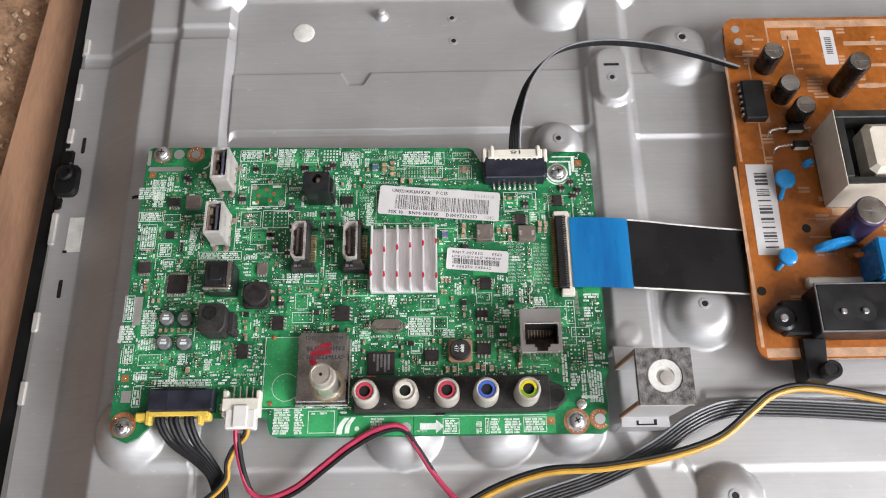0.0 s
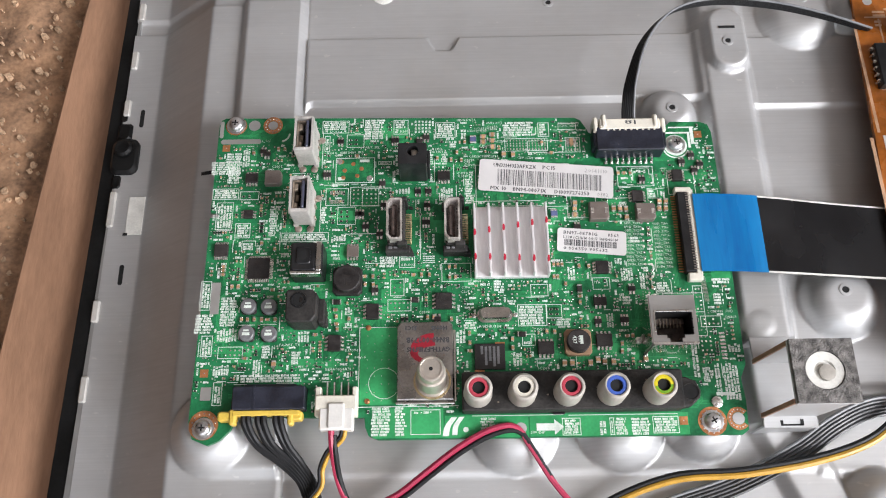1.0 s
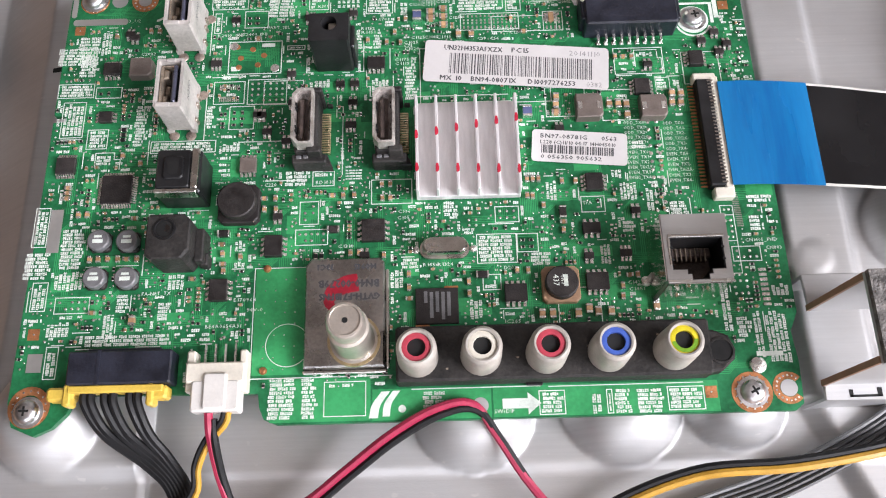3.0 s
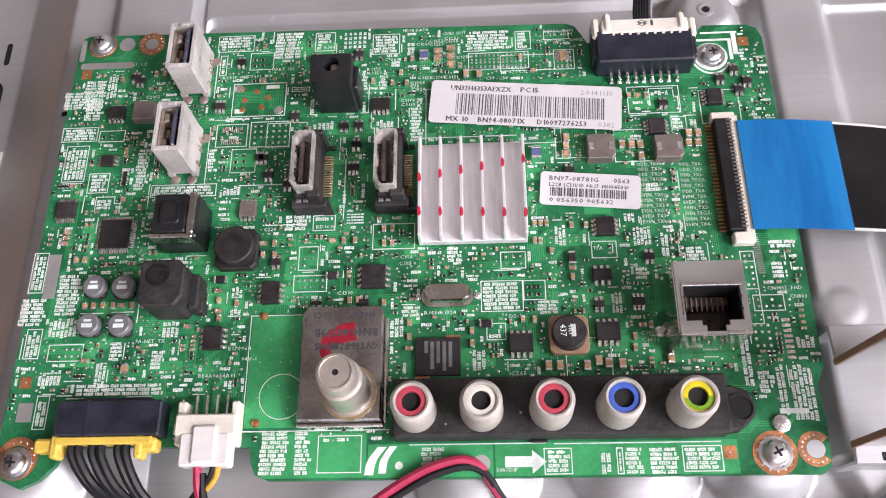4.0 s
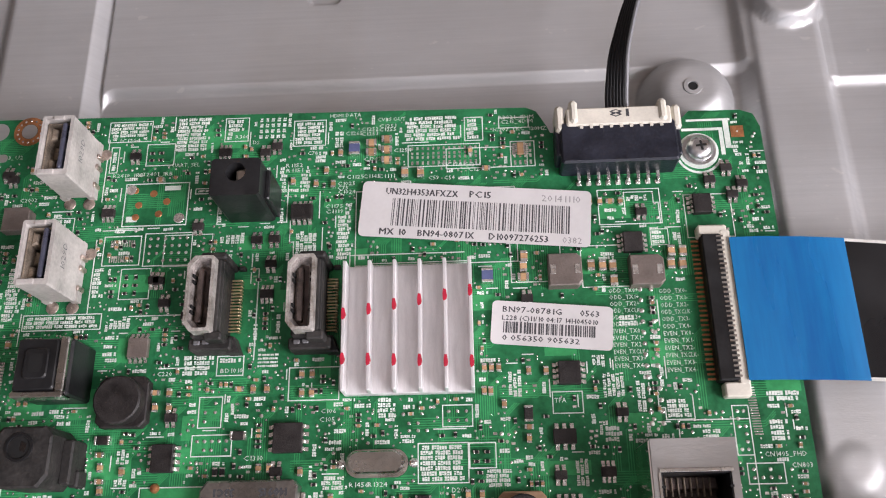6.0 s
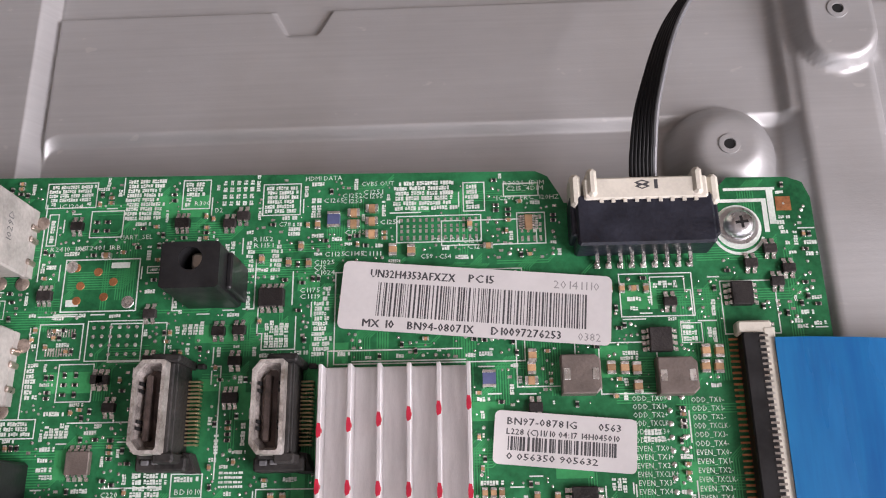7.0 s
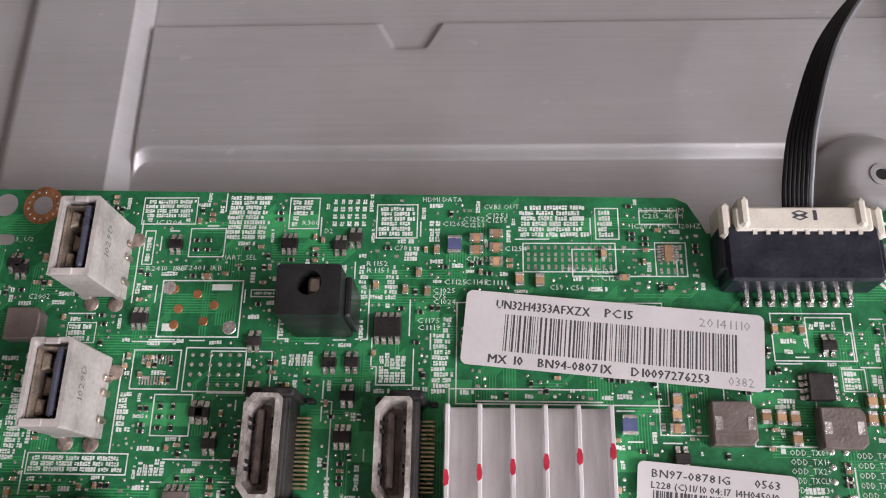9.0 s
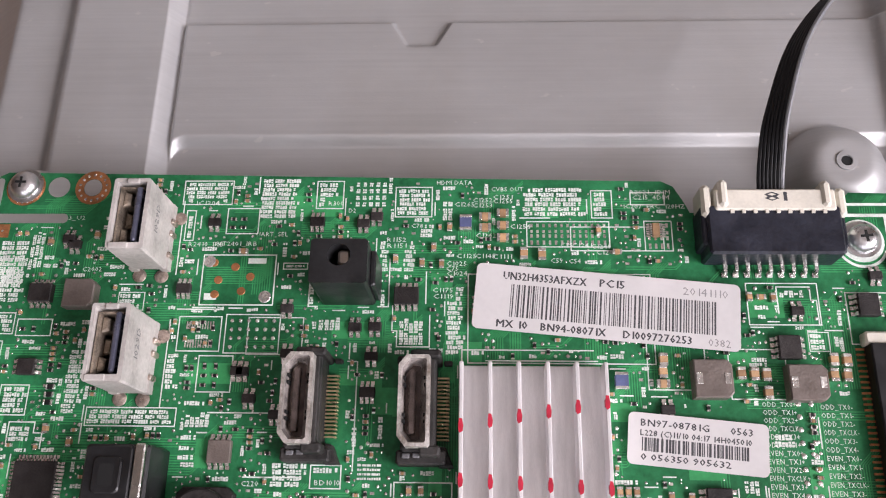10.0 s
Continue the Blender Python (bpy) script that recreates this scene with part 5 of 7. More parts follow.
def silk_block(x0, y0, x1, y1, style, r):
    claim(x0, y0, x1, y1, 0.2)
    if style == "b":
        silk.quad(x0, y0, x1, y1, ZS)
        return
    if style[0] == "o":
        frame_line(x0, y0, x1, y1)
        style, x0, y0, x1, y1 = style[1:], x0 + 0.4, y0 + 0.4, x1 - 0.4, y1 - 0.4
        if not style:
            BUSY[int((y0 + 10) * 2) + 1:int((y1 + 10) * 2), int((x0 + 10) * 2) + 1:int((x1 + 10) * 2)] = False
            TIGHT[int((y0 + 10) * 4) + 1:int((y1 + 10) * 4), int((x0 + 10) * 4) + 1:int((x1 + 10) * 4)] = False
            return
    k, n = style[0], int(style[1:] or 0)
    if k in "rv":
        n = max(1, round((y1 - y0 if k == "r" else x1 - x0) / 0.86))
    if k == "r":
        for i in range(n):
            h = (y1 - y0) / n
            bars(x0 + r.uniform(0, 0.5), y0 + i * h + h * 0.09, (x1 - x0) - r.uniform(0, 0.9), h * 0.82, r)
    elif k == "v":
        for i in range(n):
            w = (x1 - x0) / n
            bars(x0 + (i + 1) * w - w * 0.12, y0 + r.uniform(0, 0.5), (y1 - y0) - r.uniform(0, 0.9), w * 0.76, r, True)
    elif k == "g":
        for i in range(5):
            for j in range(4):
                bars(x0 + (i + 0.9) * (x1 - x0) / 5, y0 + j * (y1 - y0) / 4, (y1 - y0) / 4 - 0.2, 0.7, r, True)
    elif k == "d":
        nx, ny = max(2, int((x1 - x0) / 1.3)), max(2, int((y1 - y0) / 1.3))
        for i in range(nx):
            for j in range(ny):
                if r.random() < 0.85:
                    solder_dot(x0 + (i + 0.5) * (x1 - x0) / nx, y0 + (j + 0.5) * (y1 - y0) / ny, 0.36)
    elif k == "t":
        for i, word in enumerate(SIGNALS):
            letters(silk, word + ("+" if x0 < 138 else "-"), x0, y1 - (i + 0.85) * (y1 - y0) / 12, ZS, 0.85, fit=(x1 - x0) * (0.62 + 0.045 * len(word)) * 0.95)
    elif k == "h":
        m = int((y1 - y0) / 0.45)
        for i in range(m):
            x_ = x0 + (x1 - x0) * (1 - i / m) * 0.2
            pads.quad(x_, y0 + i * 0.45, x_ + 1.5, y0 + i * 0.45 + 0.22, Z + 0.02)
    elif k == "q":
        for i in range(8):
            pads.box(x0, x1, y0 + i * (y1 - y0) / 8, y0 + (i + 0.6) * (y1 - y0) / 8, Z, Z + 0.12, c=0.04)
    elif k == "f":
        m = max(4, int((x1 - x0) / 1.05))
        for i in range(m):
            xx = x0 + (i + 0.5) * (x1 - x0) / m
            for f0, f1 in ((0.02, 0.22), (0.34, 0.5), (0.56, 0.7), (0.82, 0.98)):
                pads.quad(xx - 0.22, y0 + f0 * (y1 - y0), xx + 0.22, y0 + f1 * (y1 - y0), Z + 0.02)
    elif k == "p":
        for i in range(max(1, int((x1 - x0) / 1.9))):
            for j in range(max(1, int((y1 - y0) / 1.6))):
                small("resistor", RES_S, x0 + 0.9 + i * 1.9, y0 + 0.8 + j * 1.6, r.choice((0, 90)))


rng = random.Random(11)
SILK_A = [(31.6, 98.7, 40.7, 103.5, "or2"), (32.6, 91.8, 34.4, 97.7, "ov2"), (45.7, 96.1, 52.8, 103.8, "r9"), (40.0, 93.1, 45.9, 98.1, "op"), (-0.5, 88.2, 5.3, 91.8, "r5"), (-5.1, 83.7, 5.2, 88.6, "r6"), (5.2, 86.4, 7.7, 93.8, "v3"), (0.6, 80.4, 5.2, 86.5, "r6"), (-3.8, 74.7, 4.9, 78.6, "or5"), (5.3, 74.4, 11.6, 77.5, "op"), (-2.0, 64.0, 3.5, 73.6, "ov5"), (4.6, 60.9, 9.6, 66.1, "or6"), (15.4, 61.3, 18.8, 72.1, "r11"), (19.8, 59.3, 35.1, 62.5, "or3"), (33.6, 71.9, 41.1, 78.1, "o"), (41.7, 71.6, 51.2, 78.5, "od"), (37.7, 65.0, 43.7, 71.3, "op"), (31.3, 65.5, 34.5, 71.6, "r5")]
SILK_B = [(55.8, 97.9, 60.8, 103.4, "or7"), (62.6, 98.4, 68.5, 103.5, "g"), (70.0, 96.3, 76.7, 102.2, "or6"), (92.6, 96.5, 103.5, 102.0, "r10"), (104.6, 96.1, 108.4, 101.5, "or6"), (111.5, 98.6, 117.6, 101.1, "or2"), (67.5, 86.2, 74.0, 91.9, "r6"), (83.0, 70.2, 114.2, 85.9, "o"), (93.2, 90.7, 107.7, 95.6, "of"), (113.6, 90.0, 118.5, 95.7, "of"), (79.3, 70.8, 82.6, 83.5, "r18"), (74.3, 92.5, 77.3, 95.0, "r4"), (50.8, 86.5, 55.2, 87.8, "or1"), (78.1, 65.2, 81.1, 70.9, "v3")]
SILK_C = [(130.5, 49.2, 136.7, 64.6, "t"), (139.7, 48.2, 145.5, 64.3, "t"), (129.9, 77.0, 141.9, 84.4, "o"), (148.7, 98.5, 157.3, 99.0, "b"), (155.8, 92.4, 156.9, 98.9, "b"), (156.9, 89.6, 158.6, 93.1, "r6")]
SILK_D = [(-4.7, 36.7, -1.3, 46.3, "ov4"), (1.9, 31.3, 7.3, 40.9, "r14"), (-5.7, 29.1, 0.4, 35.4, "r6"), (-3.0, 21.8, 0.5, 28.5, "ov3"), (1.6, 26.2, 7.9, 30.7, "v6"), (2.4, 21.1, 10.1, 24.9, "od"), (13.4, 14.9, 15.8, 21.0, "v3"), (15.6, 21.0, 18.7, 26.0, "r5"), (26.7, 25.7, 30.4, 30.8, "v3"), (41.0, 30.6, 43.5, 37.1, "v3"), (9.6, 13.6, 28.4, 16.1, "r3"), (1.9, 6.8, 4.7, 13.9, "ov3")]
SILK_E = [(51.5, 50.0, 57.3, 53.8, "r6"), (57.9, 49.8, 63.0, 53.6, "or5"), (65.5, 51.3, 69.4, 54.1, "g"), (71.4, 44.9, 80.8, 51.1, "o"), (87.7, 41.5, 91.4, 45.2, "r6"), (94.9, 30.0, 103.9, 37.0, "or9"), (78.0, 28.5, 82.8, 31.7, "r6"), (54.4, 35.4, 61.8, 39.3, "od"), (55.2, 40.4, 59.6, 46.1, "od"), (92.6, 38.5, 97.4, 41.1, "d"), (99.3, 39.6, 104.8, 43.6, "od"), (103.9, 32.4, 108.7, 36.9, "op"), (95.9, 23.8, 100.0, 27.5, "or5"), (106.7, 29.2, 111.5, 32.3, "r4")]
SILK_F = [(128.0, 44.2, 131.9, 48.9, "v4"), (133.8, 41.2, 135.5, 47.0, "v3"), (118.9, 41.5, 124.4, 45.5, "o"), (150.0, 33.6, 153.0, 42.3, "od"), (152.9, 37.1, 155.5, 46.9, "h"), (151.3, 28.8, 157.7, 32.4, "od"), (150.2, 20.8, 154.2, 26.5, "d"), (156.4, 18.6, 158.1, 27.6, "q"), (122.2, 28.9, 124.5, 33.9, "v4"), (127.5, 36.4, 131.1, 40.2, "r4"), (131.9, 57.1, 135.6, 59.2, "r2"), (118.7, 30.9, 121.1, 34.0, "v2")]
SILK_G = [(49.8, -3.0, 55.8, 5.6, "r8"), (56.7, -3.0, 60.2, 5.6, "r12"), (61.6, -2.7, 70.5, 4.7, "o"), (82.3, -3.3, 87.4, 3.0, "r8"), (106.5, -3.5, 112.0, 1.6, "or6"), (117.5, -3.6, 119.5, 1.5, "v2"), (120.6, -3.6, 121.9, 1.5, "ov1"), (122.2, -3.6, 126.0, 1.5, "r7"), (126.9, -3.7, 132.7, 1.4, "r9"), (133.3, -3.3, 141.0, 1.7, "or4"), (153.5, 7.2, 155.2, 17.5, "v2"), (156.0, 6.0, 160.6, 17.4, "v5"), (147.2, 12.9, 149.2, 23.5, "v2"), (149.9, 11.7, 153.2, 16.3, "r5")]
SILK_H = [(126.5, 89.5, 128.5, 94.4, "v2"), (129.2, 69.1, 134.3, 71.6, "r3"), (68.2, 30.0, 70.7, 32.6, "r3"), (111.2, 44.6, 113.7, 50.0, "v3"), (126.4, 49.6, 128.8, 55.1, "v3"), (138.5, 28.5, 146.7, 33.5, "r2"), (156.2, 42.8, 162.7, 44.7, "r1"), (63.6, 20.2, 66.0, 30.1, "v2"), (75.6, 24.8, 78.6, 29.2, "v3"), (92.8, 17.3, 95.7, 22.1, "v3"), (116.0, 62.5, 121.0, 63.9, "r1")]
WORDS_A = [("HDMI DATA", 77.3, 102.6), ("LOOPBACK ENABLE", 77.7, 101.6), ("CVBS OUT", 87.1, 101.3), ("C1252", 83.8, 99.2), ("C1253", 83.8, 98.2), ("C1251", 87.4, 99.8), ("C1255", 87.4, 99.0), ("C1256", 87.4, 98.2), ("C1254", 90.4, 94.2), ("C1242", 84.4, 92.5), ("C1113", 90.9, 88.1), ("C89", 94.9, 87.9), ("C59", 97.3, 87.9), ("C54", 100.4, 87.8), ("C55", 99.1, 90.7), ("C1241", 101.0, 90.7), ("C1249", 104.3, 90.5), ("C1245", 105.2, 89.4), ("R2021_1DIM", 111.5, 100.7), ("C215_4DIM", 112.0, 99.7), ("IC207_FRC_120HZ", 110.3, 98.0), ("C1125", 81.0, 88.7), ("C1145", 84.3, 88.7), ("C1111", 87.2, 88.6), ("C1265", 80.6, 98.4), ("C78", 73.0, 94.3), ("C79", 73.0, 93.6), ("R1152", 68.7, 91.7), ("R1151", 68.8, 90.6), ("C1025", 79.3, 87.3), ("C75", 79.3, 86.4), ("C1024", 79.4, 85.5), ("C1240", 79.4, 84.6), ("C1175", 77.0, 82.5), ("C1119", 77.1, 81.4), ("D2", 61.7, 97.2), ("D3", 65.6, 93.9)]
WORDS_B = [("R300", 58.0, 98.6), ("UART_SEL", 45.5, 92.7), ("IC1503_U2", 7.8, 95.8), ("C2002", 15.2, 86.1), ("IC1204", 34.1, 98.7), ("R2410_IRB", 33.5, 90.8), ("VT2401_IRB", 38.7, 90.9), ("E170968", 41.4, 22.8), ("94V-0", 44.4, 20.5), ("FA-NET_TX", 21.2, 24.8), ("CN602", 73.4, 52.7), ("L301", 139.3, 63.4), ("CN201", 132.7, 84.2), ("L204", 116.9, 74.4), ("C220", 46.9, 50.1), ("CN1402", 137.4, 19.6), ("C1431", 127.3, 26.6), ("C1429", 127.6, 24.3), ("C1451", 127.7, 22.8), ("C273", 103.3, 25.3), ("L309", 108.1, 23.7), ("IC265", 100.3, 16.3), ("C1310", 64.0, 34.6), ("IC203", 119.5, 30.5), ("D203", 100.7, 28.5), ("R1324", 86.1, 29.7), ("R1456", 82.8, 29.7), ("C106", 77.5, 42.6), ("C105", 77.3, 41.1), ("BD1010", 58.6, 50.4), ("CN1405_FHD", 154.6, 33.4), ("CN803", 158.9, 31.5), ("C251", 47.2, 41.2), ("C250", 47.3, 40.0), ("TPA", 119.3, 43.5), ("BE4A0654A31", 35.6, 17.0), ("SW/DIP", 97.1, -2.9), ("CN502", 138.6, 2.5)]
for word, x, y in WORDS_A + WORDS_B:
    if KEPT[int((y + 0.4 + 10) * 2), int((x + len(word) * 0.36 + 10) * 2)]:
        continue
    letters(silk, word, x, y, ZS, 0.85, fit=len(word) * 0.72)
    claim(x, y, x + len(word) * 0.72, y + 0.9, 0)
    KEPT[int((y - 0.2 + 10) * 2):int((y + 1.1 + 10) * 2) + 1, int((x - 0.2 + 10) * 2):int((x + len(word) * 0.72 + 10.2) * 2) + 1] = True
for rect in SILK_A + SILK_B + SILK_C + SILK_D + SILK_E + SILK_F + SILK_G + SILK_H:
    silk_block(*rect, rng)

# the empty footprint beside the upper USB port, its pads, and the plain green field beside the tuner
claim(36.3, 80.2, 49.5, 89.3)
frame_line(36.6, 80.0, 49.6, 89.3, 0.22)
for k in range(11):
    pads.quad(35.0 + k * 0.45, 75.8, 35.25 + k * 0.45, 77.2, Z + 0.03).quad(35.0 + k * 0.45, 72.6, 35.25 + k * 0.45, 74.0, Z + 0.03)
chip(115.6, 93.8, 1.3, 2.6, 0.7, "lr", 6, "orange_chip", material=CERAMIC)
for x, y in ((38.6, 87.8), (42.4, 87.0), (45.2, 85.2), (39.6, 84.6), (43.8, 82.6), (39.2, 82.0)):
    part("copper_pad", Form().lathe(x, y, [(0.75, Z + 0.01), (0.7, Z + 0.06)], 14, cap0=False), COPPER, board)
for x, y in ((37.8, 88.0), (48.0, 81.6)):
    pads.lathe(x, y, [(1.1, Z + 0.01), (1.0, Z + 0.07)], 16, cap0=False)
silk.quad(44.6, 87.6, 47.8, 88.6, ZS).quad(37.4, 81.0, 39.6, 82.2, ZS)
claim(45.5, 5.8, 57.6, 30.6)
traces.quad(46.2, 6.4, 57.4, 30.2, Z + 0.012)
for k in range(48):
    a0, a1 = 2 * math.pi * k / 48, 2 * math.pi * (k + 1) / 48
    silk.faces([(53.6 + r_ * math.cos(a), 12.8 + r_ * math.sin(a), ZS) for r_, a in ((4.6, a0), (4.75, a0), (4.75, a1), (4.6, a1)) if 1], [(0, 1, 2, 3)])
silk.quad(45.8, 5.6, 46.0, 30.4, ZS).quad(46.0, 30.2, 57.2, 30.4, ZS).quad(46.0, 5.6, 76, 5.8, ZS)
for j in range(9):
    for i in range(4):
        if (i + j) % 3:
            pads.lathe(48.4 + i * 2.2, 7.6 + j * 2.5, [(0.16, Z + 0.034), (0.1, Z + 0.04)], 6, cap0=False)

# bottom strip: arrow, emblem shape, lighter copper fields
claim(48, -4.5, 152, 3.0, 0)
silk.prism([(98.9, -2.0), (104.2, -2.0), (104.2, -3.3), (107.0, -1.0), (104.2, 1.3), (104.2, 0.1), (98.9, 0.1)], Z + 0.01, ZS)
for s in ((72.4, -3.2, 75.0, 2.3, 1.3), (77.2, 2.4, 75.0, -2.9, 1.1)):
    pts = smooth_line([(s[0], s[1], 0), ((s[0] + s[2]) / 2 - 0.7, (s[1] + s[3]) / 2, 0), (s[2], s[3], 0)], 6)
    for a, b in zip(pts, pts[1:]):
        silk.faces([(a.x - s[4], a.y, ZS), (a.x + s[4] * 0.4, a.y, ZS), (b.x + s[4] * 0.4, b.y, ZS), (b.x - s[4], b.y, ZS)], [(0, 1, 2, 3)])
silk.lathe(78.0, -1.4, [(0.8, Z + 0.01), (0.8, ZS)], 16)
traces.quad(50.4, -3.6, 71.4, 5.2, Z + 0.010).quad(71.8, -3.7, 96.6, 2.8, Z + 0.010).quad(97.0, -3.7, 144.0, 2.8, Z + 0.010)
silk.quad(108.6, 2.3, 141.0, 2.5, ZS).quad(80.0, 2.5, 107.0, 2.7, ZS)
silk.quad(153.2, 7.6, 158.8, 8.6, ZS)
traces.quad(156.6, 44.5, 162.6, 73.0, Z + 0.010)

# bare squares, mounting rings, pads
for x, y in ((158.4, 96.0), (142.5, 0.3), (-1.2, 16.7), (-0.6, 93.7)):
    part("copper_square", Form().box(x - 1.25, x + 1.25, y - 1.25, y + 1.25, Z, Z + 0.07), COPPER, board)
    pads.lathe(x, y, [(0.22, Z + 0.072), (0.15, Z + 0.1)], 8, cap0=False)
    claim(x - 1.6, y - 1.6, x + 1.6, y + 1.6)
for x0, y0, x1, y1 in ((-1.8, 8.4, 1.4, 12.4), (-1.2, 35.4, 1.6, 45.8)):
    part("tinned_pad", Form().box(x0, x1, y0, y1, Z, Z + 0.08), TIN, board, "plain tinned pad")
claim(-2, 8, 2, 13)
claim(-2, 35, 3, 46)
part("tinned_slot", Form().prism(rounded(-2.6, 95.2, 11.0, 97.0, 0.85), Z, Z + 0.07), TIN, board, "dull tinned slot")
part("tinned_slot", Form().prism(rounded(-3.3, 97.6, -2.0, 104.0, 0.6), Z, Z + 0.07), TIN, board, "dull tinned slot")
silk.quad(147.6, 96.4, 155.6, 97.0, ZS).quad(154.8, 91.0, 155.6, 96.4, ZS)
claim(-4, 95, 24, 106)
claim(145, 87, 157, 102)
claim(-6, -6, 8, 8)
claim(144, -5, 163, 10)


def annulus(form, cx, cy, r0, r1, z, a0=0, a1=360, seg=32):
    for k in range(seg):
        p, q = radians(a0 + (a1 - a0) * k / seg), radians(a0 + (a1 - a0) * (k + 1) / seg)
        form.faces([(cx + r0 * math.cos(p), cy + r0 * math.sin(p), z), (cx + r1 * math.cos(p), cy + r1 * math.sin(p), z), (cx + r1 * math.cos(q), cy + r1 * math.sin(q), z), (cx + r0 * math.cos(q), cy + r0 * math.sin(q), z)], [(0, 1, 2, 3)])


for cx, cy, r0, r1, a0, a1 in ((0, 1.0, 2.6, 4.4, 0, 360), (151, 0, 2.6, 4.3, 0, 360), (158.8, 0.7, 1.9, 3.4, 40, 320), (2.2, 102.2, 2.4, 3.6, 150, 400), (14.7, 102.1, 1.7, 3.3, 0, 360)):
    ring_form = Form()
    annulus(ring_form, cx, cy, r0, r1, Z + 0.075, a0, a1)
    part("copper_ring", ring_form, COPPER, board, "bare copper mounting ring")
    n = 14
    for k in range(n):
        a = radians(a0 + (a1 - a0) * (k + 0.5) / n)
        pads.lathe(cx + (r0 + r1) / 2 * math.cos(a), cy + (r0 + r1) / 2 * math.sin(a), [(0.26, Z + 0.076), (0.2, Z + 0.13)], 6, cap0=False)
for cx, cy, r in ((8.4, 102.2, 2.0), (14.7, 102.1, 1.65), (94.3, -1.2, 1.7), (158.8, 0.7, 1.8)):
    part("mounting_hole", Form().lathe(cx, cy, [(r, Z + 0.08), (r - 0.1, Z + 0.085)], 24), STEEL, board)
part("rivet", Form().lathe(153.0, 5.6, [(1.8, Z), (1.7, Z + 0.6), (1.2, Z + 0.9)], 20), SOLDER, board, smooth=True)
annulus(silk, 150.4, 92.0, 2.9, 3.9, ZS)
annulus(silk, 150.4, 91.6, 4.0, 4.5, ZS, 200, 340)
annulus(silk, 17.6, 98.9, 2.6, 3.2, ZS, 280, 360)


def screw(x, y):
    ob = part("screw", Form().lathe(x, y, [(2.6, Z + 0.3), (2.6, Z + 0.7), (2.4, Z + 1.4), (1.8, Z + 2.0), (1.1, Z + 2.2)], 28), CHROME, board, "bright cross-head screw", smooth=True)
    part("washer", Form().lathe(x, y, [(3.3, Z + 0.03), (3.3, Z + 0.3), (2.6, Z + 0.34)], 28), CHROME, ob, smooth=True)
    t = x * 0.7
    c, s = math.cos(t), math.sin(t)
    for k in (0, 1):
        u, v = ((c, s), (-s, c))[k], ((-s, c), (c, s))[k]
        w = [(x + a * 1.05 * u[0] + b * 0.24 * v[0], y + a * 1.05 * u[1] + b * 0.24 * v[1]) for a, b in ((-1, -1), (1, -1), (1, 1), (-1, 1))]
        if k:
            w = w[::-1]
        part("drive_slot", Form().prism(w, Z + 1.9, Z + 2.215 + 0.01 * k), DARK, ob)


for x, y in ((0.0, 0.0), (151.0, 0.0), (2.2, 102.4), (150.5, 92.2)):
    screw(x, y)

# traces in bundles, then the crowd of small parts and lettering between the larger ones
r = random.Random(23)
claim(156.4, 44, 163, 74)
claim(106, 42.4, 118, 44.6, 0)
for _ in range(300):
    x, y = r.uniform(-2, 160), r.uniform(4, 103)
    n, horiz, length = r.randint(2, 8), r.random() < 0.5, r.uniform(4, 16)
    for k in range(n):
        o = k * 0.42
        p = [(x, y + o), (x + length, y + o), (x + length + 2, y + o + 2)] if horiz else [(x + o, y), (x + o, y + length), (x + o + 2, y + length + 2)]
        if not all(inside(*q) and inside(q[0] - 1, q[1]) and inside(q[0] + 1, q[1]) for q in p):
            continue
        for a, b in zip(p, p[1:]):
            d = Vector((b[0] - a[0], b[1] - a[1], 0)).normalized()
            s = Vector((-d.y, d.x, 0)) * 0.09
            A, B = Vector((*a, Z + 0.008)), Vector((*b, Z + 0.008))
            traces.faces([A - s, B - s, B + s, A + s], [(0, 1, 2, 3)])
for _ in range(60):
    x, y, w, d = r.uniform(0, 150), r.uniform(4, 98), r.uniform(2, 9), r.uniform(2, 6)
    if inside(x, y) and inside(x + w, y + d) and inside(x, y + d) and inside(x + w, y):
        traces.quad(x, y, x + w, y + d, Z + 0.005)


def stepped(x0, y0, x1, y1, r, w=0.2):
    """An open outline that runs on past a block in steps."""
    k = r.uniform(0.8, 2.4)
    run = [(x0, y0), (x0, y1), (x1, y1), (x1, (y0 + y1) / 2), (x1 + k, (y0 + y1) / 2), (x1 + k, y0 - r.uniform(0.5, 2.5))]
    if r.random() < 0.5:
        run = [(x0 + x1 - a, y0 + y1 - b) for a, b in run]
    if not all(inside(*p) for p in run):
        return
    for (a, b), (c, d) in zip(run, run[1:]):
        silk.quad(min(a, c) - w / 2, min(b, d) - w / 2, max(a, c) + w / 2, max(b, d) + w / 2, ZS + 0.001)


def room(x0, y0, x1, y1):
    return is_free(x0, y0, x1, y1) and inside(x0 - 0.6, y0 - 0.6) and inside(x1 + 0.6, y1 + 0.6) and inside(x0 - 0.6, y1 + 0.6) and inside(x1 + 0.6, y0 - 0.6)


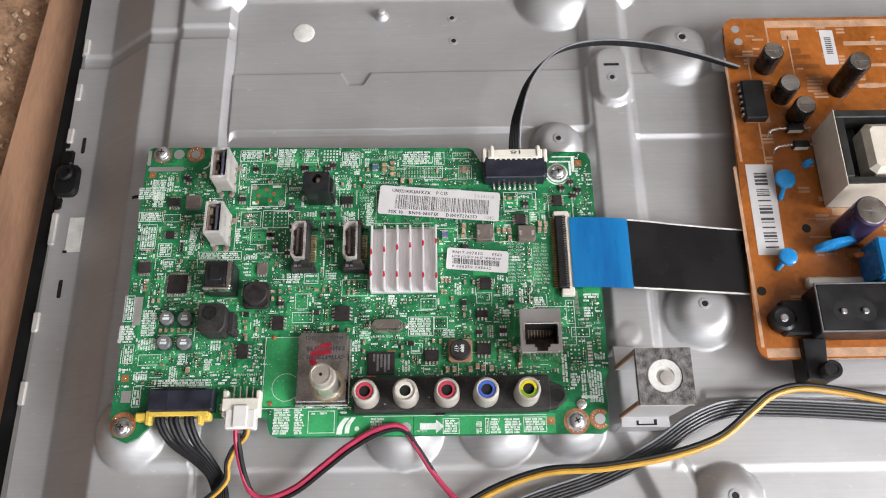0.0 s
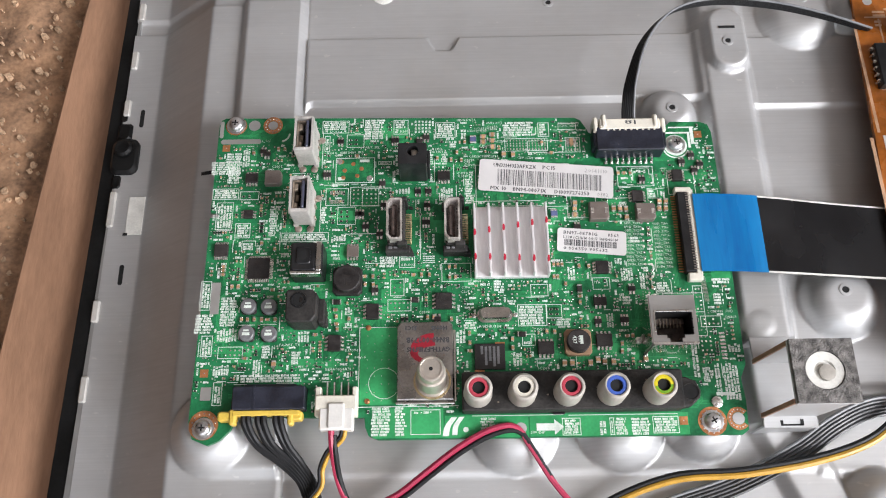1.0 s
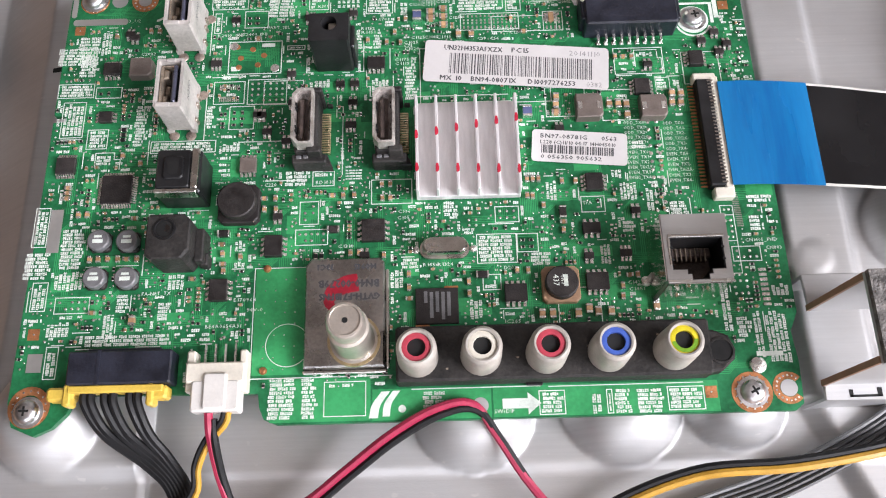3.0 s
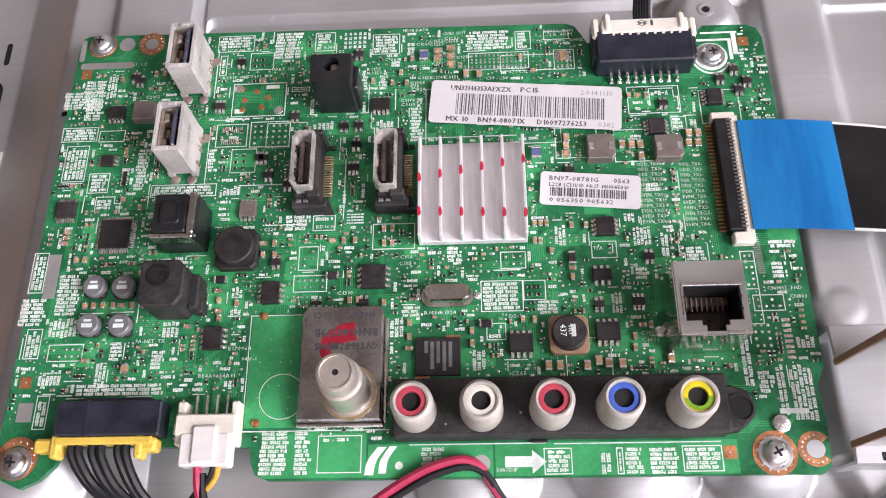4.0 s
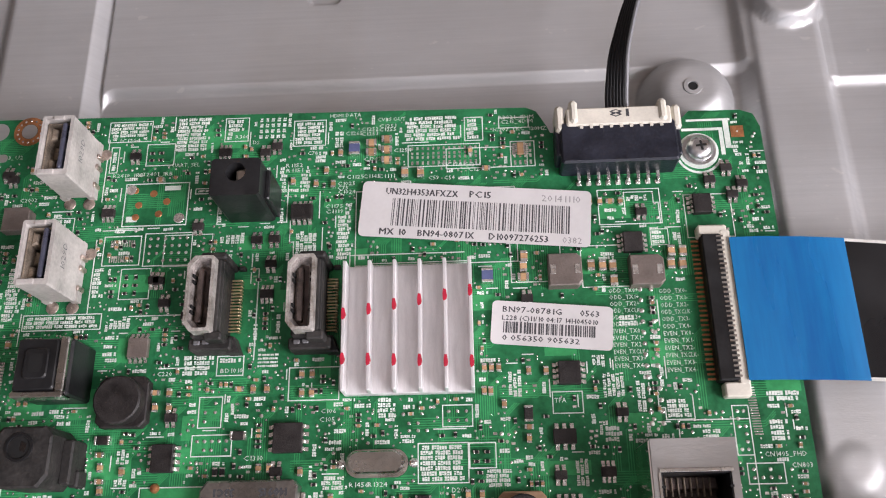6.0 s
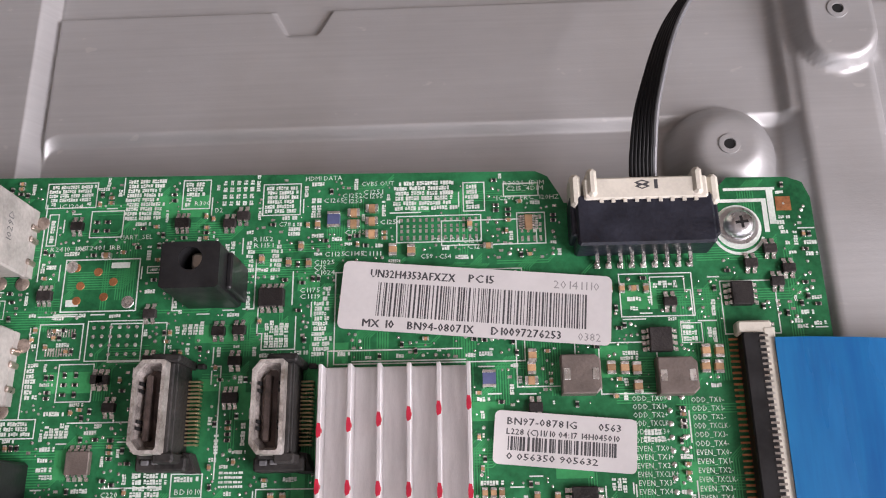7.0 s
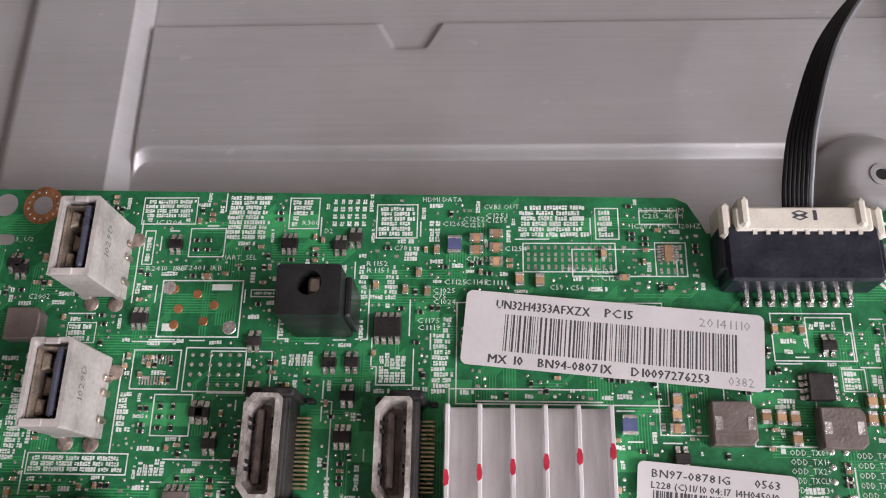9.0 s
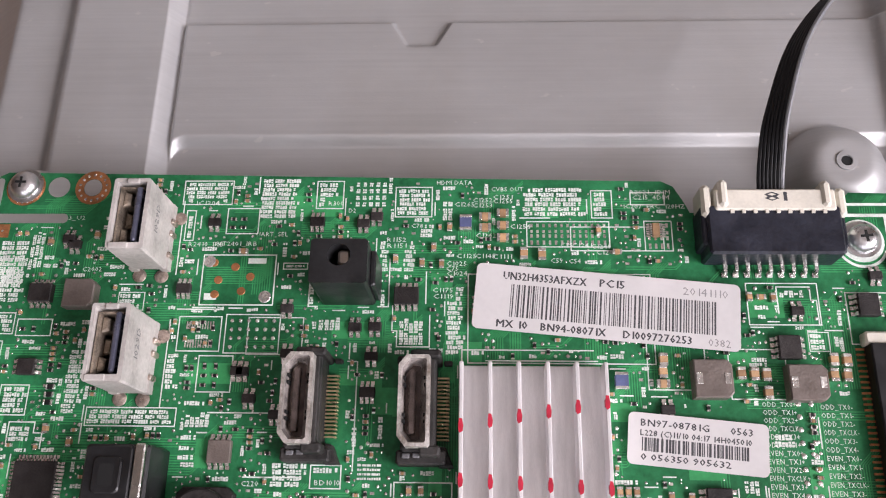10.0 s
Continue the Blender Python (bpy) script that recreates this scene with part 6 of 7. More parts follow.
for step in range(2600):
    x, y, w, d = r.uniform(-4, 160), r.uniform(3, 104), r.uniform(2.8, 6.5), r.uniform(1.8, 5.2)
    if not room(x - 0.3, y - 0.3, x + w + 0.3, y + d + 0.3) or step > 900 and w * d > 12:
        continue
    if r.random() < 0.5:
        n = int(d / 0.82)
        for k in range(n):
            bars(x, y + k * 0.82 + 0.05, w - r.uniform(0, 0.7), 0.68, r)
    else:
        n = int(w / 0.82)
        for k in range(n):
            bars(x + (k + 1) * 0.82 - 0.08, y, d - r.uniform(0, 0.7), 0.68, r, True)
    pick = r.random()
    if pick < 0.35:
        frame_line(x - 0.3, y - 0.3, x + w + 0.2, y + d + 0.2, 0.2)
    elif pick < 0.75:
        stepped(x - 0.35, y - 0.35, x + w + 0.3, y + d + 0.3, r)
    claim(x, y, x + w, y + d, 0.4)
for step in range(16000):
    x, y = r.uniform(-4, 162), r.uniform(3, 104)
    kind = r.random()
    if kind < 0.20:
        n, rz = r.randint(2, 4), r.choice((0, 90))
        w, d = (1.3 * n, 1.9) if rz else (1.9, 1.3 * n)
        if room(x, y, x + w, y + d + 1.0):
            me, nm = r.choice(((CAP_M, "capacitor"), (CAP_S, "capacitor"), (RES_M, "resistor")))
            for k in range(n):
                small(nm, me, x + (0.65 + 1.3 * k if rz else 0.95), y + (0.95 if rz else 0.65 + 1.3 * k), rz)
            bars(x, y + d + 0.1, w, 0.75, r)
            claim(x, y, x + w, y + d + 0.9, 0.1)
    elif kind < 0.46:
        n, rz = r.randint(2, 6), r.choice((0, 90))
        w, d = (0.95 * n, 1.3) if rz else (1.3, 0.95 * n)
        if room(x, y, x + w, y + d):
            for k in range(n):
                me, nm = (RES_S, "resistor") if r.random() < 0.6 else (CAP_S, "capacitor")
                small(nm, me, x + (0.47 + 0.95 * k if rz else 0.65), y + (0.65 if rz else 0.47 + 0.95 * k), rz)
            claim(x, y, x + w, y + d, 0.1)
    elif kind < 0.56:
        n = r.randint(2, 5)
        w, d = r.uniform(2.6, 5.0), 0.95 * n
        if room(x, y, x + w, y + d):
            for k in range(n):
                bars(x, y + k * 0.95 + 0.1, w - r.uniform(0, 0.8), 0.74, r)
            if r.random() < 0.35:
                frame_line(x - 0.3, y - 0.25, x + w + 0.2, y + d + 0.25, 0.16)
            claim(x, y, x + w, y + d, 0.3)
    elif kind < 0.68:
        n = r.randint(1, 4)
        w, d = 0.95 * n, r.uniform(2.4, 4.6)
        if room(x, y, x + w, y + d):
            for k in range(n):
                bars(x + k * 0.95 + 0.85, y, d - r.uniform(0, 0.8), 0.74, r, True)
            claim(x, y, x + w, y + d, 0.25)
    elif kind < 0.86:
        w = r.uniform(1.8, 3.6)
        if room(x, y, x + w, y + 0.9):
            bars(x, y + 0.1, w, 0.72, r)
            claim(x, y, x + w, y + 0.9, 0.15)
    else:
        if room(x, y, x + 0.7, y + 0.7):
            if r.random() < 0.5:
                solder_dot(x + 0.35, y + 0.35, r.uniform(0.25, 0.42))
            else:
                pads.quad(x, y, x + 0.7, y + 0.45, Z + 0.02)
            claim(x, y, x + 0.7, y + 0.7, 0)

for j in range(13):
    for x in (136.3, 138.3):
        solder_dot(x - 0.02 * j, 64.0 - j * 2.05, 0.5)
for step in range(80000):
    x, y, kind = r.uniform(-4, 162), r.uniform(3, 104), r.random()
    if not inside(x - 0.4, y - 0.4) or not inside(x + 2, y + 1.6):
        continue
    if kind < 0.5:
        w, up = r.uniform(1.5, 3.0), r.random() < 0.4
        if is_free(x, y, x + (0.7 if up else w), y + (w if up else 0.7)):
            bars(x + (0.7 if up else 0), y, w, 0.68, r, up)
            claim(x, y, x + (0.7 if up else w), y + (w if up else 0.7), 0)
    elif kind < 0.8:
        rz = r.choice((0, 90))
        w, d = (0.6, 1.1) if rz else (1.1, 0.6)
        if is_free(x, y, x + w, y + d):
            me, nm = (RES_S, "resistor") if r.random() < 0.62 else (CAP_S, "capacitor")
            small(nm, me, x + w / 2, y + d / 2, rz)
            claim(x, y, x + w, y + d, 0)
    elif is_free(x, y, x + 0.5, y + 0.5):
        solder_dot(x + 0.3, y + 0.3, r.uniform(0.18, 0.36))
        claim(x, y, x + 0.5, y + 0.5, 0)
# what gaps are left: short lettering, points and the smallest parts
for step in range(70000):
    x, y, kind = r.uniform(-4, 162), r.uniform(3, 104), r.random()
    if not inside(x - 0.5, y - 0.5) or not inside(x + 2.4, y + 2.4):
        continue
    if kind < 0.62:
        w, up, high = r.uniform(1.2, 3.4), r.random() < 0.45, r.choice((0.55, 0.65, 0.72))
        x1, y1 = (x + high, y + w) if up else (x + w, y + high)
        if is_gap(x, y, x1, y1):
            bars(x + (high if up else 0), y, w, high, r, up)
            claim(x - 0.1, y - 0.1, x1 + 0.1, y1 + 0.1, 0)
    elif kind < 0.72:
        rz = r.choice((0, 90))
        w, d = (0.6, 1.1) if rz else (1.1, 0.6)
        if is_gap(x - 0.1, y - 0.1, x + w + 0.1, y + d + 0.1):
            small(*(("resistor", RES_S) if r.random() < 0.7 else ("capacitor", CAP_S)), x + w / 2, y + d / 2, rz)
            claim(x, y, x + w, y + d, 0)
    elif kind < 0.86:
        w, up = r.uniform(1.6, 6.0), r.random() < 0.5
        x1, y1 = (x + 0.22, y + w) if up else (x + w, y + 0.22)
        if inside(x1, y1) and is_gap(x, y, x1, y1):
            silk.quad(x, y, x1, y1, ZS)
            claim(x, y, x1, y1, 0)
    elif is_gap(x, y, x + 0.5, y + 0.5):
        solder_dot(x + 0.25, y + 0.25, r.uniform(0.15, 0.28))
        claim(x, y, x + 0.5, y + 0.5, 0)
# long outlines beside the ports
for x, y0, y1 in ((31.9, 85.5, 99.5), (32.0, 62.5, 77.5), (64.6, 52.6, 70.5), (82.0, 69.9, 72.6), (69.4, 79.8, 88.6), (55.6, 79.8, 84.0)):
    silk.quad(x, y0, x + 0.22, y1, ZS + 0.002)
for y, x0, x1 in ((70.3, 63.0, 64.6), (79.8, 55.6, 57.4), (79.8, 67.6, 69.4), (72.4, 82.0, 104.0), (70.6, 86.0, 104.6), (79.2, 33.0, 41.0), (61.6, 40.2, 52.0), (51.4, 47.0, 56.0)):
    silk.quad(x0, y, x1, y + 0.22, ZS + 0.002)
for x, y, w, d in ((112.6, 66.0, 9.6, 8.0), (125.8, 64.6, 9.4, 8.4), (146.2, 73.8, 9.0, 9.0), (100.8, 90.0, 16.2, 4.6), (45.6, 71.4, 9.6, 6.6), (112.0, 14.8, 9.4, 9.2), (140.5, 26.0, 12.5, 14.0)):
    frame_line(x, y, x + w, y + d, 0.2)
part("silkscreen", silk, SILK, board, "white printed lettering and outlines")
tagged(part("solder_layer", pads, SOLDER, board, "tinned pads and solder points"), kind="stuff")
tagged(part("trace_layer", traces, GREEN_LIGHT, board, "lighter green copper traces under the mask"), kind="stuff")
for nm, fm in JOINED.items():
    if fm.v:
        tagged(part("small_" + nm + "s", fm, [CERAMIC if nm == "capacitor" else RESIST, SOLDER], board, "tiny surface-mounted " + nm + "s"), kind="stuff")


# ---- cables ----
def wire(name, pts, rad, material, parent, label="", steps=7):
    return part(name, Form().tube(smooth_line(pts, steps), rad, 8), material, parent, label, smooth=True)


def bundle(parent, centre, count, pitch, rad, tilt, colours, steps=8):
    """Wires side by side along one line; tilt: how far the flat lies on edge, along the way."""
    line = smooth_line(centre, steps)
    n = len(line)
    offs = []
    for i, p in enumerate(line):
        d = (line[min(i + 1, n - 1)] - line[max(i - 1, 0)]).normalized()
        s = d.cross(Vector((0, 0, 1))).normalized()
        u = s.cross(d)
        q = i / (n - 1) * (len(tilt) - 1)
        k = min(int(q), len(tilt) - 2)
        a = radians(tilt[k] + (tilt[k + 1] - tilt[k]) * (q - k))
        offs.append(s * math.cos(a) + u * math.sin(a))
    for j in range(count):
        o = (j - (count - 1) / 2) * pitch
        part("wire", Form().tube([p + v * o for p, v in zip(line, offs)], rad, 8), colours[j % len(colours)], parent, smooth=True)


top_cable = thing("power_cable", "flat black cable with a grey edge and white plug", "cable", (135, 98, 13))
plug = part("plug", Form().box(124.4, 144.4, 95.2, 99.0, Z + 0.8, Z + 6.4, c=0.3), IVORY, top_cable, "white cable plug")
for x0, x1, y0, y1, z1 in ((122.3, 124.0, 94.2, 100.0, 6.0), (125.0, 126.6, 95.6, 100.6, 6.9), (142.0, 143.6, 95.6, 100.4, 6.9), (144.6, 146.3, 94.2, 99.4, 6.0)):
    part("latch_ear", Form().box(x0, x1, y0, y1, Z + 0.6, Z + z1, c=0.5), IVORY, plug)
g = Form()
letters(g, "18", 137.6, 98.4, Z + 6.42, 1.7, fit=5.4, flip=True)
part("print", g, INK, plug)
g = Form()
for k in range(9):
    g.box(126.9 + k * 1.9, 127.5 + k * 1.9, 94.7, 95.3, Z + 1, Z + 6.3)
part("ribs", g, IVORY, plug)
bundle(top_cable, [(134.6, 98.0, Z + 3.6), (134.8, 104, Z + 5.5), (136.2, 113, Z + 8), (141.5, 127, Z + 10), (152.0, 138.5, Z + 10), (168, 144, Z + 8), (188, 144.6, Z + 5), (206, 141.4, Z + 3), (224, 136.5, Z + 0.5)], 7, 0.62, 0.42, (0, 20, 45, 65, 80, 85, 80, 70),
       [WIRE_BLACK] * 6 + [WIRE_GREY])

flat_cable = thing("flat_ribbon_cable", "black flat ribbon cable with a blue end", "cable", (180, 58, 12))


def sheet(sections, thick):
    f = Form()
    v, n = [], len(sections)
    for x, y0, y1, z in sections:
        v += [(x, y0, z), (x, y1, z), (x, y1, z - thick), (x, y0, z - thick)]
    fs = [(4 * i + a, 4 * (i + 1) + a, 4 * (i + 1) + (a + 1) % 4, 4 * i + (a + 1) % 4) for i in range(n - 1) for a in range(4)]
    return f.faces(v, [q[::-1] for q in fs] + [(0, 1, 2, 3), (4 * n - 1, 4 * n - 2, 4 * n - 3, 4 * n - 4)])


ribbon = [(153.0, 46.2, 72.6, 15.1), (158, 46.1, 72.5, 15.5), (166, 45.9, 72.3, 15.2), (174, 45.7, 72.0, 14.4), (182, 45.5, 71.6, 13.4), (190, 45.3, 71.0, 12.3), (199, 45.0, 70.4, 11.2), (208, 44.6, 69.8, 10.3), (217, 44.2, 69.2, 9.6), (232, 43.8, 68.6, 9.0)]
part("black_film", sheet([(x, a + 0.5, b - 0.5, z) for x, a, b, z in ribbon], 0.22), FFC_BLACK, flat_cable, "black film", smooth=True)
part("white_edge", sheet([(x, a - 0.1, a + 0.5, z - 0.02) for x, a, b, z in ribbon[3:]], 0.2), WHITE_PL, flat_cable)
part("white_edge", sheet([(x, b - 0.5, b + 0.1, z - 0.02) for x, a, b, z in ribbon[3:]], 0.2), WHITE_PL, flat_cable)
part("blue_stiffener", sheet([(x, a - 0.1, b + 0.1, z + 0.18) for x, a, b, z in ribbon[:4]], 0.2), FFC_BLUE, flat_cable, "bright blue stiffener film", smooth=True)

wifi = thing("wire_harness", "black wires with a yellow-latched plug in the board", "cable", (18, 2, 12))
part("yellow_plug", Form().box(9.4, 29.0, 3.0, 4.5, Z + 1.0, Z + 4.2, c=0.2).box(4.8, 10.4, 1.6, 4.4, Z + 0.4, Z + 3.6, c=0.5).box(8.4, 10.2, 0.4, 5.0, Z + 0.8, Z + 4.0, c=0.4).box(25.4, 29.8, 1.6, 4.4, Z + 0.4, Z + 3.6, c=0.5).box(25.6, 27.2, 0.2, 5.0, Z + 0.8, Z + 4.0, c=0.4), YELLOW, wifi, "yellow plug latch")
for k, x in enumerate((12.4, 13.8, 16.6, 18.4, 21.8, 23.4)):
    o = k - 2.5
    wire("wire", [(x, 4.0, Z + 2.4), (x + 0.2, 0.6, Z + 2.0), (x + 2.8 - o * 0.3, -5.0, Z - 1.5), (26.6 + o * 0.95, -10.5 + o * 0.25, Z - 5), (31.2 + o * 0.8, -17, Z - 7), (33.0 + o * 0.75, -28, Z - 7.5), (33.4 + o * 0.7, -60, Z - 8)], 0.95, WIRE_BLACK, wifi)

lead = thing("speaker_lead", "white plug with crimson, black and yellow wires", "cable", (41, 0, 12))
part("plug", Form().box(35.0, 45.0, -1.6, 4.9, Z + 0.8, Z + 4.8, c=0.4).box(37.6, 42.4, -1.2, 6.2, Z + 4.4, Z + 5.4, c=0.35), PLUG_WHITE, lead, "white plug housing")
RUN = [(38.4, -1.5, Z + 2.6), (38.6, -6, Z + 1), (39.6, -14, Z - 5), (42.6, -20.6, Z - 7.5), (48, -22.4, Z - 8), (57, -19.2, Z - 7), (66, -13.0, Z - 4), (75.5, -6.6, Z), (85, -1.8, Z + 1.6), (92.6, -1.0, Z + 1.2), (97.5, -7.0, Z - 2), (104, -16.5, Z - 6), (112, -25, Z - 8), (128, -38, Z - 8.5)]
wire("crimson_wire", RUN, 0.92, WIRE_RED, lead, "crimson wire")
wire("black_wire", [(x + 1.0, y - 1.2, z - 0.5) for x, y, z in RUN], 0.85, WIRE_BLACK, lead, "black wire")
RUN = [(42.6, -1.5, Z + 2.6), (41.8, -4.0, Z + 2), (38.0, -7.5, Z - 0.5), (35.6, -12, Z - 3), (35.4, -16.5, Z - 4), (32.5, -20.5, Z - 4.5), (27, -24.5, Z - 6), (18, -32, Z - 8)]
wire("yellow_wire", RUN, 0.62, WIRE_YELLOW, lead, "yellow wire")
wire("black_wire", [(x - 0.9, y + 0.5, z + 0.2) for x, y, z in RUN], 0.62, WIRE_BLACK, lead, "black wire")

RUN = [(96, -40, 2.2), (117, -24.6, 3.5), (138.5, -16.4, 6), (160, -15.0, 7.5), (182, -11.6, 8), (199, -6.2, 8), (210.5, 2.2, 8.5), (219, 8.2, 8.5), (229.5, 10.6, 8), (243, 9.2, 7), (257, 6.4, 6.5), (280, 2, 6), (330, -4, 6)]
pair = thing("twin_wire", "yellow and black wire pair lying across the plate", "cable", (150, -15, 3))
wire("yellow_wire", RUN, 0.95, WIRE_YELLOW, pair, "yellow wire")
wire("black_wire", [(x - 0.35, y + 1.5, z + 0.1) for x, y, z in RUN], 0.8, WIRE_BLACK, pair, "black wire")
grey_cable = thing("flat_cable", "flat cable of dark grey wires on the steel plate", "cable", (180, -8, 3))
bundle(grey_cable, [(104, -42, 2.0), (131, -26.6, 2.2), (158, -17.6, 2.6), (177.5, -8.6, 5), (190, -0.6, 7), (203, 4.6, 5), (219, 5.4, 3.4), (249, 3.8, 2.6), (290, 0, 2.4), (330, -3, 2.4)], 6, 1.05, 0.56, (5, 0, -8, -14, -18, -14, -5, 0), [WIRE_GREY] + [WIRE_DARK] * 5)


# ---- the power supply board ----
PZ = 11.6
psu = thing("power_supply_board", "orange-brown power supply board with capacitors and transformer", "circuit board", (260, 90, 9.9))
EDGE = [(222.8, 159.0), (225.0, 160.6), (330, 160.6), (330, 20.2), (219.0, 20.2), (216.0, 22.0), (215.0, 25.0), (221.4, 157.0)]
part("substrate", Form().prism(EDGE[::-1], PZ - 1.6, PZ), PHENOLIC, psu, "orange-brown phenolic board")
ink = Form()
for x0, y0, x1, y1 in ((224.0, 142.4, 238, 143.0), (238.0, 143.0, 238.7, 159.4), (238.7, 156.0, 330, 159.4), (216.4, 24.4, 217.6, 94), (218, 20.8, 330, 24.0), (250, 73.5, 330, 76.6), (224.4, 112.6, 233.5, 116.2), (246, 126, 246.5, 152), (268, 147, 330, 149.0), (272, 137, 330, 138.4),
                       (270, 127.5, 330, 129.2), (228.6, 94.8, 229.2, 142), (219.4, 96, 220.4, 142), (240.2, 64.8, 252.6, 65.4), (240.2, 72.0, 252.6, 72.6), (246.0, 79.2, 254, 81.2), (243.8, 150, 250.5, 154.6)):
    ink.quad(x0, y0, x1, y1, PZ + 0.03)
r2 = random.Random(4)
for _ in range(70):
    x, y, w = r2.uniform(222, 300), r2.uniform(26, 154), r2.uniform(1.5, 6)
    for k in range(r2.randint(1, 3)):
        ink.quad(x, y + k * 1.5, x + w, y + k * 1.5 + 0.9, PZ + 0.025 + 0.001 * k)
part("board_print", ink, PINK_INK, psu, "pale printed lines")
dark = Form()
for _ in range(26):
    x, y, w, d = r2.uniform(222, 300), r2.uniform(26, 150), r2.uniform(3, 16), r2.uniform(0.6, 3)
    dark.quad(x, y, x + w, y + d, PZ + 0.012)
part("copper_shadows", dark, mat("brown_board_over_copper", (0.30, 0.10, 0.02), 0.38, 0, 0.15, 90), psu, "browner fields over copper")
for x, y in ((226, 155.6), (226.4, 149.6), (219.6, 44.8), (239.5, 68.5)):
    part("board_hole", Form().lathe(x, y, [(1.7, PZ + 0.02), (1.6, PZ + 0.05)], 18), STEEL if y > 100 else DARK, psu)


def upright_cap(x, y, rad, h, lean=0.0, sleeve=CAP_BROWN):
    ob = part("electrolytic_capacitor", Form().lathe(x, y, [(rad, PZ), (rad, PZ + 1.0), (rad * 0.95, PZ + 1.5), (rad, PZ + 2.0), (rad, PZ + h - 0.7), (rad * 0.9, PZ + h)], 28), sleeve, psu, "dark sleeved electrolytic capacitor", smooth=True)
    part("vent_top", Form().lathe(x, y, [(rad * 0.9, PZ + h - 0.1), (rad * 0.86, PZ + h + 0.12), (rad * 0.4, PZ + h + 0.06)], 28), NICKEL, ob, "bare metal top", smooth=True)
    part("vent_score", Form().box(x - rad * 0.6, x + rad * 0.6, y - 0.12, y + 0.12, PZ + h + 0.08, PZ + h + 0.16), INDUCTOR_TOP, ob)
    part("stripe", Form().lathe(x, y, [(rad + 0.03, PZ + 2), (rad + 0.03, PZ + h - 1.2)], 40, cap0=False, cap1=False), sleeve, ob)


upright_cap(234.8, 137.6, 4.0, 11)
upright_cap(239.2, 124.0, 4.0, 10)
upright_cap(243.4, 114.4, 4.0, 10)
upright_cap(262.0, 127.0, 4.2, 19)
upright_cap(253.5, 66.5, 5.6, 20, sleeve=mat("dark_violet_sleeve", (0.05, 0.035, 0.09), 0.35, 0, 0.2, 200))

ob = part("output_socket", Form().box(223.2, 231.8, 112.8, 129.6, PZ, PZ + 3.6, c=0.4), PLASTIC, psu, "black output socket")
for k in range(6):
    part("pin", Form().box(222.4, 223.3, 114.6 + k * 2.6, 115.4 + k * 2.6, PZ + 0.5, PZ + 2.6), SOLDER, ob)
for x, y in ((241.0, 108.6), (242.0, 101.4)):
    d = part("diode", Form().box(x - 3.2, x + 3.2, y - 1.5, y + 1.5, PZ + 1.2, PZ + 4.2, c=0.6), PLASTIC, psu, "black axial diode")
    part("band", Form().box(x - 3.0, x + 3.1, y - 1.55, y - 0.2, PZ + 1.3, PZ + 4.0, c=0.5), TAPE, d)
    part("lead", Form().tube(smooth_line([(x - 9.5, y - 2.0, PZ), (x - 8.6, y - 0.6, PZ + 2.0), (x - 3, y, PZ + 2.8)], 5), 0.5, 8), SOLDER, d, smooth=True)
    part("lead", Form().tube([(x + 3, y, PZ + 2.8), (x + 5.5, y, PZ + 2.6), (x + 6.5, y, PZ)], 0.5, 8), SOLDER, d, smooth=True)


def disc_cap(x, y, rad, rz, lift=2.0, thick=1.5, long=1.0):
    c, s = math.cos(radians(rz)), math.sin(radians(rz))
    f = Form()
    rings = []
    for q, w in ((-1.0, 0.55), (-0.6, 0.95), (0.0, 1.0), (0.6, 0.95), (1.0, 0.55)):
        rings.append([(x + c * rad * long * w * math.cos(2 * math.pi * k / 20) - s * thick * q, y + s * rad * long * w * math.cos(2 * math.pi * k / 20) + c * thick * q, PZ + lift + rad + rad * w * math.sin(2 * math.pi * k / 20)) for k in range(20)])
    v = [p for ring_ in rings for p in ring_]
    f.faces(v, [(a * 20 + k, a * 20 + (k + 1) % 20, (a + 1) * 20 + (k + 1) % 20, (a + 1) * 20 + k) for a in range(4) for k in range(20)] + [tuple(range(80, 100)), tuple(range(19, -1, -1))])
    ob = part("disc_capacitor", f, CAP_BLUE, psu, "glossy blue disc capacitor", smooth=True)
    for o in (-0.5, 0.5):
        part("lead", Form().tube([(x + c * rad * o, y + s * rad * o, PZ), (x + c * rad * o, y + s * rad * o, PZ + lift + 0.6)], 0.35, 6), SOLDER, ob)


def bent_disc(x, y, rad, lead):
    """A disc capacitor bent over until it lies nearly flat."""
    ob = part("disc_capacitor", Form().lathe(x, y, [(rad * 0.5, PZ + 2.0), (rad * 0.9, PZ + 2.5), (rad, PZ + 3.2), (rad * 0.9, PZ + 4.0), (rad * 0.5, PZ + 4.5)], 24), CAP_BLUE, psu, "glossy blue disc capacitor", smooth=True)
    part("neck", Form().tube(smooth_line([(x, y, PZ + 3.2), (x + lead[0] * 0.8, y + lead[1] * 0.8, PZ + 2.6), (x + lead[0] * 1.5, y + lead[1] * 1.5, PZ)], 5), 0.9, 8), CAP_BLUE, ob, smooth=True)


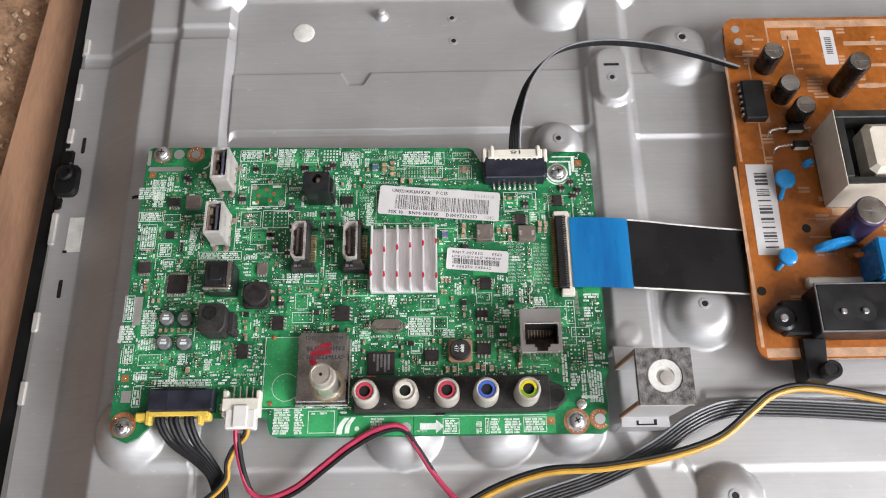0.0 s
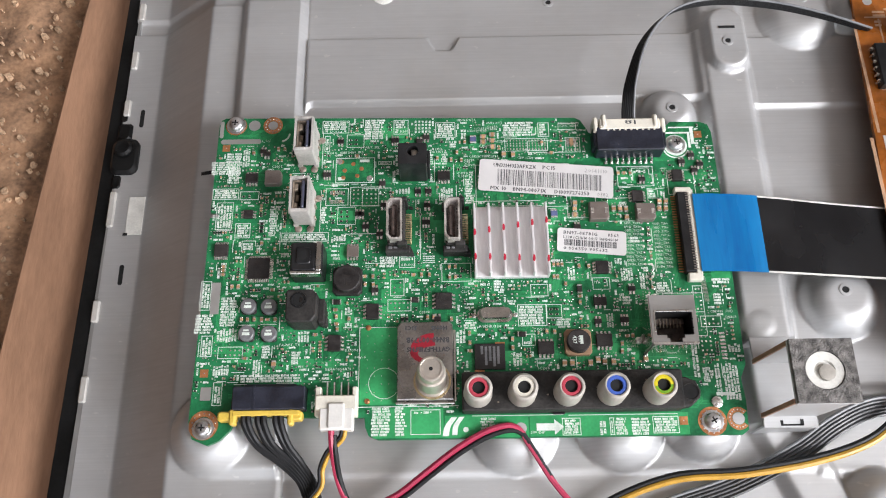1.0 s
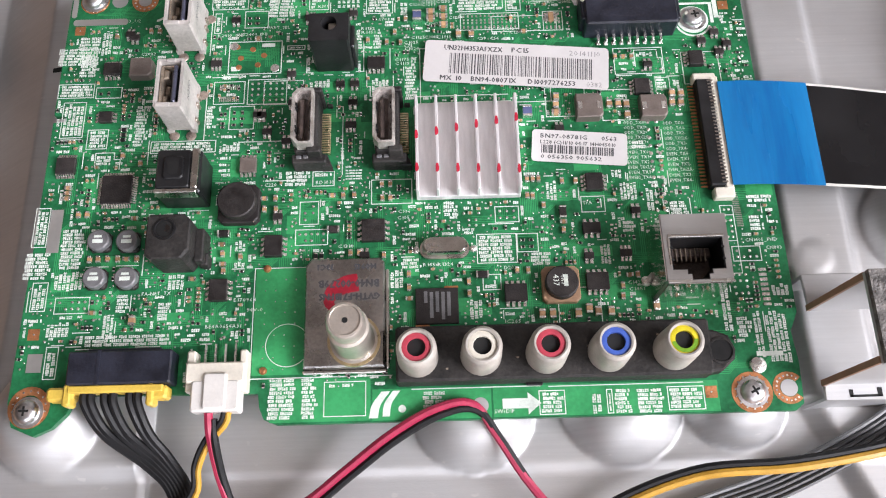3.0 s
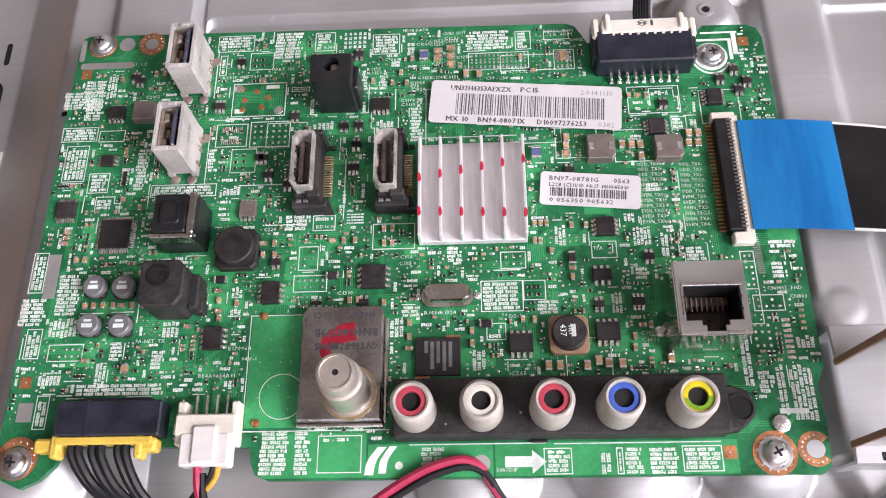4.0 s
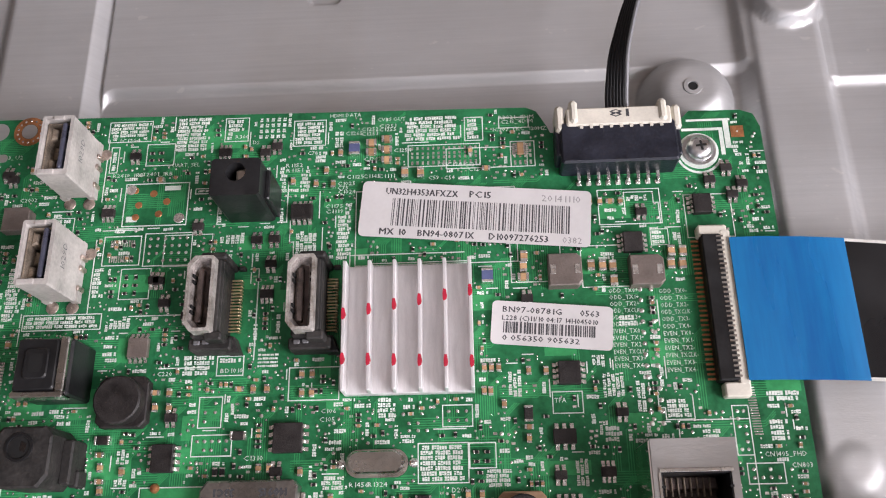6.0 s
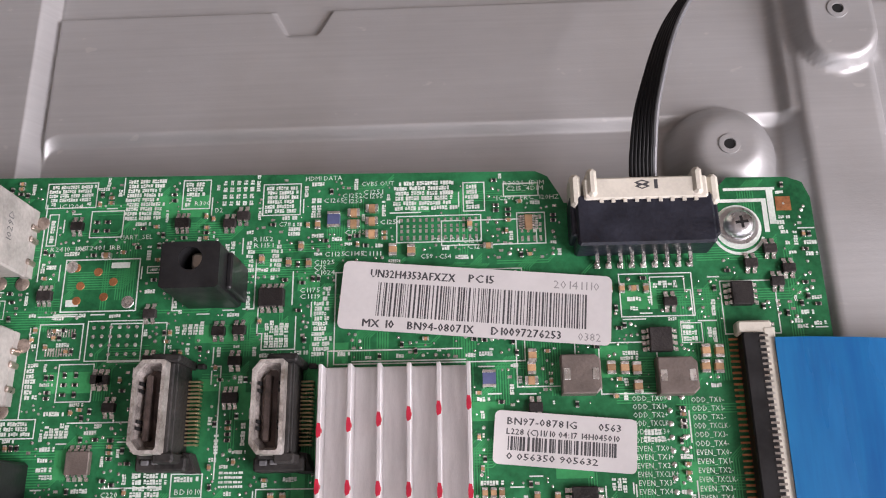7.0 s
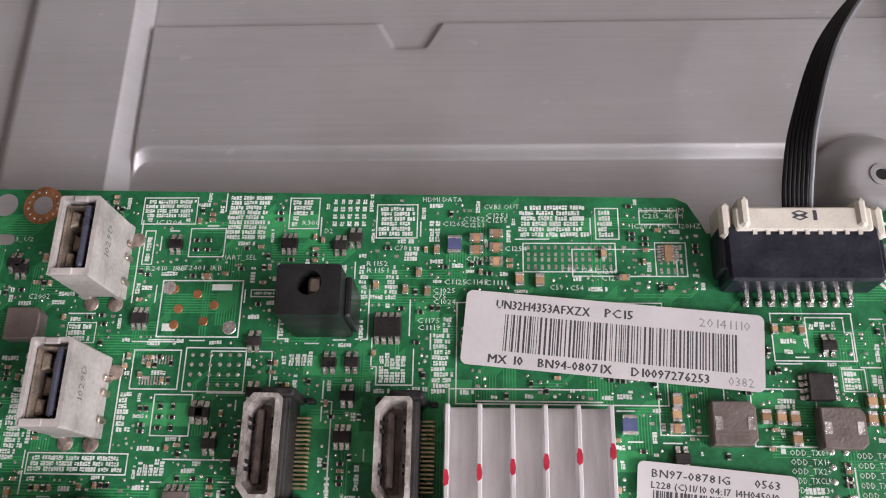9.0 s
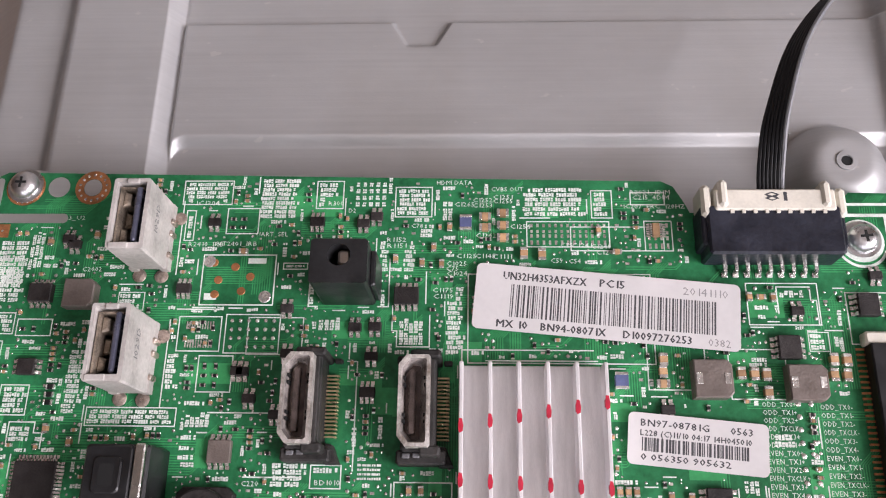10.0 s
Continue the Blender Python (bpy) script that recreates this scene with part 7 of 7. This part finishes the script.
bent_disc(233.6, 87.0, 3.9, (-1.2, -4.6))
disc_cap(243.4, 93.6, 2.2, 25, 0.4, 1.3)
bent_disc(229.6, 56.4, 3.4, (-2.2, -2.4))
disc_cap(246.0, 60.0, 4.2, 12, 1.0, 1.6, 1.9)
for x, y in ((253.4, 62.4), (256.4, 56.8)):
    part("coated_lead", Form().tube(smooth_line([(x - 3, y - 0.4, PZ + 3), (x, y, PZ + 3.6), (x + 4, y - 0.6, PZ + 1.2), (x + 5, y - 0.8, PZ)], 5), 1.0, 8), ORANGE, psu, "orange coated lead", smooth=True)
lab = part("label_sticker", Form().prism([(221.0, 94.8), (220.6, 58.4), (230.2, 58.2), (231.2, 94.6)], PZ + 0.03, PZ + 0.12), PAPER, psu, "long white bar-code label")
g = Form()
y = 61.0
rb = random.Random(9)
while y < 91:
    w = rb.choice((0.35, 0.6, 1.0))
    g.quad(223.6, y, 228.4, y + w, PZ + 0.13)
    y += w + rb.choice((0.4, 0.6, 1.6))
part("print", g, INK, lab)
lab = part("label_sticker", Form().prism(rounded(259.2, 138.2, 264.6, 154.4, 0.6), PZ + 0.03, PZ + 0.12), PAPER, psu, "small white label")
g = Form()
for k in range(9):
    g.quad(260.6, 143.2 + k * 0.9, 263.2, 143.7 + k * 0.9, PZ + 0.13)
part("print", g, INK, lab)


def transformer(x0, x1, y0, y1):
    ob = part("transformer", Form().box(x0, x1, y0, y0 + 3.0, PZ, PZ + 20, c=0.4).box(x0, x1, y1 - 3.0, y1, PZ, PZ + 20, c=0.4).box(x0, x0 + 3.0, y0 + 3.0, y1 - 3.0, PZ, PZ + 20, c=0.4), FERRITE, psu, "ferrite transformer with cream winding")
    part("tape_wrap", Form().box(x0 - 0.3, x1, y0 - 0.3, y0 - 0.05, PZ + 1, PZ + 20.1).box(x0 - 0.3, x0 - 0.05, y0, y1, PZ + 1, PZ + 20.1), TAPE, ob, "cream tape round the core")
    part("winding", Form().box(x0 + 9.0, x1, y0 + 4.4, y1 - 5.2, PZ + 2, PZ + 20.6, c=2.0), TAPE, ob, "cream taped winding")
    part("bobbin", Form().box(x0 + 3.0, x0 + 10.4, y0 + 3.2, y1 - 3.2, PZ, PZ + 12.0, c=0.4), PLASTIC, ob)


transformer(247.6, 284.0, 76.5, 105.8)
part("film_capacitor", Form().box(256.0, 282, 44.8, 59.5, PZ, PZ + 14, c=0.8), CAP_BLUE, psu, "blue film capacitor box")
part("fuse_holder", Form().box(235.0, 255.5, 45.4, 49.0, PZ, PZ + 2.6, c=0.8), TAPE, psu, "pale fuse tube")


def mains_socket():
    ob = part("mains_socket", Form().box(233.2, 276, 26.6, 43.4, PZ, PZ + 11.5, c=0.7).box(224.0, 234, 28.0, 40.4, PZ, PZ + 3.5, c=0.8).prism([(229.5, 12.5), (236.5, 11.6), (238, 27), (229.5, 27)], PZ - 8, PZ + 2.6, inset=0.6), PLASTIC, psu, "black two-pin mains socket")
    part("mounting_ear", Form().lathe(224.4, 33.8, [(4.6, PZ), (4.5, PZ + 3.6), (3.4, PZ + 4.2), (2.0, PZ + 3.9)], 24), PLASTIC, ob, smooth=True)
    part("ear_screw", Form().lathe(224.4, 33.8, [(1.5, PZ + 3.9), (1.2, PZ + 4.2)], 14), CHROME, ob)
    part("screw_post", Form().lathe(236.5, 15.0, [(3.2, 0.5), (3.2, PZ + 6.6), (2.9, PZ + 7), (1.7, PZ + 7), (1.6, PZ + 6.4)], 24), PLASTIC, ob, smooth=True)
    part("post_bore", Form().lathe(236.5, 15.0, [(1.65, PZ + 6.6), (1.6, PZ + 6.75)], 16), DARK, ob)
    part("mouth", Form().lathe(241.4, 33.6, [(3.7, PZ + 11.4), (3.7, PZ + 11.56)], 24).lathe(248.6, 33.6, [(3.7, PZ + 11.4), (3.7, PZ + 11.57)], 24).box(241, 249, 31.0, 36.4, PZ + 11.4, PZ + 11.55), DARK, ob, "figure-of-eight mouth")
    for x in (241.4, 248.6):
        part("pin", Form().lathe(x, 33.4, [(1.15, PZ + 11.5), (1.15, PZ + 12.0), (0.7, PZ + 12.4)], 14), CHROME, ob, smooth=True)
    rim = Form()
    for x0, x1, y0, y1 in ((233.0, 276, 26.4, 26.9), (233.0, 276, 43.1, 43.6), (233.0, 233.5, 26.9, 43.1)):
        rim.box(x0, x1, y0, y1, PZ + 10.9, PZ + 11.7, c=0.1)
    part("rim", rim, INDUCTOR_TOP, ob)


mains_socket()
